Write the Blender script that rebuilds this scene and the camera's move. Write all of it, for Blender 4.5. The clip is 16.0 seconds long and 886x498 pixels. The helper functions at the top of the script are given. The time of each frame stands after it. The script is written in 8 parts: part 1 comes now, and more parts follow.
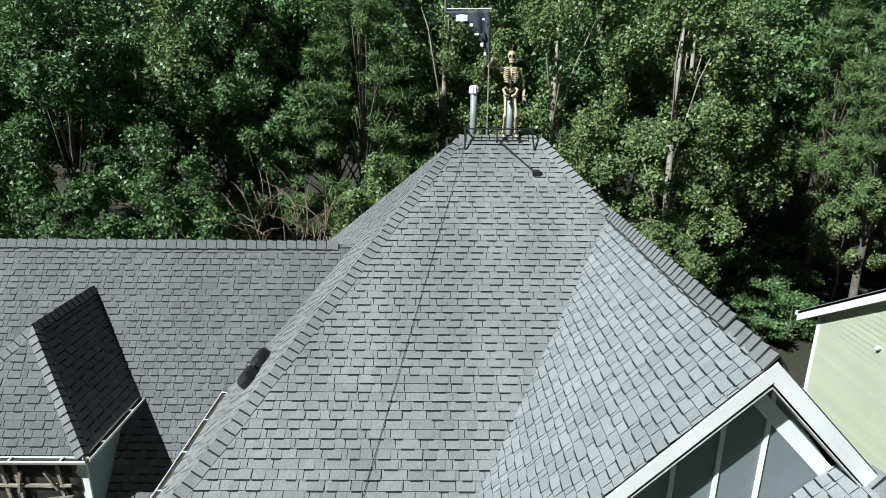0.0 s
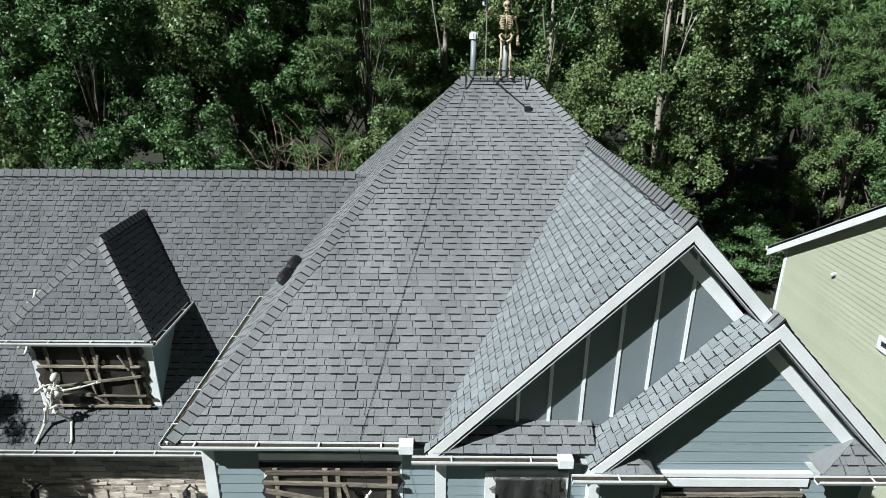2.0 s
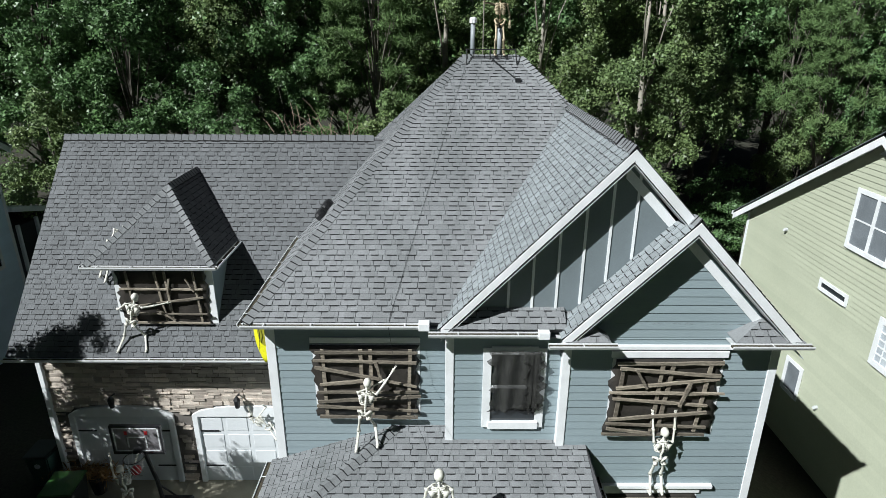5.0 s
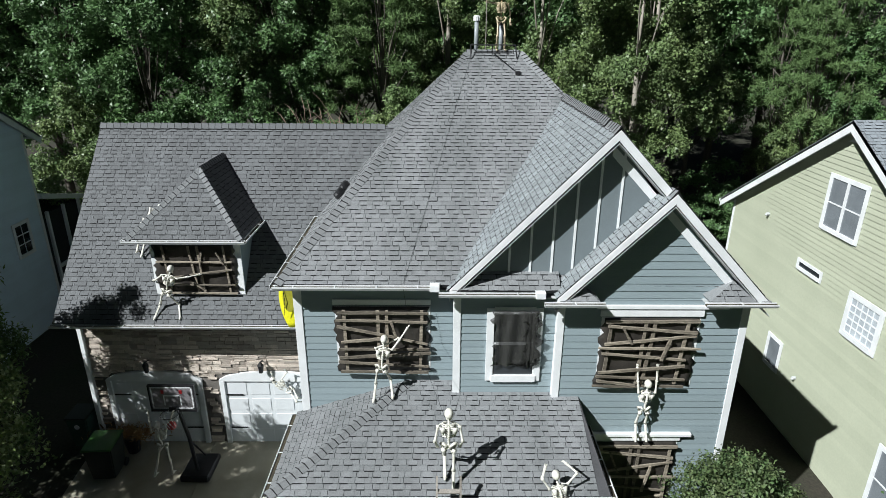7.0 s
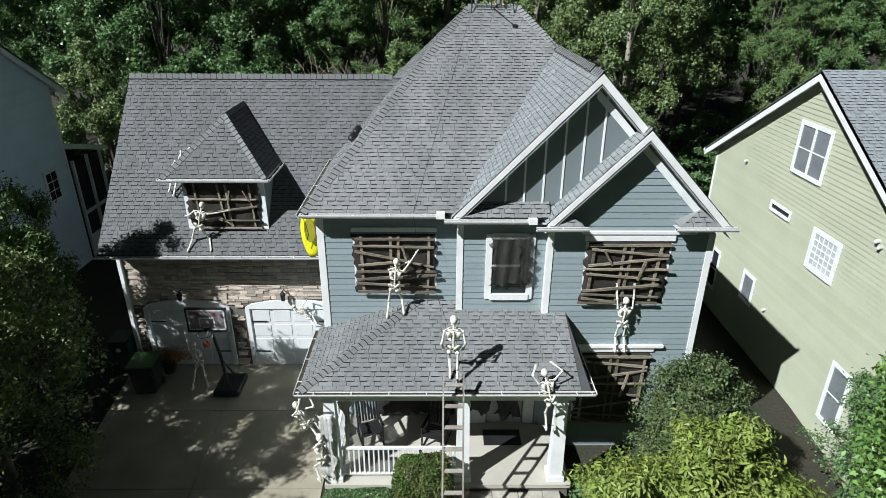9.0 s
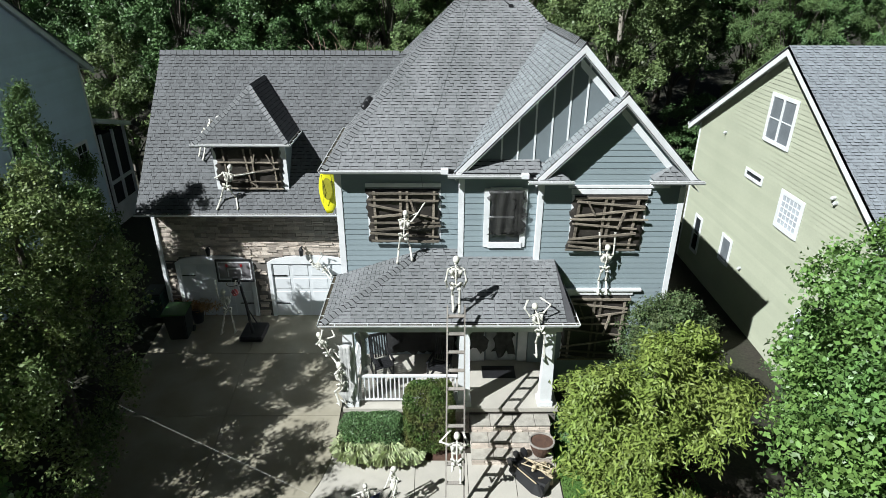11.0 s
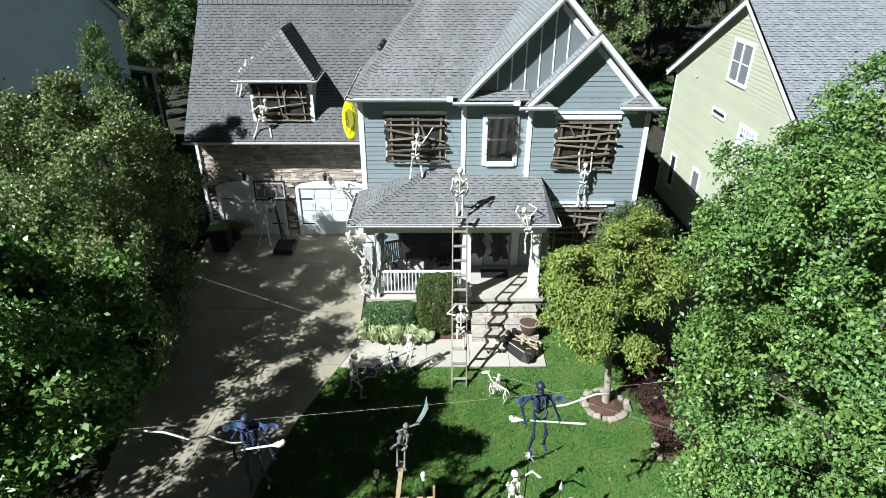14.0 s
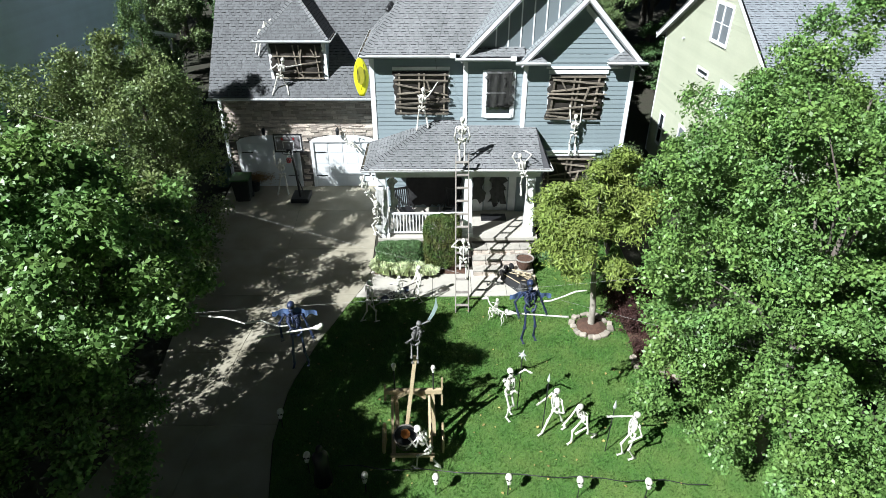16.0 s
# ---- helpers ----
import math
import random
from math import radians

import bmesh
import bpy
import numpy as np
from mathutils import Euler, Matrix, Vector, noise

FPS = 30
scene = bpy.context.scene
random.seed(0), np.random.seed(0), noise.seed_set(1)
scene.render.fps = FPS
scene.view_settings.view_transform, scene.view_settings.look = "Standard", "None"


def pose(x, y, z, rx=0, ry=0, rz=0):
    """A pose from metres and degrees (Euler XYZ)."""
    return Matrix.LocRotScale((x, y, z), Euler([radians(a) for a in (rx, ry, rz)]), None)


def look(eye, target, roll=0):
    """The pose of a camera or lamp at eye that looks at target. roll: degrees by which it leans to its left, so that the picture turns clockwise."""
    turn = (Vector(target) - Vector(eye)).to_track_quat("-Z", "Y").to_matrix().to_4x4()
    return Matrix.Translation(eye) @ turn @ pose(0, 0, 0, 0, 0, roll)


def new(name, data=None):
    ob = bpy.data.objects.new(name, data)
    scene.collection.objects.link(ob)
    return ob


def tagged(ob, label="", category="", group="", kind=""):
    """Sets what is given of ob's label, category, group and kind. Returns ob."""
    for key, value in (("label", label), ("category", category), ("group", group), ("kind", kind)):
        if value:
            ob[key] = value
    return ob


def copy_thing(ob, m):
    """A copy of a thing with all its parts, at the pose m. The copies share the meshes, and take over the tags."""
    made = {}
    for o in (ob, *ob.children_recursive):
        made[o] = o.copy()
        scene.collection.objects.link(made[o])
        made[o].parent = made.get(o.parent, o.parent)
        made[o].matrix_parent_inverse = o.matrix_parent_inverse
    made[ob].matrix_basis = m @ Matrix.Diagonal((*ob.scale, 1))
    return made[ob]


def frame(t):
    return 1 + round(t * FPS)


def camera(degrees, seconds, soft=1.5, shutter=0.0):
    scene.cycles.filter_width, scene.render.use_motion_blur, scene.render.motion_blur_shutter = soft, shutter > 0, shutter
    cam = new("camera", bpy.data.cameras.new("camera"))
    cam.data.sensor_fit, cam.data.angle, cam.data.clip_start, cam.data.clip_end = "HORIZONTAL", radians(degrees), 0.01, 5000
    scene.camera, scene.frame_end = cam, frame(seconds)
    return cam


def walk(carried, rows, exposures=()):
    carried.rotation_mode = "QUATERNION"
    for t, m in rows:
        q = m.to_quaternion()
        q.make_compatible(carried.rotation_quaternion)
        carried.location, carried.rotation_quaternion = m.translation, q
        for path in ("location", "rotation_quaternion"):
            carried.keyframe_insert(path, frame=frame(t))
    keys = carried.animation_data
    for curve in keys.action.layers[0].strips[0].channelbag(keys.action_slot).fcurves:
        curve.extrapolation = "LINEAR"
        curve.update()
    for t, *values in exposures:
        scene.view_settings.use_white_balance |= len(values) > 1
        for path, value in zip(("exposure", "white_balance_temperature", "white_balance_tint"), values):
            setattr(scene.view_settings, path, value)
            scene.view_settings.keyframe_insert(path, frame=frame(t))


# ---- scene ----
cam = camera(73.2, 16.0, soft=0.4)
PATH = [
    (0, (-0.61, -4.879, 12.311), (-0.607, -2.968, 11.722), 0.4),
    (0.5, (-0.604, -5.362, 12.25), (-0.602, -3.464, 11.618), 0.5),
    (1, (-0.655, -5.866, 12.197), (-0.649, -3.983, 11.522), 0.4),
    (1.5, (-0.665, -6.361, 12.104), (-0.66, -4.485, 11.41), 0.5),
    (2, (-0.697, -6.866, 12.037), (-0.692, -4.991, 11.34), 0.4),
    (2.5, (-0.71, -7.408, 11.966), (-0.706, -5.534, 11.267), 0.4),
    (3, (-0.737, -7.943, 11.909), (-0.731, -6.069, 11.21), 0.4),
    (3.5, (-0.778, -8.447, 11.872), (-0.77, -6.575, 11.169), 0.4),
    (4, (-0.806, -8.911, 11.827), (-0.797, -7.039, 11.123), 0.3),
    (6.5, (-1.024, -10.915, 11.707), (-1.011, -9.042, 11.004), 0.3),
    (7, (-1.067, -11.299, 11.703), (-1.055, -9.428, 10.998), 0.3),
    (7.5, (-1.122, -11.745, 11.696), (-1.109, -9.88, 10.974), 0.3),
    (8, (-1.187, -12.212, 11.698), (-1.172, -10.368, 10.923), 0.3),
    (8.5, (-1.217, -12.717, 11.681), (-1.2, -10.886, 10.877), 0.3),
    (9, (-1.239, -13.226, 11.668), (-1.22, -11.402, 10.849), 0.3),
    (11.5, (-1.391, -16.031, 11.572), (-1.371, -14.225, 10.715), 0.2),
    (12, (-1.428, -16.625, 11.568), (-1.406, -14.823, 10.701), 0.2),
    (12.5, (-1.476, -17.3, 11.54), (-1.454, -15.518, 10.631), 0.3),
    (13, (-1.548, -17.908, 11.532), (-1.524, -16.15, 10.578), 0.3),
    (13.5, (-1.613, -18.584, 11.542), (-1.586, -16.826, 10.589), 0.3),
    (14, (-1.677, -19.275, 11.569), (-1.648, -17.517, 10.616), 0.3),
    (14.5, (-1.726, -19.937, 11.596), (-1.696, -18.188, 10.626), 0.3),
    (15, (-1.772, -20.546, 11.647), (-1.74, -18.83, 10.621), 0.4),
    (15.5, (-1.82, -21.161, 11.648), (-1.788, -19.446, 10.62), 0.3),
    (16, (-1.869, -21.799, 11.626), (-1.84, -20.082, 10.6), 0.1),
]
EXPOSURES = [(0, 0.74, 5950, 2), (1.5, 0.56, 5950, 3), (2, 0.53, 5950, 3), (4, 0.5, 5950, 4), (9, 0.56, 6000, 5), (12.5, 0.76, 5950, 5), (16, 1.08, 5900, 6)]
walk(cam, [(t, look(eye, target, roll)) for t, eye, target, roll in PATH], exposures=EXPOSURES)

# ---- light ----
SUN_EL, SUN_AZ = 42.5, 38.0          # the sun's height, and the way its light travels in plan (from +x towards +y)
world = bpy.data.worlds.new("world")
scene.world = world
world.use_nodes = True
wn = world.node_tree.nodes
sky = wn.new("ShaderNodeTexSky")
sky.sky_type = "NISHITA"
sky.sun_disc = False
sky.sun_elevation = radians(SUN_EL)
sky.sun_rotation = radians(270 - SUN_AZ)
wn["Background"].inputs["Strength"].default_value = 0.004
world.node_tree.links.new(sky.outputs[0], wn["Background"].inputs["Color"])
sun_data = bpy.data.lights.new("sun", "SUN")
sun_data.energy, sun_data.angle, sun_data.color = 5.0, radians(0.53), (1.0, 0.965, 0.92)
sun = new("sun", sun_data)
_d = Vector((math.cos(radians(SUN_AZ)) * math.cos(radians(SUN_EL)), math.sin(radians(SUN_AZ)) * math.cos(radians(SUN_EL)), -math.sin(radians(SUN_EL))))
sun.matrix_basis = Matrix.Translation((-20, -20, 30)) @ _d.to_track_quat("-Z", "Y").to_matrix().to_4x4()


# ---- materials ----
def material(name, base, rough=0.7, metal=0.0, spots=None, scale=3.0, amount=0.5, fine=40.0, fine_amount=0.15, bump=0.2, bump_scale=60.0,
             per_piece=0.0, island=0.0, two_sided=0.0, stretch=(1, 1, 1), spec=0.5):
    """Base colour with stains of a second colour at a large scale, grain at a small one, relief, and a shift from piece to piece."""
    m = bpy.data.materials.new(name)
    m.use_nodes = True
    n, l = m.node_tree.nodes, m.node_tree.links
    b = n["Principled BSDF"]
    b.inputs["Roughness"].default_value, b.inputs["Metallic"].default_value = rough, metal
    b.inputs["Specular IOR Level"].default_value = spec
    geo = n.new("ShaderNodeNewGeometry")
    mp = n.new("ShaderNodeMapping")
    mp.inputs["Scale"].default_value = stretch
    l.new(geo.outputs["Position"], mp.inputs["Vector"])
    big = n.new("ShaderNodeTexNoise")
    big.inputs["Scale"].default_value, big.inputs["Detail"].default_value = scale, 5
    l.new(mp.outputs[0], big.inputs["Vector"])
    ramp = n.new("ShaderNodeValToRGB")
    ramp.color_ramp.elements[0].position, ramp.color_ramp.elements[1].position = 0.35, 0.68
    l.new(big.outputs["Fac"], ramp.inputs["Fac"])
    mul = n.new("ShaderNodeMath")
    mul.operation = "MULTIPLY"
    mul.inputs[1].default_value = amount
    l.new(ramp.outputs[0], mul.inputs[0])
    mix = n.new("ShaderNodeMixRGB")
    mix.inputs[1].default_value = (*base, 1)
    mix.inputs[2].default_value = (*(spots or [c * 0.6 for c in base]), 1)
    l.new(mul.outputs[0], mix.inputs[0])
    small = n.new("ShaderNodeTexNoise")
    small.inputs["Scale"].default_value, small.inputs["Detail"].default_value = fine, 3
    l.new(mp.outputs[0], small.inputs["Vector"])
    hsv = n.new("ShaderNodeHueSaturation")
    l.new(mix.outputs[0], hsv.inputs["Color"])
    val = n.new("ShaderNodeMapRange")
    val.inputs["From Min"].default_value, val.inputs["From Max"].default_value = 0.25, 0.75
    val.inputs["To Min"].default_value, val.inputs["To Max"].default_value = 1 - fine_amount, 1 + fine_amount
    l.new(small.outputs["Fac"], val.inputs["Value"])
    last = val.outputs[0]
    for source, width in ((n.new("ShaderNodeObjectInfo").outputs["Random"], per_piece), (geo.outputs["Random Per Island"], island)):
        if width:
            r = n.new("ShaderNodeMapRange")
            r.inputs["To Min"].default_value, r.inputs["To Max"].default_value = 1 - width, 1 + width
            l.new(source, r.inputs["Value"])
            x = n.new("ShaderNodeMath")
            x.operation = "MULTIPLY"
            l.new(last, x.inputs[0]), l.new(r.outputs[0], x.inputs[1])
            last = x.outputs[0]
    l.new(last, hsv.inputs["Value"])
    l.new(hsv.outputs[0], b.inputs["Base Color"])
    if bump:
        rel = n.new("ShaderNodeTexNoise")
        rel.inputs["Scale"].default_value, rel.inputs["Detail"].default_value = bump_scale, 4
        l.new(mp.outputs[0], rel.inputs["Vector"])
        bp = n.new("ShaderNodeBump")
        bp.inputs["Strength"].default_value, bp.inputs["Distance"].default_value = bump, 0.02
        l.new(rel.outputs["Fac"], bp.inputs["Height"]), l.new(bp.outputs[0], b.inputs["Normal"])
    if two_sided:
        tr = n.new("ShaderNodeBsdfTranslucent")
        l.new(hsv.outputs[0], tr.inputs["Color"])
        add = n.new("ShaderNodeMixShader")
        add.inputs[0].default_value = two_sided
        l.new(b.outputs[0], add.inputs[1]), l.new(tr.outputs[0], add.inputs[2])
        l.new(add.outputs[0], n["Material Output"].inputs["Surface"])
    return m


M = dict(
    shingle=material("shingle", (0.222, 0.228, 0.236), 0.9, spots=(0.135, 0.143, 0.146), scale=0.55, amount=0.75, fine=90, fine_amount=0.28, bump=0.5, bump_scale=150, per_piece=0.06, island=0.11, stretch=(1.6, 0.45, 0.45)),
    # lighter copy of shingle; the gables' stronger sun is put into its colour
    shingle_sunlit=material("sunlit_shingle_copy", (0.25, 0.272, 0.284), 0.9, spots=(0.205, 0.222, 0.23), scale=1.6, amount=0.6, fine=90, fine_amount=0.28, bump=0.5, bump_scale=150, per_piece=0.06, island=0.12),
    # darker copy of shingle; dimmer light on garage and dormer put into its colour
    shingle_dimmed=material("dimmed_shingle_copy", (0.145, 0.15, 0.157), 0.9, spots=(0.112, 0.115, 0.12), scale=0.7, amount=0.6, fine=90, fine_amount=0.28, bump=0.5, bump_scale=150, per_piece=0.05, island=0.12, stretch=(1.6, 0.45, 0.45)),
    # asphalt's black edge, which also draws the shadow lines below tabs and caps
    butt_and_line=material("butt_edge_and_shadow_line", (0.015, 0.015, 0.016), 0.95, bump=0),
    # dark colour for the shade inside the gutters
    litter=material("trough_shade_fill", (0.035, 0.028, 0.02), 0.95, spots=(0.07, 0.06, 0.03), scale=9, amount=0.6, fine=50, fine_amount=0.4, bump=0.8, bump_scale=40),
    deck=material("roof_deck", (0.07, 0.07, 0.075), 0.95),
    siding=material("siding", (0.25, 0.302, 0.322), 0.55, spots=(0.235, 0.29, 0.315), scale=1.5, amount=0.6, fine=25, fine_amount=0.05, bump=0.15, bump_scale=30, per_piece=0.05, stretch=(0.3, 1, 3)),
    batten_wall=material("gable_panel", (0.17, 0.2, 0.215), 0.6, scale=2, amount=0.2, fine_amount=0.05, bump=0.1),
    white=material("white_paint", (0.79, 0.8, 0.815), 0.5, spots=(0.5, 0.51, 0.5), scale=2.5, amount=0.35, fine_amount=0.05, bump=0.1),
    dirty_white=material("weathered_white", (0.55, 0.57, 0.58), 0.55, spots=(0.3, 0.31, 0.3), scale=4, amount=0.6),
    stone=material("ledgestone", (0.52, 0.455, 0.39), 0.9, spots=(0.38, 0.32, 0.275), scale=4, amount=0.7, fine=50, fine_amount=0.25, bump=0.8, bump_scale=35, per_piece=0.35, island=0.35),
    mortar=material("mortar", (0.16, 0.145, 0.13), 0.95),
    door_white=material("door_paint", (0.7, 0.72, 0.74), 0.45, spots=(0.6, 0.62, 0.63), scale=1.5, amount=0.4, fine_amount=0.04, bump=0.05),
    black=material("black_metal", (0.018, 0.018, 0.02), 0.45, fine_amount=0.1, bump=0.05),
    dark_inside=material("dark_room", (0.03, 0.03, 0.033), 0.9),
    concrete=material("concrete", (0.33, 0.305, 0.24), 0.85, spots=(0.2, 0.18, 0.125), scale=0.9, amount=0.7, fine=60, fine_amount=0.12, bump=0.25, bump_scale=90, per_piece=0.05),
    tread=material("stone_tread", (0.42, 0.395, 0.345), 0.9, spots=(0.27, 0.255, 0.225), scale=5, amount=0.8, fine=40, fine_amount=0.2, bump=0.7, bump_scale=25, per_piece=0.08),
    walk=material("walk_concrete", (0.45, 0.425, 0.375), 0.85, spots=(0.36, 0.34, 0.3), scale=1.3, amount=0.6, fine=60, fine_amount=0.1, bump=0.25, bump_scale=90, per_piece=0.04),
    soil=material("forest_soil", (0.035, 0.03, 0.022), 0.95, spots=(0.026, 0.032, 0.015), scale=0.6, amount=0.8, fine=12, fine_amount=0.4, bump=0.8, bump_scale=9),
    lawn=material("lawn_turf", (0.066, 0.148, 0.027), 0.9, spots=(0.115, 0.18, 0.04), scale=1.4, amount=0.75, fine=45, fine_amount=0.45, bump=0.9, bump_scale=60),
    grass=material("grass_blade", (0.08, 0.19, 0.032), 0.7, spots=(0.145, 0.22, 0.05), scale=1.4, amount=0.7, island=0.5, bump=0, two_sided=0.3),
    mulch=material("bark_mulch", (0.11, 0.06, 0.04), 0.95, spots=(0.06, 0.035, 0.025), scale=9, amount=0.8, fine=70, fine_amount=0.5, bump=1.0, bump_scale=45),
    green_siding=material("green_siding", (0.44, 0.46, 0.35), 0.6, spots=(0.38, 0.40, 0.30), scale=0.8, amount=0.5, fine=20, fine_amount=0.05, bump=0.1, per_piece=0.04),
    white_siding=material("pale_siding", (0.64, 0.75, 0.86), 0.6, scale=1, amount=0.2, fine_amount=0.04, bump=0.05, per_piece=0.03),
    grey_shingle=material("grey_shingle", (0.25, 0.275, 0.3), 0.9, spots=(0.2, 0.215, 0.235), scale=2, amount=0.6, fine=40, fine_amount=0.25, bump=0.5, per_piece=0.05, island=0.1),
    brick=material("foundation_brick", (0.3, 0.16, 0.11), 0.9, spots=(0.22, 0.13, 0.1), scale=6, island=0.25, per_piece=0.2),
    bark=material("bark", (0.1, 0.085, 0.07), 0.95, spots=(0.17, 0.155, 0.135), scale=3, amount=0.7, fine=30, fine_amount=0.3, bump=0.9, bump_scale=18, stretch=(1, 1, 0.3)),
    pale_bark=material("pale_bark", (0.36, 0.33, 0.28), 0.9, spots=(0.17, 0.15, 0.12), scale=5, amount=0.7, fine=30, fine_amount=0.2, bump=0.6, bump_scale=25, stretch=(1, 1, 0.4)),
    dead_wood=material("dead_twigs", (0.24, 0.17, 0.135), 0.9, scale=3, amount=0.4),
    leaf_a=material("leaf_mid_green", (0.135, 0.2, 0.08), 0.45, spots=(0.18, 0.23, 0.085), scale=0.7, amount=0.7, island=0.4, bump=0, two_sided=0.18, spec=0.4),
    leaf_b=material("leaf_deep_green", (0.105, 0.185, 0.075), 0.45, spots=(0.11, 0.195, 0.06), scale=0.7, amount=0.7, island=0.4, bump=0, two_sided=0.18, spec=0.4),
    leaf_c=material("leaf_olive", (0.15, 0.215, 0.078), 0.42, spots=(0.195, 0.22, 0.072), scale=0.9, amount=0.6, island=0.4, bump=0, two_sided=0.16, spec=0.42),
    leaf_bright=material("leaf_bright_green", (0.122, 0.232, 0.066), 0.42, spots=(0.175, 0.265, 0.06), scale=0.8, amount=0.7, island=0.4, bump=0, two_sided=0.16, spec=0.42),
    leaf_hedge=material("leaf_hedge", (0.085, 0.15, 0.04), 0.6, spots=(0.17, 0.12, 0.05), scale=2.2, amount=0.55, island=0.4, bump=0, two_sided=0.3, spec=0.22),
    drape=material("black_drape_cloth", (0.012, 0.012, 0.013), 0.8, spots=(0.03, 0.03, 0.03), scale=5, amount=0.5, bump=0.6, bump_scale=12),
    leaf_shrub=material("leaf_evergreen", (0.085, 0.14, 0.055), 0.5, spots=(0.15, 0.17, 0.075), scale=3.5, amount=0.7, island=0.5, bump=0, two_sided=0.3, spec=0.35),
    leaf_lime=material("leaf_yellow_green", (0.19, 0.262, 0.058), 0.46, spots=(0.25, 0.295, 0.075), scale=1.2, amount=0.7, island=0.4, bump=0, two_sided=0.2, spec=0.3),
    leaf_purple=material("leaf_dark_red", (0.055, 0.028, 0.026), 0.6, spots=(0.09, 0.045, 0.035), scale=2, amount=0.6, island=0.4, bump=0, two_sided=0.3, spec=0.22),
    leaf_pale=material("leaf_variegated", (0.6, 0.64, 0.42), 0.6, spots=(0.32, 0.42, 0.16), scale=7, amount=0.6, island=0.4, bump=0, two_sided=0.3, spec=0.22),
    needle=material("pine_needle", (0.118, 0.19, 0.07), 0.6, spots=(0.145, 0.215, 0.08), scale=0.8, amount=0.6, island=0.4, bump=0, two_sided=0.2, spec=0.25),
    socket=material("dark_socket", (0.03, 0.025, 0.02), 0.8, bump=0),
    bone=material("bone_plastic", (0.74, 0.73, 0.67), 0.5, spots=(0.45, 0.42, 0.33), scale=14, amount=0.5, fine_amount=0.1, bump=0.1),
    tan_bone=material("aged_bone", (0.52, 0.44, 0.3), 0.55, spots=(0.33, 0.26, 0.16), scale=14, amount=0.6, fine_amount=0.12, bump=0.1),
    blue_bone=material("dark_blue_plastic", (0.02, 0.03, 0.075), 0.45, scale=12, amount=0.4),
    twine=material("pale_twine", (0.42, 0.42, 0.4), 0.8, bump=0),
    dark_bone=material("dark_grey_bone", (0.2, 0.2, 0.19), 0.55, spots=(0.05, 0.05, 0.055), scale=7, amount=0.7, bump=0.1),
    cape=material("ragged_blue_cloth", (0.05, 0.09, 0.2), 0.8, spots=(0.1, 0.15, 0.26), scale=9, amount=0.6, bump=0.5, bump_scale=25),
    old_wood=material("weathered_board", (0.27, 0.235, 0.185), 0.75, spots=(0.12, 0.1, 0.078), scale=6, amount=0.8, fine=30, fine_amount=0.35, bump=0.7, bump_scale=30, per_piece=0.4, stretch=(0.4, 1, 3)),
    tarp=material("black_sheeting", (0.03, 0.027, 0.024), 0.38, spots=(0.06, 0.052, 0.045), scale=4, amount=0.5, bump=0.8, bump_scale=7),
    ladder=material("aged_ladder_wood", (0.27, 0.25, 0.225), 0.8, spots=(0.16, 0.14, 0.12), scale=5, amount=0.7, fine=40, fine_amount=0.3, bump=0.5, per_piece=0.2),
    new_wood=material("pale_timber", (0.45, 0.37, 0.23), 0.7, spots=(0.3, 0.22, 0.12), scale=3, amount=0.6, fine=30, fine_amount=0.2, bump=0.3, per_piece=0.15),
)


# ---- building blocks ----
def finish(name, me, mat, parent=None, label="", smooth=False):
    me.materials.append(M[mat] if isinstance(mat, str) else mat)
    if smooth:
        me.polygons.foreach_set("use_smooth", [True] * len(me.polygons))
    ob = new(name, me)
    if parent is not None:
        ob.parent = parent
        root = parent
        while root.parent is not None:
            root = root.parent
        ob.matrix_parent_inverse = root.matrix_basis.inverted() if parent is root else Matrix()
    if label:
        ob["label"] = label
    return ob


def part(name, bm, mat, parent=None, label="", smooth=False):
    """One bmesh, in the place's coordinates, as one mesh object under a thing or under a part."""
    bmesh.ops.recalc_face_normals(bm, faces=bm.faces)
    me = bpy.data.meshes.new(name)
    bm.to_mesh(me), bm.free()
    return finish(name, me, mat, parent, label, smooth)


def raw(name, verts, faces, mat, parent=None, label="", smooth=False):
    me = bpy.data.meshes.new(name)
    me.from_pydata([tuple(v) for v in verts], [], faces)
    return finish(name, me, mat, parent, label, smooth)


def thing(name, label, category, at=(0, 0, 0), group="", kind=""):
    ob = new(name)
    ob.empty_display_size = 0.1
    ob.matrix_basis = Matrix.Translation(at)
    return tagged(ob, label, category, group, kind)


def box(bm, x0, x1, y0, y1, z0, z1, bevel=0.0):
    v = [bm.verts.new(c) for c in ((x0, y0, z0), (x1, y0, z0), (x1, y1, z0), (x0, y1, z0), (x0, y0, z1), (x1, y0, z1), (x1, y1, z1), (x0, y1, z1))]
    f = [bm.faces.new([v[i] for i in q]) for q in ((0, 3, 2, 1), (4, 5, 6, 7), (0, 1, 5, 4), (1, 2, 6, 5), (2, 3, 7, 6), (3, 0, 4, 7))]
    if bevel:
        bmesh.ops.bevel(bm, geom=list({e for g in f for e in g.edges}), offset=bevel, segments=1, affect="EDGES")
    return bm


def prism(bm, ring, shift):
    """A flat ring of points, pushed along shift."""
    s = Vector(shift)
    a = [bm.verts.new(p) for p in ring]
    b = [bm.verts.new(Vector(p) + s) for p in ring]
    bm.faces.new(a), bm.faces.new(b[::-1])
    for i in range(len(a)):
        j = (i + 1) % len(a)
        bm.faces.new((a[i], b[i], b[j], a[j]))
    return bm


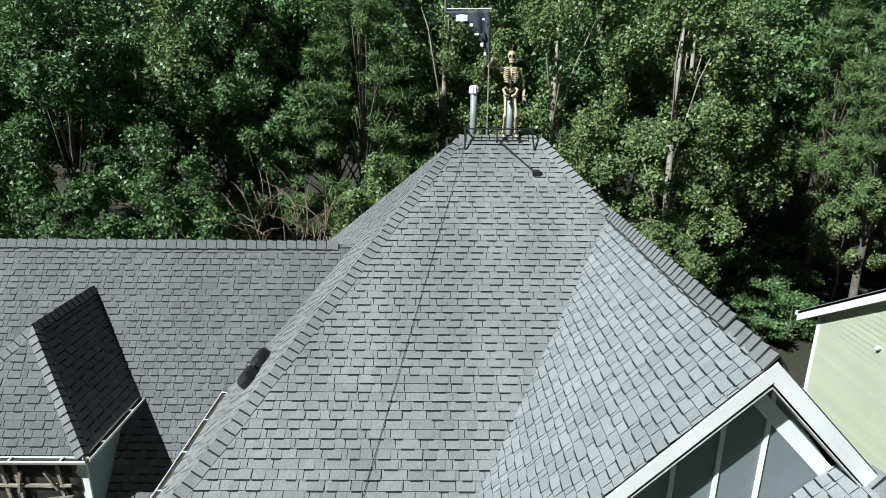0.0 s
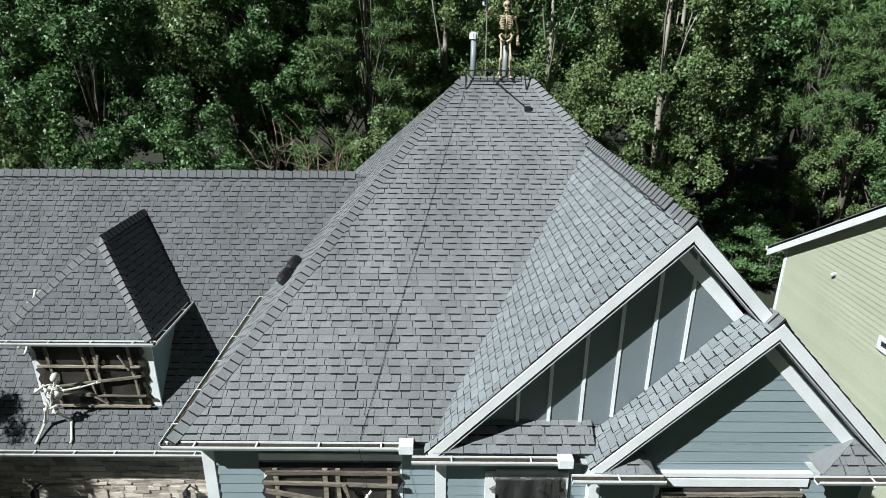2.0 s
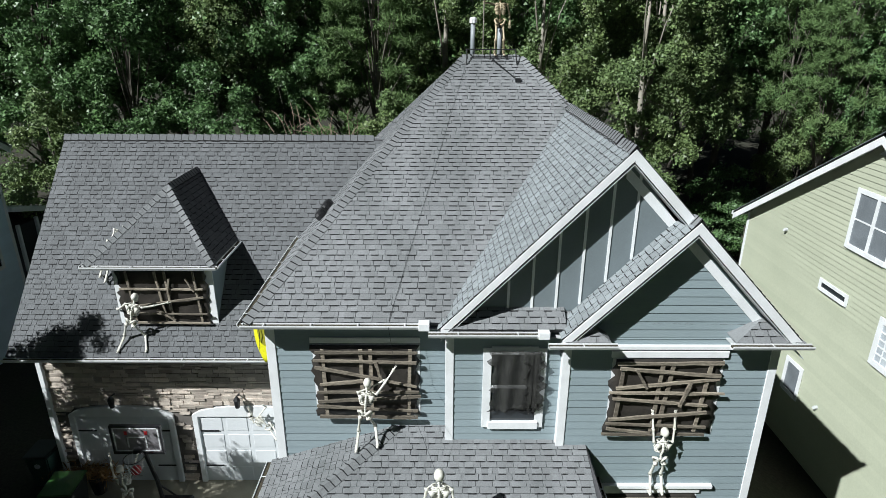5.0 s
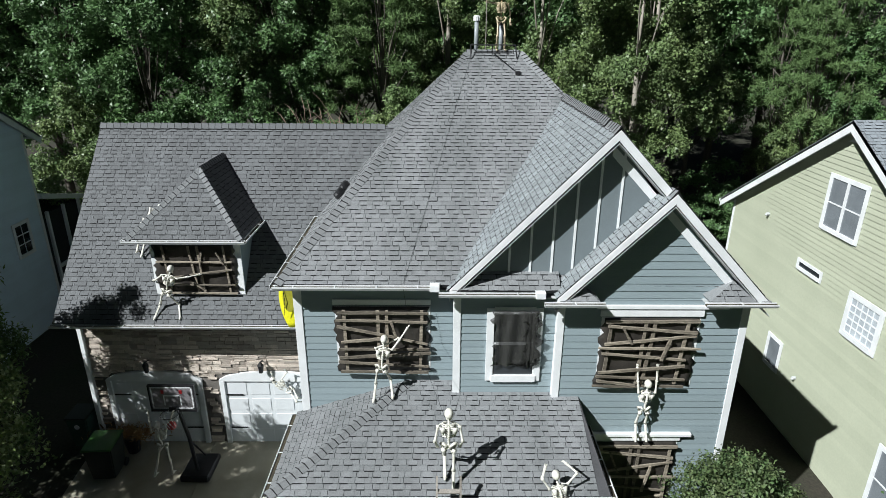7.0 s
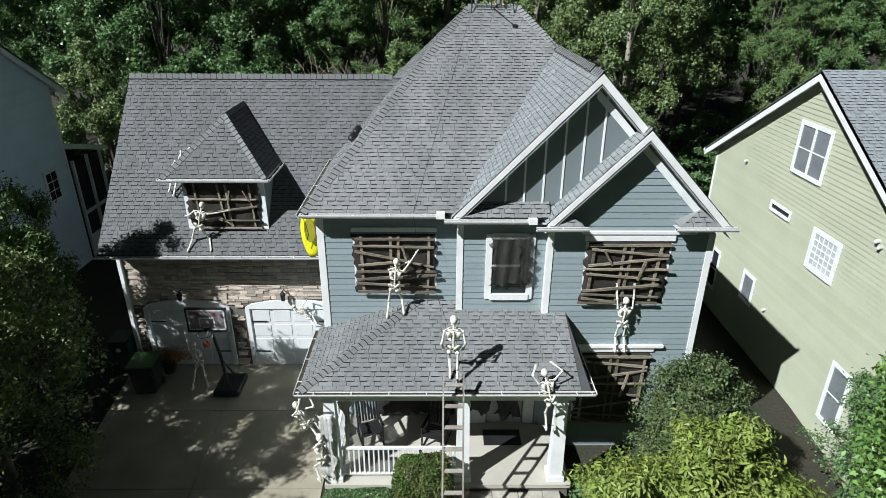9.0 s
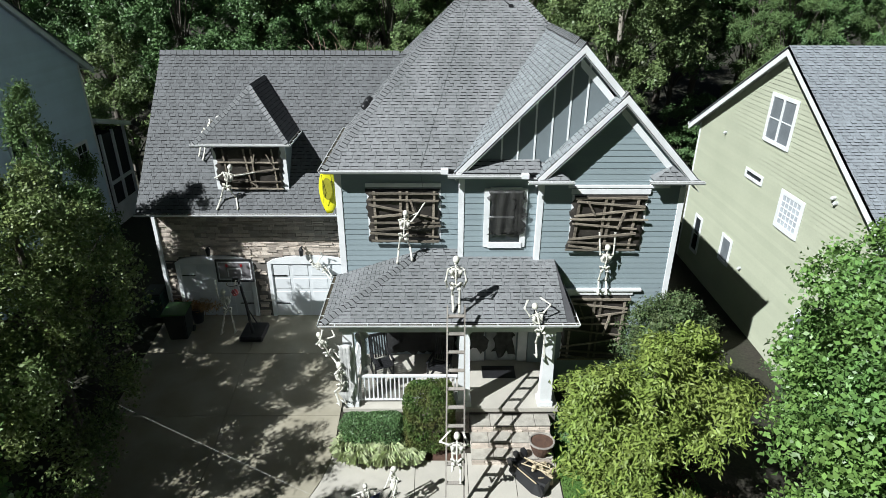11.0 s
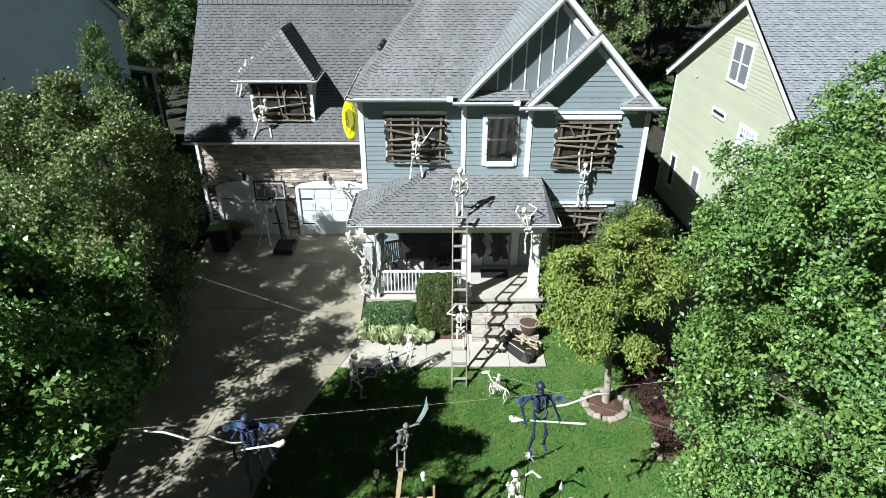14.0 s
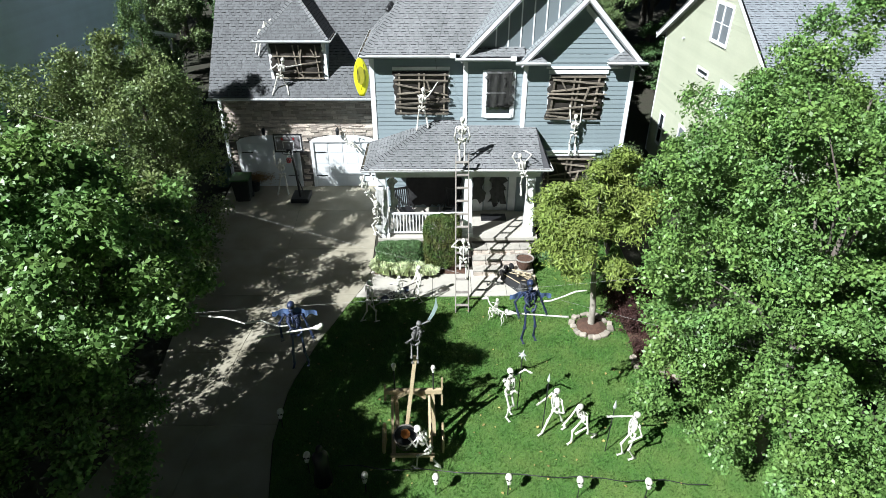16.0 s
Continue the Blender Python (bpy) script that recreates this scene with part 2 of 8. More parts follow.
def beam(bm, p, q, w, h, up=(0, 0, 1)):
    """A straight bar from p to q, w across and h along up."""
    p, q = Vector(p), Vector(q)
    d = (q - p).normalized()
    s = d.cross(Vector(up))
    s = s.normalized() if s.length > 1e-5 else Vector((1, 0, 0))
    t = s.cross(d)
    a = [p + s * (w / 2 * i) + t * (h / 2 * j) for i, j in ((-1, -1), (1, -1), (1, 1), (-1, 1))]
    return prism(bm, a, q - p)


def tube(bm, points, radii, sides=6):
    """A bent tapering rod through points."""
    rings = []
    pts = [Vector(p) for p in points]
    for i, p in enumerate(pts):
        d = (pts[min(i + 1, len(pts) - 1)] - pts[max(i - 1, 0)]).normalized()
        s = d.cross(Vector((0.31, 0.2, 0.93)))
        s = (s if s.length > 1e-3 else d.cross(Vector((1, 0, 0)))).normalized()
        t = d.cross(s)
        r = radii[i] if hasattr(radii, "__len__") else radii
        rings.append([bm.verts.new(p + (s * math.cos(a) + t * math.sin(a)) * r) for a in (2 * math.pi * k / sides for k in range(sides))])
    for a, b in zip(rings, rings[1:]):
        for k in range(sides):
            bm.faces.new((a[k], a[(k + 1) % sides], b[(k + 1) % sides], b[k]))
    bm.faces.new(rings[0][::-1]), bm.faces.new(rings[-1])
    return bm


def ball(bm, c, r, sub=1, scale=(1, 1, 1)):
    bmesh.ops.create_icosphere(bm, subdivisions=sub, radius=r, matrix=Matrix.LocRotScale(c, None, scale))
    return bm


def clip_poly(poly, region):
    """poly cut to a convex counter-clockwise region, both in the plane."""
    for (ax, ay), (bx, by) in zip(region, region[1:] + region[:1]):
        side = lambda p: (bx - ax) * (p[1] - ay) - (by - ay) * (p[0] - ax)
        out = []
        for p, q in zip(poly, poly[1:] + poly[:1]):
            sp, sq = side(p), side(q)
            if sp >= 0:
                out.append(p)
            if (sp >= 0) != (sq >= 0):
                k = sp / (sp - sq)
                out.append((p[0] + (q[0] - p[0]) * k, p[1] + (q[1] - p[1]) * k))
        poly = out
        if len(poly) < 3:
            return []
    return poly


def gz(x, y):
    """The ground's height."""
    z = 0.0 if y > 3.2 else (3.2 - y) / 8.2 * -0.72 if y > -5 else -0.72 + (y + 5) * 0.032
    side = min(max((x - 5.6) / 4.0, 0), 1) * min(max((y + 9) / 8, 0), 1)
    return z - side * 1.5 * (1 if y < 14 else max(0, 1 - (y - 14) / 6))

# ---- ground ----
def sheet(name, xs, ys, lift, mat, parent=None, label=""):
    verts = [(x, y, gz(x, y) + lift) for y in ys for x in xs]
    w = len(xs)
    faces = [(j * w + i, j * w + i + 1, (j + 1) * w + i + 1, (j + 1) * w + i) for j in range(len(ys) - 1) for i in range(w - 1)]
    return raw(name, verts, faces, mat, parent, label, smooth=True)


_far = [-600, -300, -150, -80, -50]
ground = sheet("ground", _far + [-35 + 1.0 * i for i in range(71)] + [50, 80, 150, 300, 600], _far + [-35 + 1.0 * i for i in range(86)] + [65, 80, 150, 300, 600], 0, "soil")
tagged(ground, "dark leaf-littered soil under the trees round the houses", "ground", kind="structure")

# ---- the house ----
house = thing("house", "two-storey blue-grey clapboard house with grey shingle roof and stone garage", "house", (0, 3, 0))

EXPO, TAB, JOINT = 0.130, 0.315, 0.005                                 # a course's height, a shingle's width, half a joint
THIN_H, THICK_H = 0.008, 0.017                                          # the lips of the single and of the doubled layer
BAND = (0.006, 0.021)                                                   # dark strips below the two layers: thin drawn shadow line, wide granule band
STARTS, WIDTHS = (0.012, 0.04, 0.075, 0.11), (0.12, 0.15, 0.17, 0.195)   # where the doubled part begins, and how wide it is


class Slope:
    """One flat side of a roof: o at its eave, u along the eave, v up the slope."""

    def __init__(self, o, u, v):
        self.o, self.u, self.v = Vector(o), Vector(u).normalized(), Vector(v).normalized()
        self.n = self.u.cross(self.v).normalized()

    def uv(self, p):
        d = Vector(p) - self.o
        return (d.dot(self.u), d.dot(self.v))

    def at(self, a, b, h=0.0):
        return self.o + self.u * a + self.v * b + self.n * h


tab_cache = {}


def tab_mesh(mat, start, wide, lift):
    """One shingle: a thin tab, with a thicker second layer over a part of its width."""
    key = (mat, start, wide, lift)
    if key not in tab_cache:
        e = EXPO + 0.012
        verts, faces = [], []
        for a, b, h in ((JOINT, TAB - JOINT, THIN_H * lift), (start, start + wide, THICK_H * lift)):
            k = len(verts)
            verts += [(a, 0, h), (b, 0, h), (b, e, 0.003), (a, e, 0.003), (a, 0, -0.004), (b, 0, -0.004), (b, e, -0.004), (a, e, -0.004)]
            faces += [(k, k + 1, k + 2, k + 3), (k + 4, k + 5, k + 1, k), (k + 5, k + 6, k + 2, k + 1), (k + 7, k + 4, k, k + 3)]
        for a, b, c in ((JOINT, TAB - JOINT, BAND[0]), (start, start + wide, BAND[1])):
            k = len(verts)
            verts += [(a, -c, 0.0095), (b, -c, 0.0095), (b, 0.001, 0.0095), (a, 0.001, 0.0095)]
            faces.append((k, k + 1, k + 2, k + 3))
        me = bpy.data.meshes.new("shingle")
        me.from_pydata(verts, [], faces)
        me.materials.append(M[mat]), me.materials.append(M["butt_and_line"])
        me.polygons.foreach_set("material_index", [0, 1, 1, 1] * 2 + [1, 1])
        tab_cache[key] = me
    return tab_cache[key]


def cover(slope, ring, name, parent, mat="shingle", singles=(0, 0), seed=1, label="", lift=1.0):
    """A roof slab over a ring of corners, with its courses of shingle tabs. singles: the courses, from a to b, whose tabs are objects of their own."""
    rng = random.Random(seed)
    region = [slope.uv(p) for p in ring]
    area = sum(a[0] * b[1] - b[0] * a[1] for a, b in zip(region, region[1:] + region[:1]))
    if area < 0:
        region = region[::-1]
    bm = bmesh.new()
    prism(bm, [slope.at(a, b, -0.006) for a, b in region], slope.n * -0.09)
    slab = part(name, bm, "deck", parent, label or "grey asphalt shingle roof slope")
    verts, faces, slots = [], [], []
    u0, u1 = min(p[0] for p in region), max(p[0] for p in region)
    v0, v1 = min(p[1] for p in region), max(p[1] for p in region)
    rows = int((v1 - v0) / EXPO) + 1
    count = 0
    frame_m = Matrix((slope.u, slope.v, slope.n)).transposed().to_4x4()
    for r in range(rows):
        lo = v0 + r * EXPO
        a = u0 - rng.uniform(0, TAB) - TAB
        while a < u1:
            a += TAB
            start = rng.choice(STARTS)
            wide = rng.choice(WIDTHS)
            layers = [(a + JOINT, a + TAB - JOINT, THIN_H * lift)]
            if rng.random() < 0.9:
                layers.append((a + start, a + start + wide, THICK_H * lift))
            for step, (left, right, h) in enumerate(layers):
                quad = [(left, lo), (right, lo), (right, lo + EXPO + 0.012), (left, lo + EXPO + 0.012)]
                cut = clip_poly(quad, region)
                if not cut:
                    continue
                whole = len(cut) == 4 and all(abs(p[0] - q[0]) + abs(p[1] - q[1]) < 1e-6 for p, q in zip(sorted(cut), sorted(quad)))
                if step == 0 and whole and singles[0] <= r < singles[1] and count < 300:
                    ob = new("shingle", tab_mesh(mat, start, wide, lift))
                    ob.parent = slab
                    ob.matrix_basis = Matrix.Translation(slope.at(a, lo)) @ frame_m
                    count += 1
                    break
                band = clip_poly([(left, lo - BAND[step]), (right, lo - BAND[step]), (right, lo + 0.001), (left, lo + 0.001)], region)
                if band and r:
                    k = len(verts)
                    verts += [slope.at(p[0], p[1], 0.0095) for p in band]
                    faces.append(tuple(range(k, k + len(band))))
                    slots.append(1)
                k = len(verts)
                m = len(cut)
                for p in cut:
                    t = min(max((p[1] - lo) / (EXPO + 0.012), 0), 1)
                    verts.append(slope.at(p[0], p[1], h + (0.003 + 0.0015 * step - h) * t))
                for p in cut:
                    verts.append(slope.at(p[0], p[1], -0.004))
                faces.append(tuple(range(k, k + m)))
                slots += [0] + [1] * m
                for i in range(m):
                    j = (i + 1) % m
                    faces.append((k + m + i, k + m + j, k + j, k + i))
    if verts:
        rest = tagged(raw("shingles", verts, faces, mat, slab), kind="stuff")
        rest.data.materials.append(M["butt_and_line"])
        rest.data.polygons.foreach_set("material_index", slots)
    return slab


def caps(a, b, parent, na, nb, mat="shingle", seed=3, wide=0.15, step=0.15, vent=0.0):
    """Overlapping cap shingles bent over a ridge or hip from a (low) to b (high); na, nb: the normals of the two slopes."""
    a, b = Vector(a), Vector(b)
    d = (b - a).normalized()
    sides = []
    for n, s in ((Vector(na), 1), (Vector(nb), -1)):
        w = d.cross(n.normalized()) * s
        if w.dot(Vector(nb if s == 1 else na)) > 0:
            w = -w
        sides.append(w.normalized())
    up = (Vector(na).normalized() + Vector(nb).normalized()).normalized()
    n = max(1, int((b - a).length / step))
    rng = random.Random(seed)
    for i in range(n):
        p = a + d * (i * step) + up * vent
        q = p + d * (step + 0.03)
        h = 0.056 + rng.uniform(0, 0.008)
        w = wide + rng.uniform(-0.006, 0.006)
        top = [p + sides[0] * w + up * 0.024, p + up * h, p + sides[1] * w + up * 0.024, q + sides[1] * w + up * 0.010, q + up * (h - 0.026), q + sides[0] * w + up * 0.010]
        low = [v - up * (0.030 + vent) for v in top]
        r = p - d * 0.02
        # dark strip drawn below the cap's lip in place of its shadow
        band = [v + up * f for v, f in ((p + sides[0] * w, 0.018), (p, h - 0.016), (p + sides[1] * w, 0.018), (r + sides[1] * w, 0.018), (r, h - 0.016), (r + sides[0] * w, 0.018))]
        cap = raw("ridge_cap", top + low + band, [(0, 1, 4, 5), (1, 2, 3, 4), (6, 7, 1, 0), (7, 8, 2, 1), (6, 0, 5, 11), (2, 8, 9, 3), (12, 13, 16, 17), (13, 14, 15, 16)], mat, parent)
        cap.data.materials.append(M["butt_and_line"])
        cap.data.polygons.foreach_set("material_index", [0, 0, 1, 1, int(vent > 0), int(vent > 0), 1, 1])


# levels and lines of the plan
XL, XB, XR, XE = -4.18, -0.73, 1.43, 5.40       # left corner, bay corner, right block's corner, right end
YL, YB, YR = 0.31, 0.0, -0.12                   # fronts of the left wall, the bay and the right block
EAVE, RIDGE = 6.70, 10.98
XF0, XF1, YF = -4.43, 5.62, -0.10               # roof edges
BACK = 13.7
SL = 1.035
ridge_l, ridge_r = Vector((-0.30, 6.80, RIDGE)), Vector((1.27, 6.80, RIDGE))
corner_l, corner_r = Vector((XF0, YF, EAVE)), Vector((XF1 - 0.15, YF, EAVE - 0.07))
back_l, back_r = Vector((XF0, BACK, EAVE)), Vector((XF1 - 0.15, BACK, EAVE - 0.07))
AP1, AP2 = Vector((2.27, -0.28, 9.92)), Vector((3.40, -0.50, 8.76))

front_s = Slope(corner_l, (1, 0, 0), ridge_l - Vector((ridge_l.x, YF, EAVE)))
left_s = Slope(corner_l, (0, -1, 0), Vector((ridge_l.x - XF0, 0, RIDGE - EAVE)))
right_s = Slope((XF1, 0, AP2.z - SL * (XF1 - AP2.x)), (0, 1, 0), (-1, 0, SL))
back_s = Slope(back_l, (-1, 0, 0), Vector((0, 6.8 - BACK, RIDGE - EAVE)))
roof_front = cover(front_s, [corner_l, corner_r, ridge_r, ridge_l], "main_roof", house, singles=(24, 46), seed=5)
roof_left = cover(left_s, [back_l, corner_l, ridge_l], "main_roof", house, seed=6)
rz = lambda x: AP2.z - SL * (x - AP2.x)
low_r = XF1
roof_right = cover(right_s, [(low_r, -0.28, rz(low_r)), (low_r, BACK, rz(low_r)), (1.27, 6.8, rz(1.27)), (2.27, 4.9, rz(2.27)), (2.27, -0.28, rz(2.27))], "main_roof", house, seed=7)
cover(right_s, [(low_r, -0.50, rz(low_r)), (low_r, -0.285, rz(low_r)), (3.40, -0.285, rz(3.40)), (3.40, -0.50, rz(3.40))], "gable_roof", house, seed=27)
bm = bmesh.new()
prism(bm, [back_l, back_r, ridge_r, ridge_l], (0, 0, -0.1))
part("main_roof", bm, "shingle", house)
# the taller gable's near slope and the smaller gable in front of it
g1_s = Slope((-0.90, AP1.y, AP1.z - SL * (AP1.x + 0.90)), (0, -1, 0), (1, 0, SL))
roof_g1 = cover(g1_s, [(-0.90, AP1.y, AP1.z - SL * (AP1.x + 0.90)), (AP1.x, AP1.y, AP1.z), (AP1.x, 5.25, AP1.z), (-0.90, 0.1, AP1.z - SL * (AP1.x + 0.90))], "gable_roof", house, "shingle_sunlit", seed=8)
xg2 = 1.28
g2_s = Slope((xg2, AP2.y, AP2.z - SL * (AP2.x - xg2)), (0, -1, 0), (1, 0, SL))
roof_g2 = cover(g2_s, [(xg2, AP2.y, AP2.z - SL * (AP2.x - xg2)), AP2, (AP2.x, 0.08, AP2.z), (xg2, 0.08, AP2.z - SL * (AP2.x - xg2))], "gable_roof", house, "shingle_sunlit", seed=9)
caps(corner_l, ridge_l, roof_front, front_s.n, left_s.n)
caps((AP1.x, 5.0, AP1.z), ridge_r, roof_front, front_s.n, right_s.n)
caps(ridge_l, ridge_r, roof_front, front_s.n, (0, 0.5, 0.8))
caps((AP1.x, AP1.y, AP1.z), (AP1.x, 0.6, AP1.z), roof_g1, g1_s.n, right_s.n)
caps((AP1.x, 0.5, AP1.z), (AP1.x, 5.0, AP1.z), roof_g1, g1_s.n, right_s.n, vent=0.03)
caps(AP2, (AP2.x, -0.05, AP2.z), roof_g2, g2_s.n, right_s.n)

# garage wing
GX0, GX1 = -11.12, -4.2
GE, GR = Vector((0, 2.56, 4.37)), Vector((0, 6.62, 8.84))
gar_s = Slope((GX0, GE.y, GE.z), (1, 0, 0), GR - GE)
roof_gar = cover(gar_s, [(GX0, GE.y, GE.z), (GX1, GE.y, GE.z), (GX1 + 2.2, GR.y, GR.z), (GX0, GR.y, GR.z)], "garage_roof", house, "shingle_dimmed", seed=11)
garb_s = Slope((0, 10.7, GE.z), (-1, 0, 0), (0, GR.y - 10.7, GR.z - GE.z))
cover(garb_s, [(GX0, 10.7, GE.z), (GX0, GR.y, GR.z), (GX1 + 2, GR.y, GR.z), (GX1 + 2, 10.7, GE.z)], "garage_roof", house, seed=12)
caps((GX0, GR.y, GR.z), (-2.6, GR.y, GR.z), roof_gar, gar_s.n, garb_s.n, "shingle_dimmed", step=0.2, vent=0.035)

# dormer
DX0, DX1, DXM = -8.97, -6.04, -7.37
DEY, DEZ, DRZ, DRY = 2.86, 6.60, 8.12, 4.16
meet = GE.y + (DRZ - GE.z) * (GR.y - GE.y) / (GR.z - GE.z)
meet_e = GE.y + (DEZ - GE.z) * (GR.y - GE.y) / (GR.z - GE.z)
dl, dr, df = Vector((DX0, DEY, DEZ)), Vector((DX1, DEY, DEZ)), Vector((DXM, DRY, DRZ))
dbk = Vector((DXM, meet + 0.05, DRZ))
dorm_f = Slope(dl, (1, 0, 0), (0, DRY - DEY, DRZ - DEZ))
dorm_r = Slope(dr, (0, 1, 0), (DXM - DX1, 0, DRZ - DEZ))
dorm_l = Slope(dl, (0, -1, 0), (DXM - DX0, 0, DRZ - DEZ))
roof_d = cover(dorm_f, [dl, dr, df], "dormer_roof", house, "shingle_dimmed", seed=13)
cover(dorm_r, [dr, (DX1, meet_e + 0.05, DEZ), dbk, df], "dormer_roof", house, "shingle_dimmed", seed=14, lift=0.5)
cover(dorm_l, [(DX0, meet_e + 0.05, DEZ), dl, df, dbk], "dormer_roof", house, "shingle_dimmed", seed=15)
caps(dl, df, roof_d, dorm_f.n, dorm_l.n, wide=0.12)
caps(dr, df, roof_d, dorm_f.n, dorm_r.n, wide=0.12)
caps(df, dbk, roof_d, dorm_l.n, dorm_r.n, wide=0.14, vent=0.02)

# porch roof
PX0, PX1, PY, PE, PT = -4.34, 2.23, -2.32, 3.28, 4.06
pslope = (PT - PE) / (0.0 - PY)
pf_s = Slope((PX0, PY, PE), (1, 0, 0), (0, 1, pslope))
pz = lambda y: PE + (y - PY) * pslope
hipx = PX0 + (YL - PY)
top_l = Vector((hipx, YL, pz(YL)))
pl_s = Slope((PX0, PY, PE), (0, -1, 0), (YL - PY, 0, pz(YL) - PE))
roof_p = cover(pf_s, [(PX0, PY, PE), (PX1, PY, PE), (2.0, YR, pz(YR)), (2.0, YL, pz(YL)), top_l], "porch_roof", house, seed=16)
cover(pl_s, [(PX0, YL, PE), (PX0, PY, PE), top_l], "porch_roof", house, seed=17)
pr_s = Slope((PX1, PY, PE), (0, 1, 0), (-0.23, 0, pz(YR) - PE))
cover(pr_s, [(PX1, PY, PE), (PX1, YR, PE), (2.0, YR, pz(YR))], "porch_roof", house, seed=18)
caps((PX0, PY, PE), top_l, roof_p, pf_s.n, pl_s.n, wide=0.14)

# skirt roof below the panelled gable
sk_s = Slope((-0.80, -0.30, 6.66), (1, 0, 0), (0, 0.40, 0.26))
cover(sk_s, [(-0.80, -0.30, 6.66), (1.40, -0.30, 6.66), (1.40, 0.10, 6.92), (-0.80, 0.10, 6.92)], "skirt_roof", house, seed=19)


# ---- walls ----
LAP = 0.165


def wall_block(name, ring, depth, mat, label=""):
    bm = bmesh.new()
    prism(bm, ring, depth)
    return part(name, bm, mat, house, label)


def boards(wall, x0, x1, z0, z1, y, mat="siding", left=None, right=None, name="clapboard", lap=LAP):
    """Lapped boards on a wall that faces -y; left and right give the ends at a height where they slant."""
    z = z0
    while z < z1 - 0.01:
        t = min(z + lap, z1)
        a0, a1 = (left(z), left(t)) if left else (x0, x0)
        b0, b1 = (right(z), right(t)) if right else (x1, x1)
        if b0 - a0 > 0.03:
            if b1 < a1:
                a1 = b1 = (a1 + b1) / 2
            o, i = y - 0.020, y - 0.004
            raw(name, [(a0, o, z), (b0, o, z), (b1, i, t), (a1, i, t), (a0, y + 0.01, z), (b0, y + 0.01, z)], [(0, 1, 2, 3), (4, 5, 1, 0), (4, 0, 3), (1, 5, 2)], mat, wall)
        z = t


base = -1.6
w_left = wall_block("wall", [(XL + 0.02, YL, base), (XB, YL, base), (XB, YL, 6.62), (XL + 0.02, YL, 6.62)], (0, 0.2, 0), "siding", "blue-grey lapped siding wall")
boards(w_left, XL + 0.16, XB, 3.3, 6.45, YL)
boards(w_left, XL + 0.16, XB, 0.46, 3.1, YL)
w_bay = wall_block("wall", [(XB, YB, base), (XR, YB, base), (XR, YB, 6.66), (XB, YB, 6.66)], (0, 0.2, 0), "siding", "blue-grey lapped siding wall of the shallow bay")
boards(w_bay, XB + 0.12, XR, 4.05, 6.45, YB)
w_right = wall_block("wall", [(XR, YR, base), (XE, YR, base), (XE, YR, 6.5), (AP2.x, YR, 8.5), (XR, YR, 6.5)], (0, 0.2, 0), "siding", "blue-grey lapped siding wall under the small gable")
boards(w_right, XR + 0.12, XE - 0.12, -1.2, 6.42, YR)
boards(w_right, 0, 0, 6.42, 8.60, YR, left=lambda z: AP2.x - (8.62 - z) / SL, right=lambda z: AP2.x + (8.62 - z) / SL)
w_gable = wall_block("gable_wall", [(-0.35, 0.09, 6.85), (4.6, 0.09, 6.85), (AP1.x, 0.09, 9.75)], (0, 0.15, 0), "batten_wall", "grey panelled gable wall with white battens")
bm = bmesh.new()
for x in (0.37, 0.80, 1.24, 1.67, 2.10, 2.52):
    top = AP1.z - 0.18 - SL * abs(x - AP1.x)
    bot = max(6.88, AP2.z - SL * (AP2.x - x) + 0.02)
    bm = bmesh.new()
    box(bm, x - 0.022, x + 0.022, 0.068, 0.09, bot, top)
    part("batten", bm, "white", w_gable)
# hidden sides and back
for ring, d in (([(XL + 0.02, YL + 0.2, base), (XL + 0.02, BACK - 0.4, base), (XL + 0.02, BACK - 0.4, 6.6), (XL + 0.02, YL + 0.2, 6.6)], (0.2, 0, 0)),
                ([(XE - 0.2, YR + 0.2, base), (XE - 0.2, BACK - 0.4, base), (XE - 0.2, BACK - 0.4, 6.6), (XE - 0.2, YR + 0.2, 6.6)], (0.2, 0, 0)),
                ([(XL + 0.02, BACK - 0.4, base), (XE, BACK - 0.4, base), (XE, BACK - 0.4, 6.6), (XL + 0.02, BACK - 0.4, 6.6)], (0, 0.2, 0))):
    wall_block("wall", ring, d, "siding")


def trim(name, x0, x1, y0, y1, z0, z1, mat="white", parent=None, bevel=0.006):
    bm = bmesh.new()
    box(bm, x0, x1, y0, y1, z0, z1, bevel)
    return part(name, bm, mat, parent or house)


trim("corner_board", XL - 0.02, XL + 0.16, YL - 0.035, YL + 0.02, 0.4, 6.50)
trim("corner_board", XB - 0.04, XB + 0.12, YB - 0.035, YB + 0.02, 4.02, 6.50)
trim("corner_board", XR - 0.03, XR + 0.13, YR - 0.035, YB, 3.9, 6.45)
trim("corner_board", XE - 0.14, XE + 0.02, YR - 0.035, YR + 0.3, -1.6, 6.2)


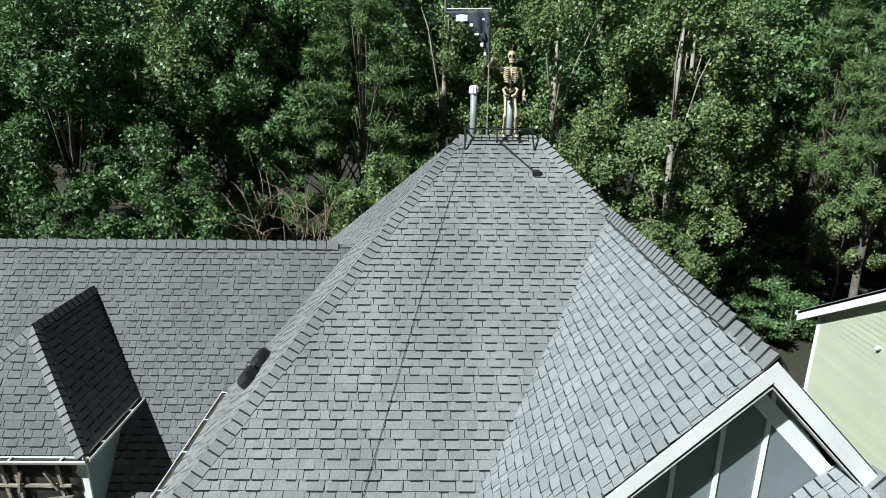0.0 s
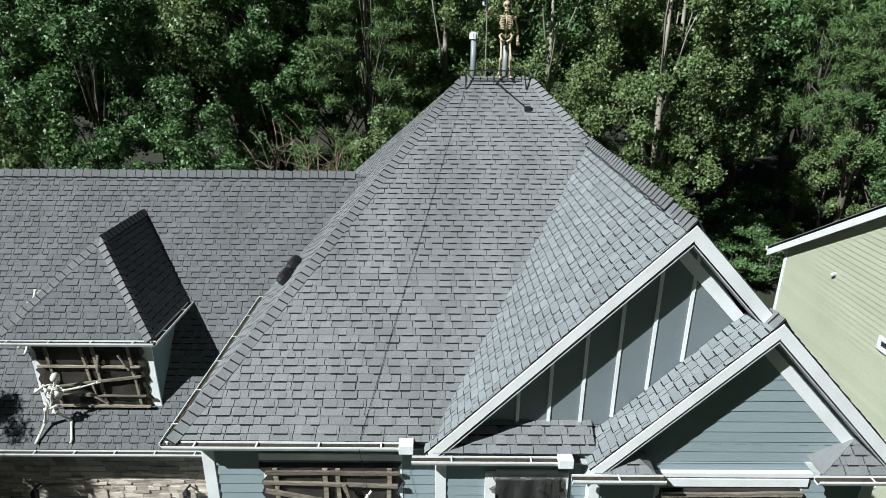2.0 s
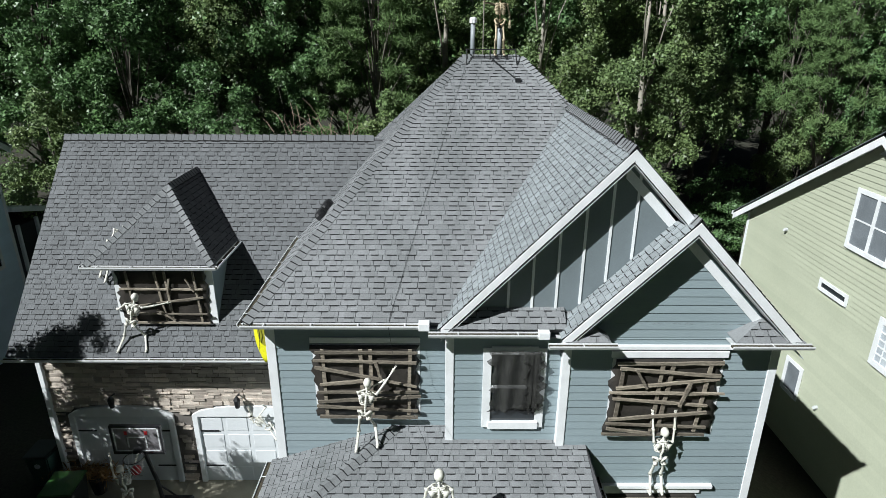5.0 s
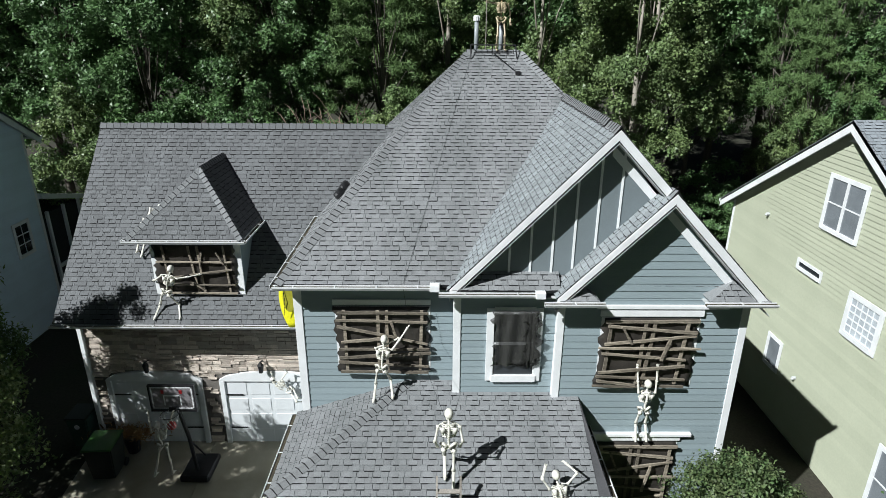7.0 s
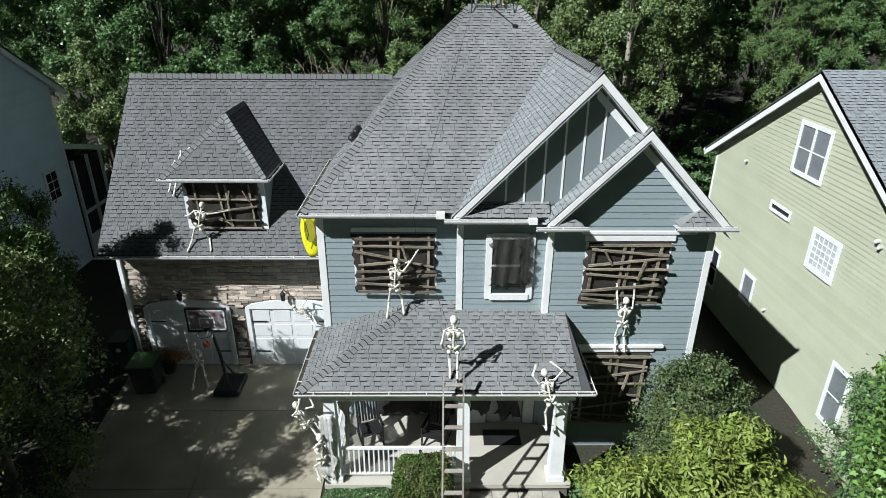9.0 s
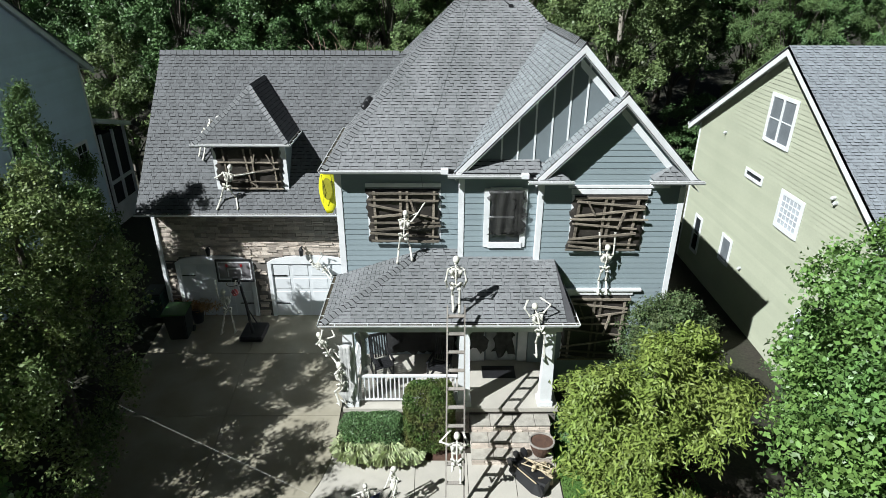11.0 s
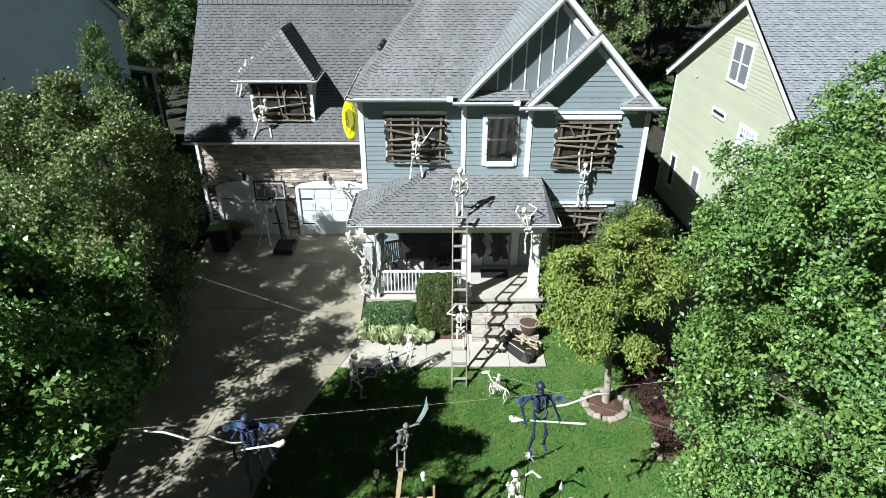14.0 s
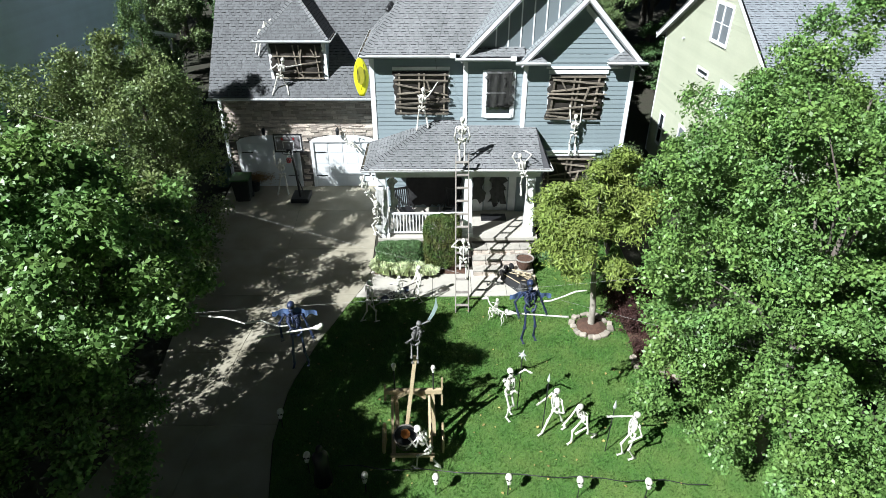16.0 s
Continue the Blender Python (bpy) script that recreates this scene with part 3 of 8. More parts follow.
def gutter(p, q, parent=None, size=0.12):
    """An open trough hung along an eave from p to q, with its brackets."""
    p, q = Vector(p), Vector(q)
    d = (q - p).normalized()
    s = d.cross(Vector((0, 0, 1))).normalized()
    prof = [(0, -0.015), (0, -0.10), (size * 0.75, -0.10), (size, -0.045), (size, -0.02), (size - 0.012, -0.02), (size - 0.014, -0.045), (size * 0.72, -0.088), (0.012, -0.088), (0.012, -0.015)]
    bm = bmesh.new()
    prism(bm, [p + s * a + Vector((0, 0, b)) for a, b in prof], q - p)
    trough = part("gutter", bm, "white", parent or house, "white metal gutter")
    # dark strip standing in for the shade inside the trough
    bm = bmesh.new()
    prism(bm, [p + s * a + Vector((0, 0, b)) for a, b in ((0.013, -0.07), (size - 0.03, -0.07), (size - 0.018, -0.045), (0.013, -0.04))], q - p)
    part("litter", bm, "litter", trough, "dark filling for the shaded inside of the trough")
    n = int((q - p).length / 0.75)
    for k in range(n):
        c = p + d * ((k + 0.5) / n * (q - p).length)
        bm = bmesh.new()
        beam(bm, c + Vector((0, 0, -0.016)), c + s * (size - 0.004) + Vector((0, 0, -0.016)), 0.022, 0.006)
        part("hanger", bm, "white", trough)
    return trough


gutter((XF0 - 0.05, YF, EAVE), (-1.08, YF, EAVE))
gutter((XF0, 5.0, EAVE), (XF0, YF - 0.05, EAVE))
gutter((-1.08, -0.29, 6.63), (1.05, -0.29, 6.63))
gutter((GX0 - 0.05, GE.y, GE.z), (-4.25, GE.y, GE.z))
gutter(dl + Vector((-0.08, 0, 0)), dr + Vector((0.08, 0, 0)))
gutter(dr + Vector((0, -0.05, 0)), (DX1, meet_e, DEZ))
gutter((DX0, meet_e, DEZ), dl + Vector((0, -0.05, 0)))
gutter((PX0 - 0.08, PY, PE), (PX1 + 0.08, PY, PE))
gutter((PX0, YL - 0.02, PE), (PX0, PY - 0.08, PE))
gutter((PX1, PY - 0.08, PE), (PX1, YR, PE))

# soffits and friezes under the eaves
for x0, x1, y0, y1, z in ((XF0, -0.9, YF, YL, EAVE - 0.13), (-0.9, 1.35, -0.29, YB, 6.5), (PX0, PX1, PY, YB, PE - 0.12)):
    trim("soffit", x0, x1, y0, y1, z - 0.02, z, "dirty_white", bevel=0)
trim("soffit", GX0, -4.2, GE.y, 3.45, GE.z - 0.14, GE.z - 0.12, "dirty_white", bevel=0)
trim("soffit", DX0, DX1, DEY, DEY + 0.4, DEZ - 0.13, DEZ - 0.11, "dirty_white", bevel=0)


def rake(apex, x_end, y, deep=0.20, drop=0.0, thick=0.035):
    """A sloped fascia board from a gable's apex down to x_end, with its soffit and the wall trim behind it."""
    s = 1 if x_end > apex.x else -1
    n = Vector((s * SL, 0, 1)).normalized()
    a, b = Vector((apex.x, y, apex.z - 0.02)), Vector((x_end, y, apex.z - 0.02 - SL * abs(x_end - apex.x)))
    k = deep * math.sqrt(1 + SL * SL)
    bm = bmesh.new()
    ring = [a, b, b - Vector((0, 0, k)), a - Vector((0, 0, k))]
    if drop:
        run = (ring[3].z - drop) / SL
        ring = [a, b, Vector((b.x, y, min(drop, b.z - 0.01))), Vector((a.x + s * run, y, drop)), ring[3]]
    prism(bm, ring, (0, thick, 0))
    return part("rake_board", bm, "white", house, "white painted sloped fascia board")


rake(AP1, -0.86, AP1.y - 0.02, 0.125, 6.56)
rake(AP1, 3.36, AP1.y - 0.02, 0.15)
rake(AP2, xg2 + 0.02, AP2.y - 0.02, 0.125, 6.44)
rake(AP2, XF1, AP2.y - 0.02, 0.15, 6.40)
# frieze boards on the gable walls, below the soffit
for ap, y, xe in ((AP1, 0.065, 3.25), (AP2, YR - 0.04, 5.3)):
    bm = bmesh.new()
    a, b = Vector((ap.x, y, ap.z - 0.36)), Vector((xe, y, ap.z - 0.36 - SL * (xe - ap.x)))
    prism(bm, [a, b, b - Vector((0, 0, 0.22)), a - Vector((0, 0, 0.22))], (0, 0.03, 0))
    part("frieze_board", bm, "white", house)
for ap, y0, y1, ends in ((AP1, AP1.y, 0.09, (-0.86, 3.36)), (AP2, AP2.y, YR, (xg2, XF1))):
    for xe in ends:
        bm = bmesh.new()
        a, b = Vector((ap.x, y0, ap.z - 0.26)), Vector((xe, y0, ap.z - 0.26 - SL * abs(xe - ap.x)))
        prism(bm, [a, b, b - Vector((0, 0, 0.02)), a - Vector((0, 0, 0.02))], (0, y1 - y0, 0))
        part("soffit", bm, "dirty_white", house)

# garage front and its end
GY = 3.38
w_gar = wall_block("garage_wall", [(-10.98, GY, -0.3), (XL, GY, -0.3), (XL, GY, 4.3), (-10.98, GY, 4.3)], (0, 0.2, 0), "mortar", "tan ledgestone wall round the garage doors")
wall_block("garage_wall", [(-10.98, GY + 0.2, -0.3), (-10.98, 10.4, -0.3), (-10.98, 10.4, 4.3), (-10.98, GR.y, 8.4), (-10.98, GY + 0.2, 4.9)], (0.2, 0, 0), "siding")
wall_block("garage_wall", [(-10.98, 10.4, -0.3), (XL, 10.4, -0.3), (XL, 10.4, 4.3), (-10.98, 10.4, 4.3)], (0, 0.2, 0), "siding")
trim("corner_board", -11.02, -10.90, GY - 0.12, GY + 0.12, -0.1, 4.2)
# dormer walls
DW0, DW1, DWY = -8.52, -6.22, 3.14
w_dorm = wall_block("dormer_wall", [(DW0, DWY, 4.80), (DW1, DWY, 4.80), (DW1, DWY, 6.5), (DW0, DWY, 6.5)], (0, 0.15, 0), "siding", "dormer front wall with a boarded window")
for x in (DW0, DW1 - 0.1):
    wall_block("dormer_wall", [(x, DWY + 0.15, 4.9), (x, 4.75, 6.5), (x, DWY + 0.15, 6.5)], (0.1, 0, 0), "siding")
for x in (DW0 - 0.02, DW1 - 0.13):
    trim("corner_board", x, x + 0.15, DWY - 0.03, DWY, 4.88, 6.45)

# ---- neighbours ----
def gable_house(name, label, x_face, sign, y0, y1, z_eave, y_ridge, z_ridge, z_base, wall_mat, roof_mat, long, over=0.35, lap=0.16):
    """A house whose gable end faces ours: x_face is that wall, and the roof runs away from it."""
    h = thing(name, label, "house", (x_face, (y0 + y1) / 2, z_base))
    x_back = x_face + sign * long
    bm = bmesh.new()
    prism(bm, [(x_face, y0, z_base), (x_face, y1, z_base), (x_face, y1, z_eave), (x_face, y_ridge, z_ridge), (x_face, y0, z_eave)], (sign * long, 0, 0))
    wall = part("wall", bm, wall_mat, h)
    z = z_base + 0.55
    while z < z_ridge - 0.12:
        t = z + lap
        ends = []
        for zz in (z, t):
            a = y0 if zz <= z_eave else y0 + (zz - z_eave) * (y_ridge - y0) / (z_ridge - z_eave)
            b = y1 if zz <= z_eave else y1 - (zz - z_eave) * (y1 - y_ridge) / (z_ridge - z_eave)
            ends.append((a, max(a, b)))
        o, i = x_face - sign * 0.026, x_face - sign * 0.006
        raw("clapboard", [(o, ends[0][0], z), (o, ends[0][1], z), (i, ends[1][1], t), (i, ends[1][0], t), (x_face, ends[0][0], z), (x_face, ends[0][1], z)],
            [(0, 1, 2, 3), (4, 5, 1, 0)], wall_mat, wall)
        z = t
    xo = x_face - sign * over
    k = 0.5
    for ya, za in ((y0, z_eave), (y1, z_eave)):
        d = 1 if ya > y_ridge else -1
        m = (z_ridge - za) / abs(y_ridge - ya)
        ye, ze = ya + d * k, za - m * k
        ring = [(xo, ye, ze + 0.16), (xo, y_ridge, z_ridge + 0.16), (x_back, y_ridge, z_ridge + 0.16), (x_back, ye, ze + 0.16)]
        s = Slope(ring[0], (1, 0, 0) if d < 0 else (-1, 0, 0), Vector(ring[1]) - Vector(ring[0]))
        if s.n.z < 0:
            s = Slope(ring[0], -s.u, s.v)
        bm = bmesh.new()
        prism(bm, ring, (0, 0, -0.1))
        slab = part("roof", bm, roof_mat, h)
        if d < 0 and roof_mat == "grey_shingle":
            cover(s, ring, "roof_slope", h, "grey_shingle", seed=31)
        bm = bmesh.new()
        prism(bm, [(xo, ye, ze + 0.14), (xo, y_ridge, z_ridge + 0.14), (xo, y_ridge, z_ridge - 0.17), (xo, ye, ze - 0.17)], (sign * 0.04, 0, 0))
        part("rake_board", bm, "white", h)
        bm = bmesh.new()
        prism(bm, [(xo + sign * 0.04, ye, ze), (xo + sign * 0.04, y_ridge, z_ridge), (xo + sign * 0.04, y_ridge, z_ridge - 0.03), (xo + sign * 0.04, ye, ze - 0.03)], (sign * (over - 0.04), 0, 0))
        part("soffit", bm, "dirty_white", h)
        bm = bmesh.new()
        box(bm, min(xo, x_back), max(xo, x_back), min(ye, ye + d * 0.12), max(ye, ye + d * 0.12), ze + 0.0, ze + 0.13)
        part("gutter", bm, "white", h)
        bm = bmesh.new()
        yy = ya
        box(bm, min(x_face, x_face - sign * 0.03) , max(x_face, x_face - sign * 0.03), min(yy, yy - d * 0.14), max(yy, yy - d * 0.14), z_base + 0.5, z_eave - 0.05)
        part("corner_board", bm, "white", h)
    return h


def side_window(h, x, sign, y0, y1, z0, z1, cols, rows, glass="pane_dark", label="white framed window", halves=1, fr=0.13):
    """A window in a wall that faces our house, from y0 to y1."""
    w = new("window")
    w.matrix_basis = Matrix.Translation((x, (y0 + y1) / 2, z0))
    w["label"] = label
    w.parent = h
    w.matrix_parent_inverse = h.matrix_basis.inverted()
    f = x - sign * 0.05
    def bar(name, a, b, c, d, out, mat="white"):
        bm = bmesh.new()
        box(bm, min(x - sign * 0.012, out), max(x - sign * 0.012, out), a, b, c, d)
        o = part(name, bm, mat)
        o.parent, o.matrix_parent_inverse = w, w.matrix_basis.inverted()
        return o
    bar("frame", y0 - fr, y0, z0 - fr, z1 + fr, f), bar("frame", y1, y1 + fr, z0 - fr, z1 + fr, f)
    bar("frame", y0, y1, z1, z1 + fr, f), bar("sill", y0, y1, z0 - fr, z0, f - sign * 0.02)
    step = (y1 - y0) / halves
    for k in range(halves):
        a, b = y0 + k * step, y0 + (k + 1) * step
        if k:
            bar("mullion", a - 0.05, a + 0.05, z0, z1, f)
        for i in range(1, cols):
            y = a + (b - a) * i / cols
            bar("muntin", y - 0.014, y + 0.014, z0, z1, x - sign * 0.035)
        for j in range(1, rows):
            z = z0 + (z1 - z0) * j / rows
            bar("muntin", a, b, z - 0.02, z + 0.02, x - sign * 0.037)
    bar("pane", y0, y1, z0, z1, x - sign * 0.022, glass)
    return w


M["pane_dark"] = material("dark_window_glass", (0.03, 0.035, 0.04), 0.08, fine_amount=0.02, bump=0, spec=0.8)
M["pane_blind"] = material("blinds_behind_glass", (0.2, 0.22, 0.24), 0.2, spots=(0.1, 0.11, 0.12), scale=2, amount=0.4, bump=0, spec=0.8)
M["pane_frost"] = material("frosted_glass_block", (0.5, 0.54, 0.58), 0.15, bump=0.3, bump_scale=40, spec=0.8)
green_house = gable_house("house", "pale green clapboard house with white trim and a grey roof", 10.80, 1, -0.75, 11.75, 5.25, 5.45, 9.1, -2.3, "green_siding", "grey_shingle", 11.0)
side_window(green_house, 10.78, 1, 4.64, 6.14, 5.99, 7.46, 1, 2, "pane_blind", "white double window with closed blinds", halves=2)
side_window(green_house, 10.78, 1, 5.69, 6.83, 4.33, 4.49, 1, 1, label="narrow white framed slit window", fr=0.1)
side_window(green_house, 10.78, 1, 2.97, 4.11, 3.41, 4.46, 5, 5, "pane_frost", "white window of frosted glass blocks", fr=0.16)
side_window(green_house, 10.78, 1, 9.72, 10.26, -0.42, 1.14, 1, 2)
side_window(green_house, 10.78, 1, 6.80, 7.48, 0.42, 1.36, 1, 1, "pane_blind")
side_window(green_house, 10.78, 1, 0.96, 1.63, -0.66, 1.14, 1, 2, "pane_blind")
bm = bmesh.new()
box(bm, 10.70, 10.8, -0.78, 11.78, -2.4, -1.72)
foundation = part("foundation", bm, "mortar", green_house, "red brick foundation")
verts, faces = [], []
for r in range(8):
    y = -0.78 + (r % 2) * 0.11
    while y < 11.6:
        z = -2.35 + r * 0.08
        k = len(verts)
        verts += [(10.68, y + 0.006, z + 0.006), (10.68, y + 0.206, z + 0.006), (10.68, y + 0.206, z + 0.07), (10.68, y + 0.006, z + 0.07),
                  (10.72, y + 0.006, z + 0.006), (10.72, y + 0.206, z + 0.006), (10.72, y + 0.206, z + 0.07), (10.72, y + 0.006, z + 0.07)]
        faces += [(k, k + 1, k + 2, k + 3), (k, k + 4, k + 5, k + 1), (k + 2, k + 6, k + 7, k + 3), (k, k + 3, k + 7, k + 4), (k + 1, k + 5, k + 6, k + 2)]
        y += 0.22
tagged(raw("bricks", verts, faces, "brick", foundation), kind="stuff")
for y, z in ((9.15, 5.38), (5.71, 0.75), (1.55, 5.28), (1.40, 5.16)):
    bm = bmesh.new()
    tube(bm, [(10.78, y, z), (10.70, y, z), (10.66, y, z - 0.05)], [0.06, 0.06, 0.045], 8)
    part("wall_vent", bm, "dirty_white", green_house)
bm = bmesh.new()
prism(bm, [(10.74, 5.05, 8.6), (10.74, 5.85, 8.6), (10.74, 5.45, 8.86)], (0.04, 0, 0))
part("louvre", bm, "white", green_house)

pale_house = gable_house("house", "pale blue-white clapboard house in shade with white trim", -17.0, -1, -1.5, 11.6, 7.75, 5.05, 12.0, -1.6, "white_siding", "grey_shingle", 9.0)
side_window(pale_house, -16.98, -1, 9.9, 10.6, 3.4, 4.5, 2, 3)
side_window(pale_house, -16.98, -1, 6.0, 6.9, 4.3, 5.9, 1, 2)
side_window(pale_house, -16.98, -1, 3.4, 4.3, 4.3, 5.9, 1, 2)
screen_porch = thing("screened_porch", "white framed screened porch with dark mesh behind the pale house", "porch", (-18, 13, -0.5))
bm = bmesh.new()
prism(bm, [(-16.8, 11.6, 5.35), (-16.8, 14.6, 4.55), (-16.8, 14.6, 4.35), (-16.8, 11.6, 5.15)], (-4, 0, 0))
part("roof", bm, "white", screen_porch)
bm = bmesh.new()
box(bm, -20.5, -17.1, 11.65, 14.2, -1.0, 4.4)
part("mesh_panel", bm, "dark_inside", screen_porch)
for y in (12.0, 13.1, 14.2):
    bm = bmesh.new()
    box(bm, -17.1, -17.0, y - 0.06, y + 0.06, -1.0, 4.5)
    part("post", bm, "white", screen_porch)
bm = bmesh.new()
box(bm, -17.1, -17.02, 12.06, 14.14, 2.0, 2.15)
part("rail", bm, "white", screen_porch)
bm = bmesh.new()
box(bm, -17.08, -17.0, 12.06, 14.14, -1.0, 1.0)
part("panel", bm, "white", screen_porch)


# ---- drive, walk, lawn ----
def lerp_row(rows, y):
    """The x at y along a line of (y, x) points that fall in y."""
    for (ya, xa), (yb, xb) in zip(rows, rows[1:]):
        if ya >= y >= yb:
            k = (ya - y) / (ya - yb)
            k = k * k * (3 - 2 * k) * 0.3 + k * 0.7
            return xa + (xb - xa) * k
    return rows[0][1] if y > rows[0][0] else rows[-1][1]


DRIVE_R = ((3.3, -4.25), (-3.0, -4.22), (-3.7, -4.35), (-5.5, -5.1), (-7.2, -5.72), (-8.9, -6.14), (-10.7, -6.2), (-12.3, -5.95), (-15, -5.2), (-19, -4.6), (-27, -4.3))
DRIVE_L = ((3.3, -11.2), (-1.8, -11.0), (-5.3, -10.5), (-9.9, -10.0), (-12.0, -10.5), (-15, -11.5), (-19, -12.0), (-27, -12.2))


def panel(name, left, right, y0, y1, lift, mat, parent, n=5, thick=0.12, gap=0.008):
    """A slab between two side lines from y0 down to y1."""
    verts, faces = [], []
    for j in range(n + 1):
        y = y0 - gap + (y1 - y0 + 2 * gap) * j / n
        a, b = left(y) + gap, right(y) - gap
        verts += [(a, y, gz(a, y) + lift), (b, y, gz(b, y) + lift), (a, y, gz(a, y) - thick), (b, y, gz(b, y) - thick)]
    for j in range(n):
        k = 4 * j
        faces += [(k + 4, k + 5, k + 1, k), (k, k + 2, k + 6, k + 4), (k + 1, k + 5, k + 7, k + 3)]
    faces += [(0, 1, 3, 2), (4 * n + 2, 4 * n + 3, 4 * n + 1, 4 * n)]
    return raw(name, verts, faces, mat, parent)


driveway = thing("driveway", "pale concrete driveway in panels, dappled with tree shade", "driveway", (-8, 0, 0), kind="structure")
dl_x, dr_x = (lambda y: lerp_row(DRIVE_L, y)), (lambda y: lerp_row(DRIVE_R, y))
dm_x = lambda y: (dl_x(y) + dr_x(y)) / 2
ys = [3.37, 1.2, -1.6, -4.4, -7.3, -10.2, -13.1, -16.0, -19.0, -22.0, -25.0]
for a, b in zip(ys, ys[1:]):
    panel("concrete_panel", dl_x, dm_x, a, b, 0.03, "concrete", driveway)
    panel("concrete_panel", dm_x, dr_x, a, b, 0.03, "concrete", driveway)

front_walk = thing("front_walk", "pale concrete front walk from the drive to the steps", "walkway", (-1, -3.7, -0.6), kind="structure")
for a, b in ((-4.18, -1.95), (-1.95, -0.55), (-0.55, 0.7), (0.7, 1.85)):
    panel("concrete_panel", lambda y, a=a: a if a > -4 else dr_x(y) + 0.01, lambda y, b=b: b, -3.0, -4.52, 0.035, "walk", front_walk, 3)

lawn_verts, lawn_faces = [], []
NX, NY = 40, 90
lawn_l = lambda y: dr_x(y) + 0.02
lawn_r = lambda y: 4.6 + 0.25 * math.sin(y * 1.3) if y > -8.6 else 4.35 + min(9.0, (-8.6 - y) * 1.6)
for j in range(NY + 1):
    y = -4.54 - (27.0 - 4.54) * j / NY
    a, b = lawn_l(y), lawn_r(y)
    for i in range(NX + 1):
        x = a + (b - a) * i / NX
        lawn_verts.append((x, y, gz(x, y) + 0.025 + 0.012 * noise.noise((x * 1.5, y * 1.5, 0))))
for j in range(NY):
    for i in range(NX):
        k = j * (NX + 1) + i
        lawn_faces.append((k, k + NX + 1, k + NX + 2, k + 1))
k0 = len(lawn_verts)
for j in range(9):
    for i in range(9):
        x, y = 1.88 + i * 0.45, -4.56 + j * 0.44
        lawn_verts.append((x, y, gz(x, y) + 0.025))
lawn_faces += [(k0 + j * 9 + i, k0 + j * 9 + i + 1, k0 + j * 9 + i + 10, k0 + j * 9 + i + 9) for j in range(8) for i in range(8)]
lawn = tagged(raw("lawn", lawn_verts, lawn_faces, "lawn", smooth=True), "short green mown lawn in front of the house", "lawn", kind="structure")
rs = np.random.RandomState(4)
n = 110000
gy = -4.56 - rs.rand(n) ** 0.9 * 9.2
gx = np.array([lawn_l(y) + r * (lawn_r(y) - lawn_l(y)) for y, r in zip(gy, rs.rand(n))])
side = rs.rand(n) < 0.1
gx, gy = np.where(side, 1.9 + rs.rand(n) * 3.5, gx), np.where(side, -4.55 + rs.rand(n) * 3.4, gy)
gh = 0.03 + 0.045 * rs.rand(n)
ga = rs.rand(n) * 6.283
lean = rs.randn(n, 2) * 0.025
gzv = np.array([gz(x, y) for x, y in zip(gx, gy)]) + 0.02
w = 0.016
V = np.empty((n, 3, 3))
V[:, 0] = np.c_[gx + w * np.cos(ga), gy + w * np.sin(ga), gzv]
V[:, 1] = np.c_[gx - w * np.cos(ga), gy - w * np.sin(ga), gzv]
V[:, 2] = np.c_[gx + lean[:, 0], gy + lean[:, 1], gzv + gh]


def array_mesh(name, V, mat, parent=None, label="", smooth=False):
    """A mesh of loose facets from an array (facets, corners, 3)."""
    f, c, _ = V.shape
    me = bpy.data.meshes.new(name)
    me.vertices.add(f * c), me.loops.add(f * c), me.polygons.add(f)
    me.vertices.foreach_set("co", V.astype(np.float32).ravel())
    me.loops.foreach_set("vertex_index", np.arange(f * c, dtype=np.int32))
    me.polygons.foreach_set("loop_start", np.arange(0, f * c, c, dtype=np.int32))
    me.update(calc_edges=True)
    return finish(name, me, mat, parent, label, smooth)


tagged(array_mesh("grass", V, "grass"), "short mown grass blades on the lawn", "grass", kind="stuff")


# ---- trees ----
def leaves(points, out, size, width, rs, up=0.5, rand=0.7, droop=0.0, corners=4):
    """Folded diamond leaves at points, turned half outwards and half to the sky."""
    n = len(points)
    nrm = out * 0.6 + np.array([0, 0, up]) + rs.randn(n, 3) * rand
    nrm /= np.linalg.norm(nrm, axis=1)[:, None]
    t = rs.randn(n, 3) + out * 0.5 - np.array([0, 0, droop])
    t -= nrm * (t * nrm).sum(1)[:, None]
    t /= np.linalg.norm(t, axis=1)[:, None]
    s = np.cross(nrm, t)
    L = (size * (0.6 + 0.8 * rs.rand(n)))[:, None]
    W = L * width
    V = np.empty((n, 4, 3))
    V[:, 0] = points - t * L * 0.5
    V[:, 1] = points + s * W * 0.5 + nrm * W * 0.18
    V[:, 2] = points + t * L * 0.5 - nrm * L * 0.12
    V[:, 3] = points - s * W * 0.5 + nrm * W * 0.18
    return V if corners == 4 else V[:, :3] + (s * W * 0.2)[:, None, :] * np.array([-1, 1, -1])[None, :, None]


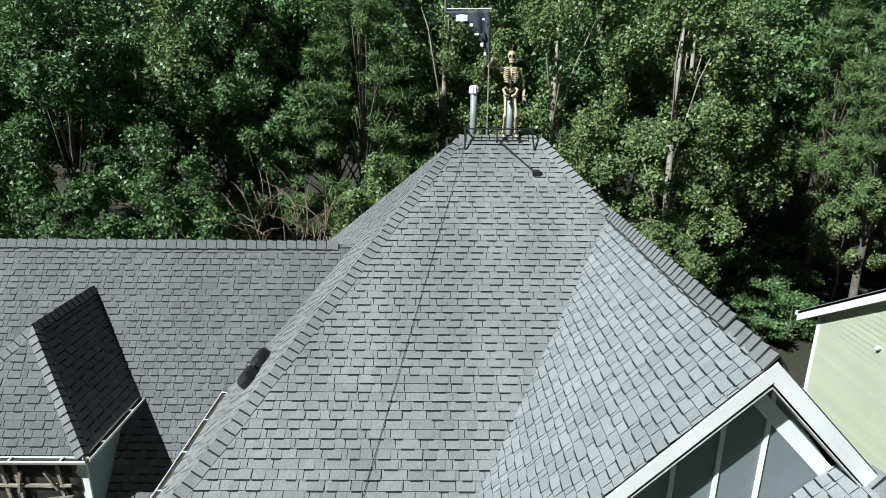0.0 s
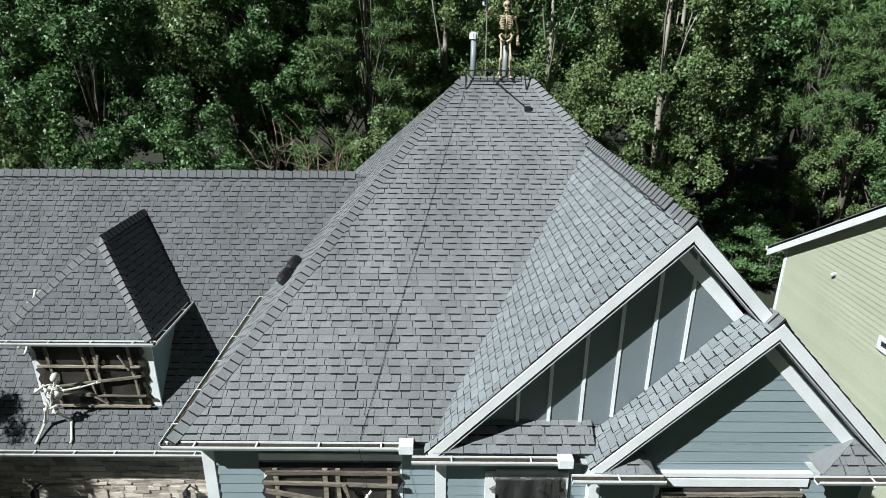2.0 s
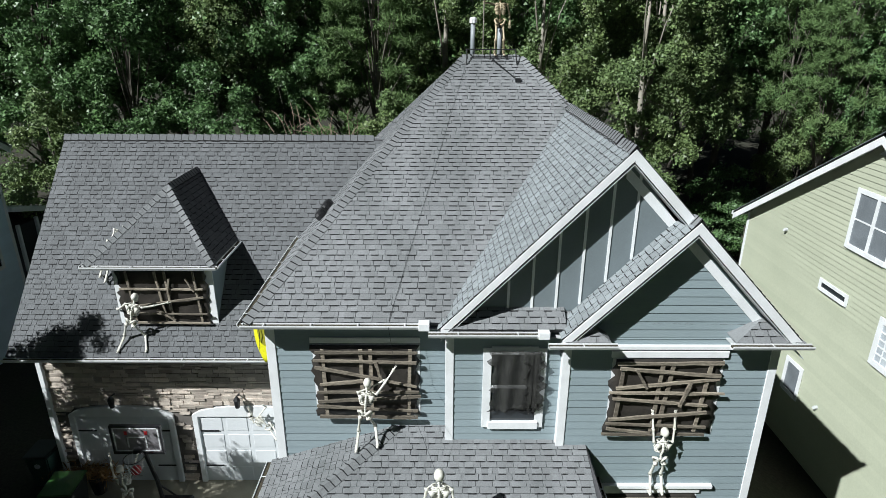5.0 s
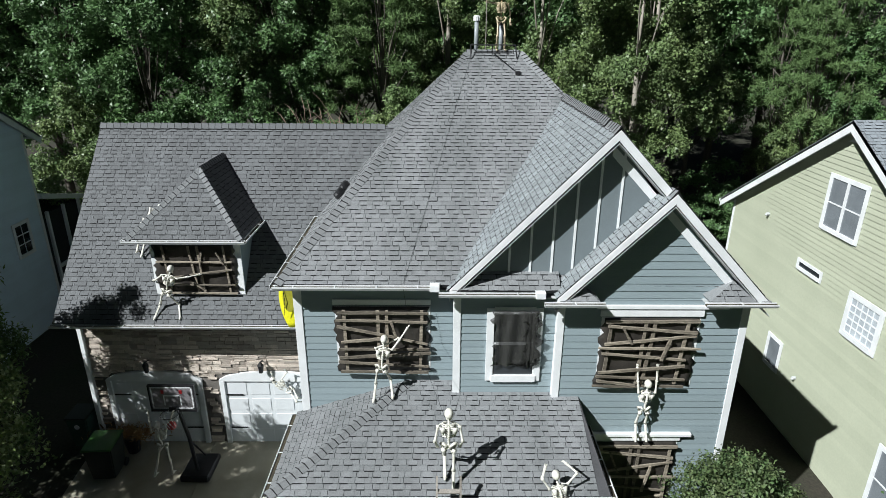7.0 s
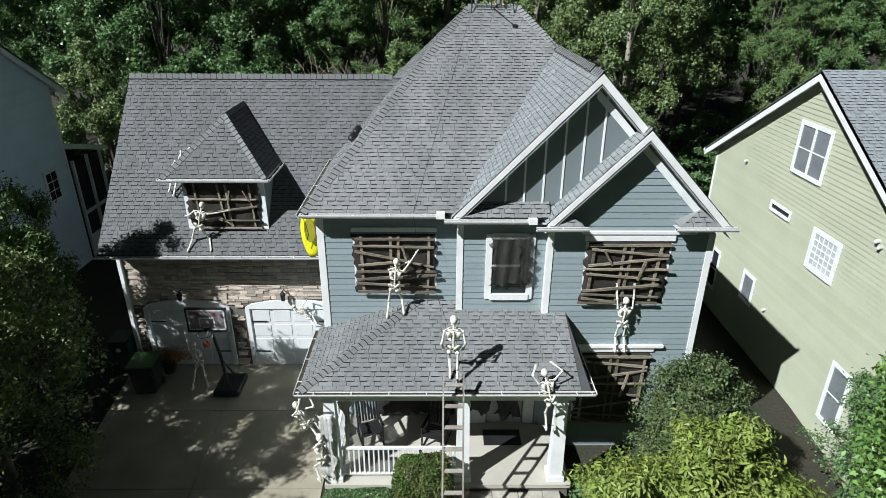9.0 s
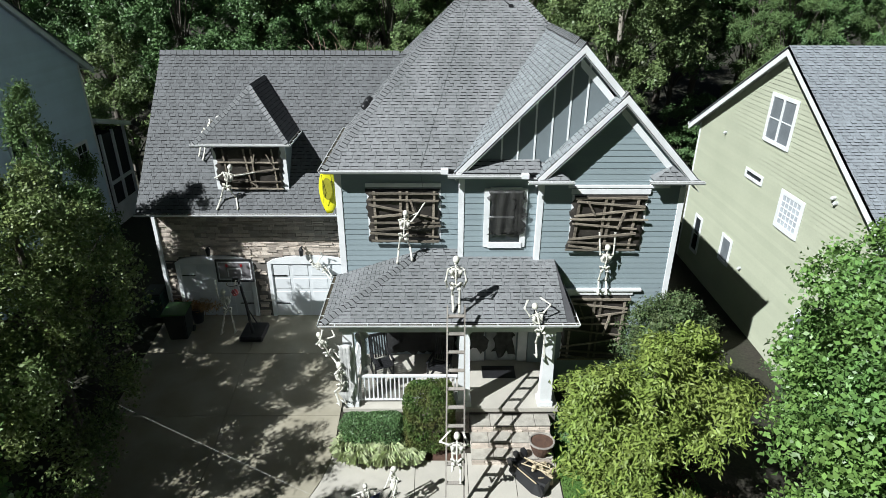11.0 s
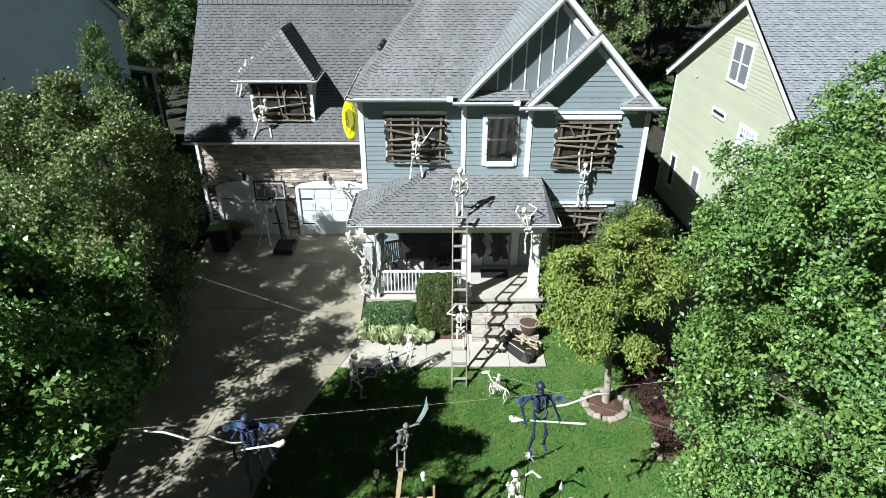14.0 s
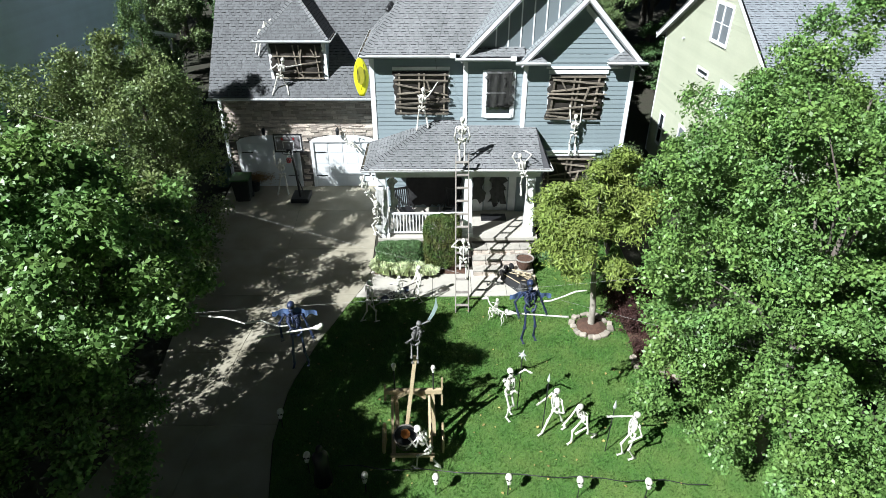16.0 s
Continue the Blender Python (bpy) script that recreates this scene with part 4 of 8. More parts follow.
def crown_clumps(rs, blobs, n, low=-0.55, inner=0.55, each=15, bough=0.19, lay=0.42, dome=False):
    """Centres of leaf clumps, gathered into boughs near the skin of a few rounded masses, with gaps between; and the ways outwards."""
    area = np.array([(b[3] * b[4] + b[3] * b[5] + b[4] * b[5]) for b in blobs])
    m = max(8, n // each)
    pick = rs.choice(len(blobs), m, p=area / area.sum())
    B = np.array(blobs)[pick]
    d = rs.randn(m, 3)
    d /= np.linalg.norm(d, axis=1)[:, None]
    d[:, 2] = np.where(d[:, 2] < low, -d[:, 2], d[:, 2])
    r = inner + (1 - inner) * np.sqrt(rs.rand(m))
    lobes = np.array([noise.noise(Vector(v) * 2.3 + Vector((k * 7.1, 0, 0))) for v, k in zip(d, pick)])
    r *= 1 + 0.30 * lobes
    c = B[:, :3] + d * r[:, None] * B[:, 3:]
    k = rs.randint(0, m, n)
    wide = B[k, 3:].mean(1)[:, None] * bough
    if dome:  # each bough a rounded cap of clumps that face away from its middle
        shift = rs.randn(n, 3) + d[k] * 0.6 + np.array([0, 0, 0.35])
        shift /= np.linalg.norm(shift, axis=1)[:, None]
        wide = wide * (0.65 + 0.7 * rs.rand(m))[k][:, None]
        out = shift + d[k] * 0.35
        return c[k] + shift * wide * (0.72 + 0.28 * rs.rand(n))[:, None] * np.array([1, 1, lay]), out / np.linalg.norm(out, axis=1)[:, None]
    shift = rs.randn(n, 3) * np.array([1, 1, lay])
    out = d[k] + shift * 0.5
    return c[k] + shift * wide - np.array([0, 0, 0.25]) * wide * (shift[:, :2] ** 2).sum(1)[:, None], out / np.linalg.norm(out, axis=1)[:, None]


def crown_mesh(rs, blobs, clumps, per, spread, size, width, name, mat, parent, up=0.5, rand=0.7, droop=0.0, inner=0.55, low=-0.55, flat=0.5, corners=4, each=15, bough=0.19, lay=0.42, dome=False):
    c, d = crown_clumps(rs, blobs, clumps, low, inner, each, bough, lay, dome)
    k = np.repeat(np.arange(clumps), per)
    p = c[k] + rs.randn(len(k), 3) * np.array([spread, spread, spread * flat])
    array_mesh(name, leaves(p, d[k], size, width, rs, up, rand, droop, corners), mat, parent)
    return c


def limbs(rs, base, top, r0, targets, parent, mat="bark", sides=7):
    """A tapered, slightly bent trunk, and limbs that leave it towards targets."""
    bm = bmesh.new()
    base, top = Vector(base), Vector(top)
    pts = [base + (top - base) * k + Vector((rs.randn() * 0.06, rs.randn() * 0.06, 0)) * (1 if 0 < k < 1 else 0) * (top - base).length * 0.12 for k in (0, 0.15, 0.35, 0.55, 0.75, 1.0)]
    tube(bm, [pts[0] - Vector((0, 0, 0.3))] + pts, [r0 * 1.35, r0 * 1.2, r0, r0 * 0.85, r0 * 0.66, r0 * 0.45, r0 * 0.16], sides)
    for t in targets:
        t = Vector(t)
        k = min(max(((t.z - base.z) / max(top.z - base.z, 0.1)) * 0.62, 0.18), 0.85)
        i = min(int(k * 5), 4)
        a = pts[i] + (pts[i + 1] - pts[i]) * (k * 5 - i)
        m = a + (t - a) * 0.5 + Vector((rs.randn() * 0.1, rs.randn() * 0.1, 0.12 * (t - a).length))
        r = r0 * 0.38 * (1 - k * 0.5)
        tube(bm, [a, m, t], [r, r * 0.6, r * 0.15], 5)
    return part("trunk", bm, mat, parent, smooth=True)


def tree(label, at, height, blobs, clumps, per, spread, size, width, mat, seed, r0=0.16, bark="bark", category="tree", name="tree", n_limbs=14, group="", **kw):
    """blobs are given from the tree's foot."""
    rs = np.random.RandomState(seed)
    root = thing(name, label, category, (0, 0, 0), group)
    c = crown_mesh(rs, blobs, clumps, per, spread, size, width, "crown", mat, root, **kw)
    limbs(rs, (0, 0, 0), (blobs[0][0] * 0.7, blobs[0][1] * 0.7, height * 0.86), r0, c[rs.choice(len(c), n_limbs)], root, bark)
    root.matrix_basis = Matrix.Translation(at)
    return root


def foot(x, y):
    return (x, y, gz(x, y) - 0.05)


tree("large leafy maple with bright green leaves beside the lawn", foot(6.35, -11.4), 8.2,
     [(0.1, 0, 5.4, 3.5, 3.7, 3.6), (-0.9, 0.3, 5.0, 2.7, 2.7, 2.0), (0.2, 2.6, 6.2, 2.6, 2.4, 3.0), (1.9, -1.2, 3.8, 2.7, 2.6, 3.2), (0.5, -1.5, 3.6, 2.6, 2.4, 2.7), (-1.5, 0.7, 2.3, 1.6, 2.1, 1.9), (1.2, 1.4, 3.4, 2.4, 2.3, 2.2), (-0.6, 2.1, 7.2, 1.8, 1.9, 1.9)],
     5200, 38, 0.105, 0.088, 0.62, "leaf_bright", 21, 0.2, inner=0.68, low=-0.8, up=0.35, rand=0.8, flat=0.85, each=15, bough=0.16, lay=0.85, dome=True)
tree("tall leafy maple with bright green leaves beside the green house", foot(9.0, -6.9), 9.6,
     [(0.5, 0, 7.4, 3.0, 3.0, 3.7), (-0.9, -0.8, 5.6, 2.2, 2.2, 2.6), (-0.6, 1.2, 6.2, 2.2, 2.0, 2.8)],
     2100, 40, 0.12, 0.1, 0.6, "leaf_bright", 26, 0.2, inner=0.66, low=-0.75, up=0.35, rand=0.85, flat=0.9, each=12, bough=0.17, lay=0.85, dome=True)
tree("broad bright green maple with leaves to the ground beside the drive", foot(-9.6, -11.2), 8.6,
     [(0.2, 0.1, 5.8, 2.1, 2.2, 2.3), (0.3, -0.7, 7.1, 1.6, 1.6, 1.5), (1.7, -1.4, 6.0, 1.6, 1.4, 1.2), (-0.9, -1.6, 4.4, 1.9, 2.0, 2.0), (0.9, 1.3, 5.5, 1.4, 1.6, 1.6), (-0.6, 1.2, 4.0, 2.0, 2.0, 2.2), (0.0, -1.6, 2.8, 1.7, 1.6, 1.7), (-1.6, -0.6, 6.4, 1.7, 1.8, 1.8), (2.0, -2.1, 7.0, 1.2, 1.2, 1.2)],
     2700, 32, 0.14, 0.115, 0.6, "leaf_bright", 22, 0.18, inner=0.66, low=-0.8, up=0.45, rand=0.8, flat=0.7, each=13, bough=0.2, lay=0.85, dome=True)
# unseen maple added for the shade it casts on lawn and lower drive
tree("tall leafy maple added out of view to shade lawn and drive", foot(-11.7, -18.3), 10.2,
     [(0, 0, 8.3, 2.0, 2.0, 1.7), (0.3, 0.7, 8.8, 1.6, 1.6, 1.4), (-1.0, 1.3, 8.4, 1.8, 1.8, 1.6), (0.2, -0.8, 7.6, 1.7, 1.7, 1.5), (-0.3, 0.6, 6.2, 1.8, 1.8, 1.5), (-0.2, 0.9, 4.5, 1.9, 2.0, 1.7), (-0.3, 2.7, 5.6, 1.8, 1.9, 1.6)],
     2600, 26, 0.22, 0.19, 0.8, "leaf_bright", 29, 0.22, inner=0.3, up=0.8, rand=0.75, flat=0.6, each=16, bough=0.12, lay=0.6, corners=3)
# low maple out of view, added with two copies to shade the drive
low_maple = tree("low leafy maple added beside the drive for its shade", foot(-11.9, -15.4), 6.4,
     [(0, 0, 3.3, 1.9, 1.9, 2.0), (-0.3, 0.6, 4.9, 1.8, 1.7, 1.6)],
     800, 26, 0.18, 0.15, 0.75, "leaf_bright", 30, 0.09, inner=0.4, up=0.8, rand=0.75, flat=0.6, each=14, bough=0.13, corners=3)
tree("full maple with dull green and browning leaves beside the drive", foot(-11.4, -2.4), 9.0,
     [(0.0, 0.0, 4.8, 2.4, 2.2, 2.4), (0.3, -1.0, 5.8, 1.7, 1.9, 1.6), (0.6, -3.0, 4.9, 1.9, 1.9, 1.9), (1.0, -4.2, 4.4, 1.5, 1.4, 1.4), (-0.9, -0.4, 7.0, 1.2, 1.2, 1.3), (-2.0, 0.6, 5.3, 2.1, 2.0, 2.3), (-2.5, -1.8, 5.2, 2.0, 2.2, 2.4), (0.2, -1.8, 2.2, 2.0, 3.2, 1.7)],
     3200, 32, 0.13, 0.095, 0.6, "leaf_c", 23, 0.17, inner=0.7, low=-0.8, up=0.3, rand=0.95, flat=1.1, each=12, bough=0.17, lay=1.2, dome=True)
tree("narrow dark green cedar with upright sprays behind the maple", foot(-12.3, 0.6), 9.1,
     [(0, 0, 2.8, 1.2, 1.2, 1.6), (0, 0, 4.5, 1.2, 1.2, 1.5), (0, 0, 6.0, 1.0, 1.0, 1.2), (0, 0, 7.2, 0.75, 0.75, 1.0), (0, 0, 8.2, 0.46, 0.46, 0.8), (0, 0, 9.0, 0.2, 0.2, 0.6)],
     900, 30, 0.1, 0.13, 0.3, "needle", 33, 0.11, inner=0.55, low=-0.9, up=0.3, rand=0.7, droop=-1.2, flat=1.3, each=8, bough=0.2, lay=1.3, dome=True)
# side trees stand mostly out of view, placed for their shade on the drive
side_tree = tree("broad leafy tree shading the drive", foot(-19.5, -7.5), 7.2,
     [(0, 0, 4.4, 3.3, 3.4, 2.4), (1.3, 0.9, 4.2, 2.6, 2.6, 2.1), (0.6, -1.8, 3.9, 2.6, 2.4, 2.1)],
     850, 28, 0.24, 0.2, 0.75, "leaf_bright", 25, 0.19, inner=0.3, up=0.85, each=22, bough=0.15, corners=3)
for x, y, turn in ((-12.6, -19.2, 2.0), (-13.6, -16.4, 4.0), (-18.6, -12.6, 0.9), (-15.6, -9.4, 2.8), (-16.2, -3.4, 5.0)):
    copy_thing(side_tree, Matrix.Translation(foot(x, y)) @ Matrix.Rotation(turn, 4, "Z"))
for x, y, turn in ((-13.1, -5.0, 1.0), (-13.6, -7.6, 2.5)):
    copy_thing(low_maple, Matrix.Translation(foot(x, y)) @ Matrix.Rotation(turn, 4, "Z") @ Matrix.Scale(0.95, 4))
tree("young yellow-green tree with long drooping leaves in a mulch ring", foot(3.32, -6.15), 6.2,
     [(-0.5, 0.5, 4.4, 1.4, 1.3, 1.4), (-1.35, 0.3, 3.8, 1.15, 1.2, 1.3), (0.6, 0.4, 4.2, 1.3, 1.2, 1.35), (-0.3, 1.0, 3.8, 1.5, 1.2, 1.3), (-0.5, -0.5, 3.4, 1.4, 0.9, 1.1), (0.3, 0.4, 5.4, 0.5, 0.5, 0.7)],
     1000, 44, 0.12, 0.13, 0.3, "leaf_lime", 24, 0.105, "pale_bark", droop=1.0, inner=0.5, n_limbs=12, up=0.8, rand=0.6, bough=0.15)

# the woods behind: three kinds of broadleaf tree, shrubs and pines, each built once and set out in rows
wood_a = tree("tall broadleaf tree with pale trunk at the wood's edge", (9.0, 20.5, -0.05), 17,
              [(0, 0, 10.5, 3.4, 3.2, 5.5), (-1.5, -0.6, 7.2, 2.6, 2.4, 3.4), (1.6, -0.4, 8.0, 2.4, 2.3, 3.6), (0, 0.5, 14.5, 2.4, 2.4, 3.0), (0.4, -1.2, 5.0, 2.2, 2.0, 2.4)],
              1250, 46, 0.17, 0.14, 0.78, "leaf_a", 41, 0.22, "pale_bark", group="trees of the wood", inner=0.6, each=13, bough=0.15, lay=1.2, flat=0.9, up=0.5, rand=0.8, corners=3, dome=True)
wood_b = tree("dense dark green broadleaf tree in the wood", (-15.2, 18.5, -0.05), 16,
              [(0, 0, 9.0, 3.2, 3.0, 5.0), (1.2, -0.8, 6.0, 2.6, 2.4, 3.2), (-1.5, -0.4, 7.0, 2.4, 2.3, 3.4), (0.2, 0.4, 13.0, 2.3, 2.3, 3.2)],
              1150, 45, 0.17, 0.14, 0.82, "leaf_b", 42, 0.2, group="trees of the wood", inner=0.6, each=13, bough=0.15, lay=1.2, flat=0.9, up=0.5, rand=0.8, corners=3, dome=True)
wood_c = tree("leafy deep green young tree at the wood's edge", (-10.2, 16.2, -0.05), 9.5,
              [(0, 0, 6.2, 2.2, 2.1, 4.0), (0.9, -0.3, 4.6, 1.8, 1.7, 2.8), (-0.9, -0.4, 4.0, 1.9, 1.7, 2.6)],
              780, 44, 0.13, 0.12, 0.8, "leaf_b", 43, 0.12, group="young trees at the wood's edge", inner=0.45, each=12, bough=0.17, lay=1.1, flat=0.9, up=0.5, rand=0.8, corners=3, dome=True)
wood_d = tree("rounded light green shrub at the wood's edge", (-3.4, 20.2, -0.05), 8.5,
              [(0, 0, 4.8, 2.4, 2.2, 3.3), (1.0, -0.4, 3.6, 1.8, 1.7, 2.4), (-1.1, -0.2, 3.2, 1.8, 1.7, 2.2)],
              780, 44, 0.13, 0.12, 0.8, "leaf_a", 44, 0.1, group="young trees at the wood's edge", inner=0.45, category="shrub", each=12, bough=0.17, lay=1.1, flat=0.9, up=0.5, rand=0.8, corners=3, dome=True)


def turned(x, y, turn, s):
    return Matrix.Translation((x, y, gz(x, y) - 0.05)) @ Matrix.Rotation(radians(turn), 4, "Z") @ Matrix.Diagonal((s, s, s * 1.04, 1))


for x, y, turn, s in ((4.2, 22.0, 60, 1.0), (11.2, 25.0, 130, 1.05), (-0.5, 27.5, 200, 1.15), (-12, 27, 300, 1.15)):
    copy_thing(wood_a, turned(x, y, turn, s))
for x, y, turn, s in ((-20, 20.5, 80, 1.05), (-9.5, 24.5, 190, 1.15),  (-24.5, 20, 10, 1.0)):
    copy_thing(wood_b, turned(x, y, turn, s))
for x, y, turn, s in ((-8.6, 21.5, 140, 0.95), (24.5, 18.5, 210, 0.9), (23.0, 24.5, 80, 1.1), (-13.2, 15.2, 310, 0.75), (26.5, 20.5, 30, 1.0)):
    copy_thing(wood_c, turned(x, y, turn, s))
for x, y, turn, s in ((0.2, 18.8, 100, 0.9), (6.6, 16.2, 40, 0.8), (8.6, 17.6, 240, 0.75), (-17.8, 16.2, 20, 1.0), (21.0, 26.0, 200, 0.9)):
    copy_thing(wood_d, turned(x, y, turn, s))

wood_e = tree("tall dark green tree deep in the wood", (3.0, 36.0, -0.05), 19,
              [(0, 0, 12.0, 4.2, 4.0, 6.5), (1.6, -0.8, 8.0, 3.4, 3.2, 4.2), (-1.8, -0.4, 9.0, 3.2, 3.0, 4.4), (0.2, 0.4, 17.5, 3.0, 3.0, 4.0)],
              820, 22, 0.32, 0.24, 0.78, "leaf_b", 45, 0.26, group="trees of the wood", inner=0.5, corners=3)
for x, y, turn, s in ((24, 36, 300, 1.05), (-25, 37, 150, 1.05), (-11, 38, 220, 1.1), (19.5, 42, 10, 1.1), (40, 33, 70, 1.05), (-41, 33, 0, 1.05), (6.5, 43, 40, 1.2), (-3, 45, 130, 1.2), (-18, 45, 10, 1.2), (30, 45, 200, 1.2), (13, 46, 90, 1.2), (-17.5, 29, 250, 1.0), (-5, 31, 30, 1.05), (13, 33, 120, 1.1), (-33, 27, 60, 1.0), (33, 27, 200, 1.0), (16, 29.5, 20, 0.75), (8, 29, 20, 1.0), (18.5, 32, 250, 1.0), (27, 31, 80, 1.0), (-26, 28, 10, 1.0)):
    copy_thing(wood_e, turned(x, y, turn, s))
under = tree("low dark green undergrowth bush at the wood's edge", (13.4, 19.8, -0.05), 2.6,
             [(0, 0, 1.3, 1.0, 0.9, 1.3), (0.6, -0.2, 1.0, 0.8, 0.7, 1.0), (-0.6, 0.1, 0.9, 0.8, 0.7, 0.9)],
             160, 34, 0.13, 0.11, 0.7, "leaf_b", 46, 0.05, group="undergrowth bushes", inner=0.5, low=-0.8, corners=3, name="bush", category="bush", n_limbs=8)
for x, y, turn, s in ((15.6, 21.6, 160, 0.8), (17.8, 23.5, 250, 0.9), (15.9, 22.6, 90, 1.0), (16.6, 24.8, 30, 1.5), (15.3, 20.2, 200, 1.0), (14.4, 23.2, 10, 1.3)):
    copy_thing(under, turned(x, y, turn, s))


def pine(at, height, seed):
    """A trunk with whorled limbs that end in tufts of long needles."""
    rs = np.random.RandomState(seed)
    root = thing("pine_tree", "tall pine with tufts of long blue-green needles", "pine tree", (0, 0, 0), "pines of the wood")
    tips = []
    for z in np.arange(height * 0.35, height, 0.75):
        reach = (height * 1.04 - z) * 0.34 + 0.5
        for k in range(6):
            a = rs.rand() * 6.283
            for q in (0.4, 0.7, 1.0):
                tips.append((math.cos(a + rs.randn() * 0.12) * reach * q, math.sin(a + rs.randn() * 0.12) * reach * q, z + 0.25 * q + rs.randn() * 0.15))
    tips = np.array(tips)
    per = 115
    k = np.repeat(np.arange(len(tips)), per)
    d = rs.randn(len(k), 3) + np.array([0, 0, 0.35])
    d /= np.linalg.norm(d, axis=1)[:, None]
    c = tips[k] + rs.randn(len(k), 3) * np.array([0.15, 0.15, 0.11])
    s = np.cross(d, rs.randn(len(k), 3))
    s /= np.linalg.norm(s, axis=1)[:, None]
    L = (0.24 + 0.14 * rs.rand(len(k)))[:, None]
    V = np.empty((len(k), 3, 3))
    V[:, 0], V[:, 1], V[:, 2] = c - s * 0.026, c + s * 0.026, c + d * L
    array_mesh("needles", V, "needle", root)
    limbs(rs, (0, 0, 0), (0, 0, height * 0.98), 0.2, tips[rs.choice(len(tips), 30)], root)
    root.matrix_basis = Matrix.Translation(at)
    return root


pine_a = pine((-4.4, 23.2, -0.05), 16.5, 51)
for x, y, turn, s in ((20.5, 28.0, 70, 0.95), (21.5, 25.0, 200, 0.95), (-7.5, 33, 20, 1.1), (28, 24, 120, 1.0), (-22.5, 24.5, 300, 1.0)):
    copy_thing(pine_a, turned(x, y, turn, s))

# bare dead shrub
rs = np.random.RandomState(61)
dead = thing("dead_shrub", "bare brown dead shrub with arching twigs", "shrub", (-6.4, 16.6, 0))
bm = bmesh.new()
for k in range(60):
    a, reach, up = rs.rand() * 6.283, 1.4 + 3.0 * rs.rand(), 4.6 + 3.4 * rs.rand()
    p = [Vector((-6.4, 16.6, 0)) + Vector((math.cos(a) * reach * q, math.sin(a) * reach * 0.6 * q, up * (q ** 0.8))) + Vector((rs.randn() * 0.12, rs.randn() * 0.1, 0)) for q in (0, 0.3, 0.6, 0.85, 1.0)]
    tube(bm, p, [0.045, 0.038, 0.03, 0.02, 0.01], 4)
    for m in range(5):
        q = p[2 + m % 3]
        e = q + Vector((rs.randn() * 0.6, rs.randn() * 0.35, 0.2 + rs.rand() * 0.7))
        tube(bm, [q, (q + e) / 2 + Vector((0, 0, 0.1)), e], [0.018, 0.014, 0.008], 3)
part("branchwork", bm, "dead_wood", dead)

# ---- details of the house ----
def stones(wall, regions, y, seed, singles=300):
    """Ledgestones in uneven courses: thin, wide blocks that stand out of the wall by different depths. regions: (x0, x1, z0, z1), or a test of x and z."""
    rng = random.Random(seed)
    verts, faces, n = [], [], 0
    x0, x1, z0, z1, ok = regions
    z = z0
    while z < z1 - 0.03:
        h = rng.choice((0.05, 0.07, 0.09, 0.12))
        h = min(h, z1 - z)
        x = x0
        while x < x1 - 0.02:
            w = min(rng.uniform(0.14, 0.5), x1 - x)
            if ok(x + w / 2, z + h / 2) and ok(x + 0.02, z + h / 2) and ok(x + w - 0.02, z + h / 2):
                g, d = 0.006, rng.uniform(0.02, 0.065)
                j = [rng.uniform(-0.006, 0.006) for _ in range(8)]
                a, b, c, e = x + g, x + w - g, z + g * 0.8, z + h - g * 0.8
                v = [(a + j[0], y - d, c + j[1]), (b + j[2], y - d - j[3], c + j[4]), (b + j[5], y - d + j[6], e + j[7]), (a - j[2], y - d - j[1], e - j[4]), (a, y, c), (b, y, c), (b, y, e), (a, y, e)]
                f = [(0, 1, 2, 3), (0, 4, 5, 1), (1, 5, 6, 2), (2, 6, 7, 3), (3, 7, 4, 0)]
                if n < singles:
                    raw("stone", v, f, "stone", wall)
                    n += 1
                else:
                    k = len(verts)
                    verts += v
                    faces += [tuple(i + k for i in q) for q in f]
            x += w
        z += h
    if verts:
        tagged(raw("stone_facing", verts, faces, "stone", wall), kind="stuff")


DOORS = ((-10.42, -7.98), (-7.20, -4.55))
arch = lambda x, a, b: 2.13 + 0.34 * math.sqrt(max(0, 1 - ((x - (a + b) / 2) / ((b - a) / 2 + 0.16)) ** 2)) if a - 0.16 < x < b + 0.16 else -9
stones(w_gar, (-10.9, XL, -0.05, 4.2, lambda x, z: all(z > arch(x, a, b) + 0.03 for a, b in DOORS)), GY, 71)

for a, b in DOORS:
    door = part("garage_door", box(bmesh.new(), a, b, GY - 0.02, GY + 0.05, 0.0, 2.13), "door_white", house, "white panelled garage door with black strap hinges")
    for i in range(4):
        z0 = 0.04 + i * 0.525
        for k in range(4):
            w = (b - a) / 4
            bm = bmesh.new()
            box(bm, a + k * w + 0.06, a + (k + 1) * w - 0.06, GY - 0.034, GY - 0.021, z0 + 0.06, z0 + 0.46, 0.006)
            part("door_panel", bm, "door_white", door)
    for x0, x1 in ((a + 0.02, a + 0.5), (b - 0.5, b - 0.02)):
        for z in (0.55, 1.68):
            bm = bmesh.new()
            box(bm, x0, x1, GY - 0.05, GY - 0.035, z - 0.02, z + 0.02)
            part("strap_hinge", bm, "black", door)
    trim("door_trim", a - 0.14, a, GY - 0.08, GY, 0.0, 2.15)
    trim("door_trim", b, b + 0.14, GY - 0.08, GY, 0.0, 2.15)
    ring = [(a - 0.14, GY - 0.08, 2.15)] + [(a - 0.14 + (b - a + 0.28) * k / 14, GY - 0.08, arch(a - 0.14 + (b - a + 0.28) * k / 14, a, b) + 0.0) for k in range(0, 15)] + [(b + 0.14, GY - 0.08, 2.15)]
    part("door_trim", prism(bmesh.new(), ring, (0, 0.08, 0)), "white", house)

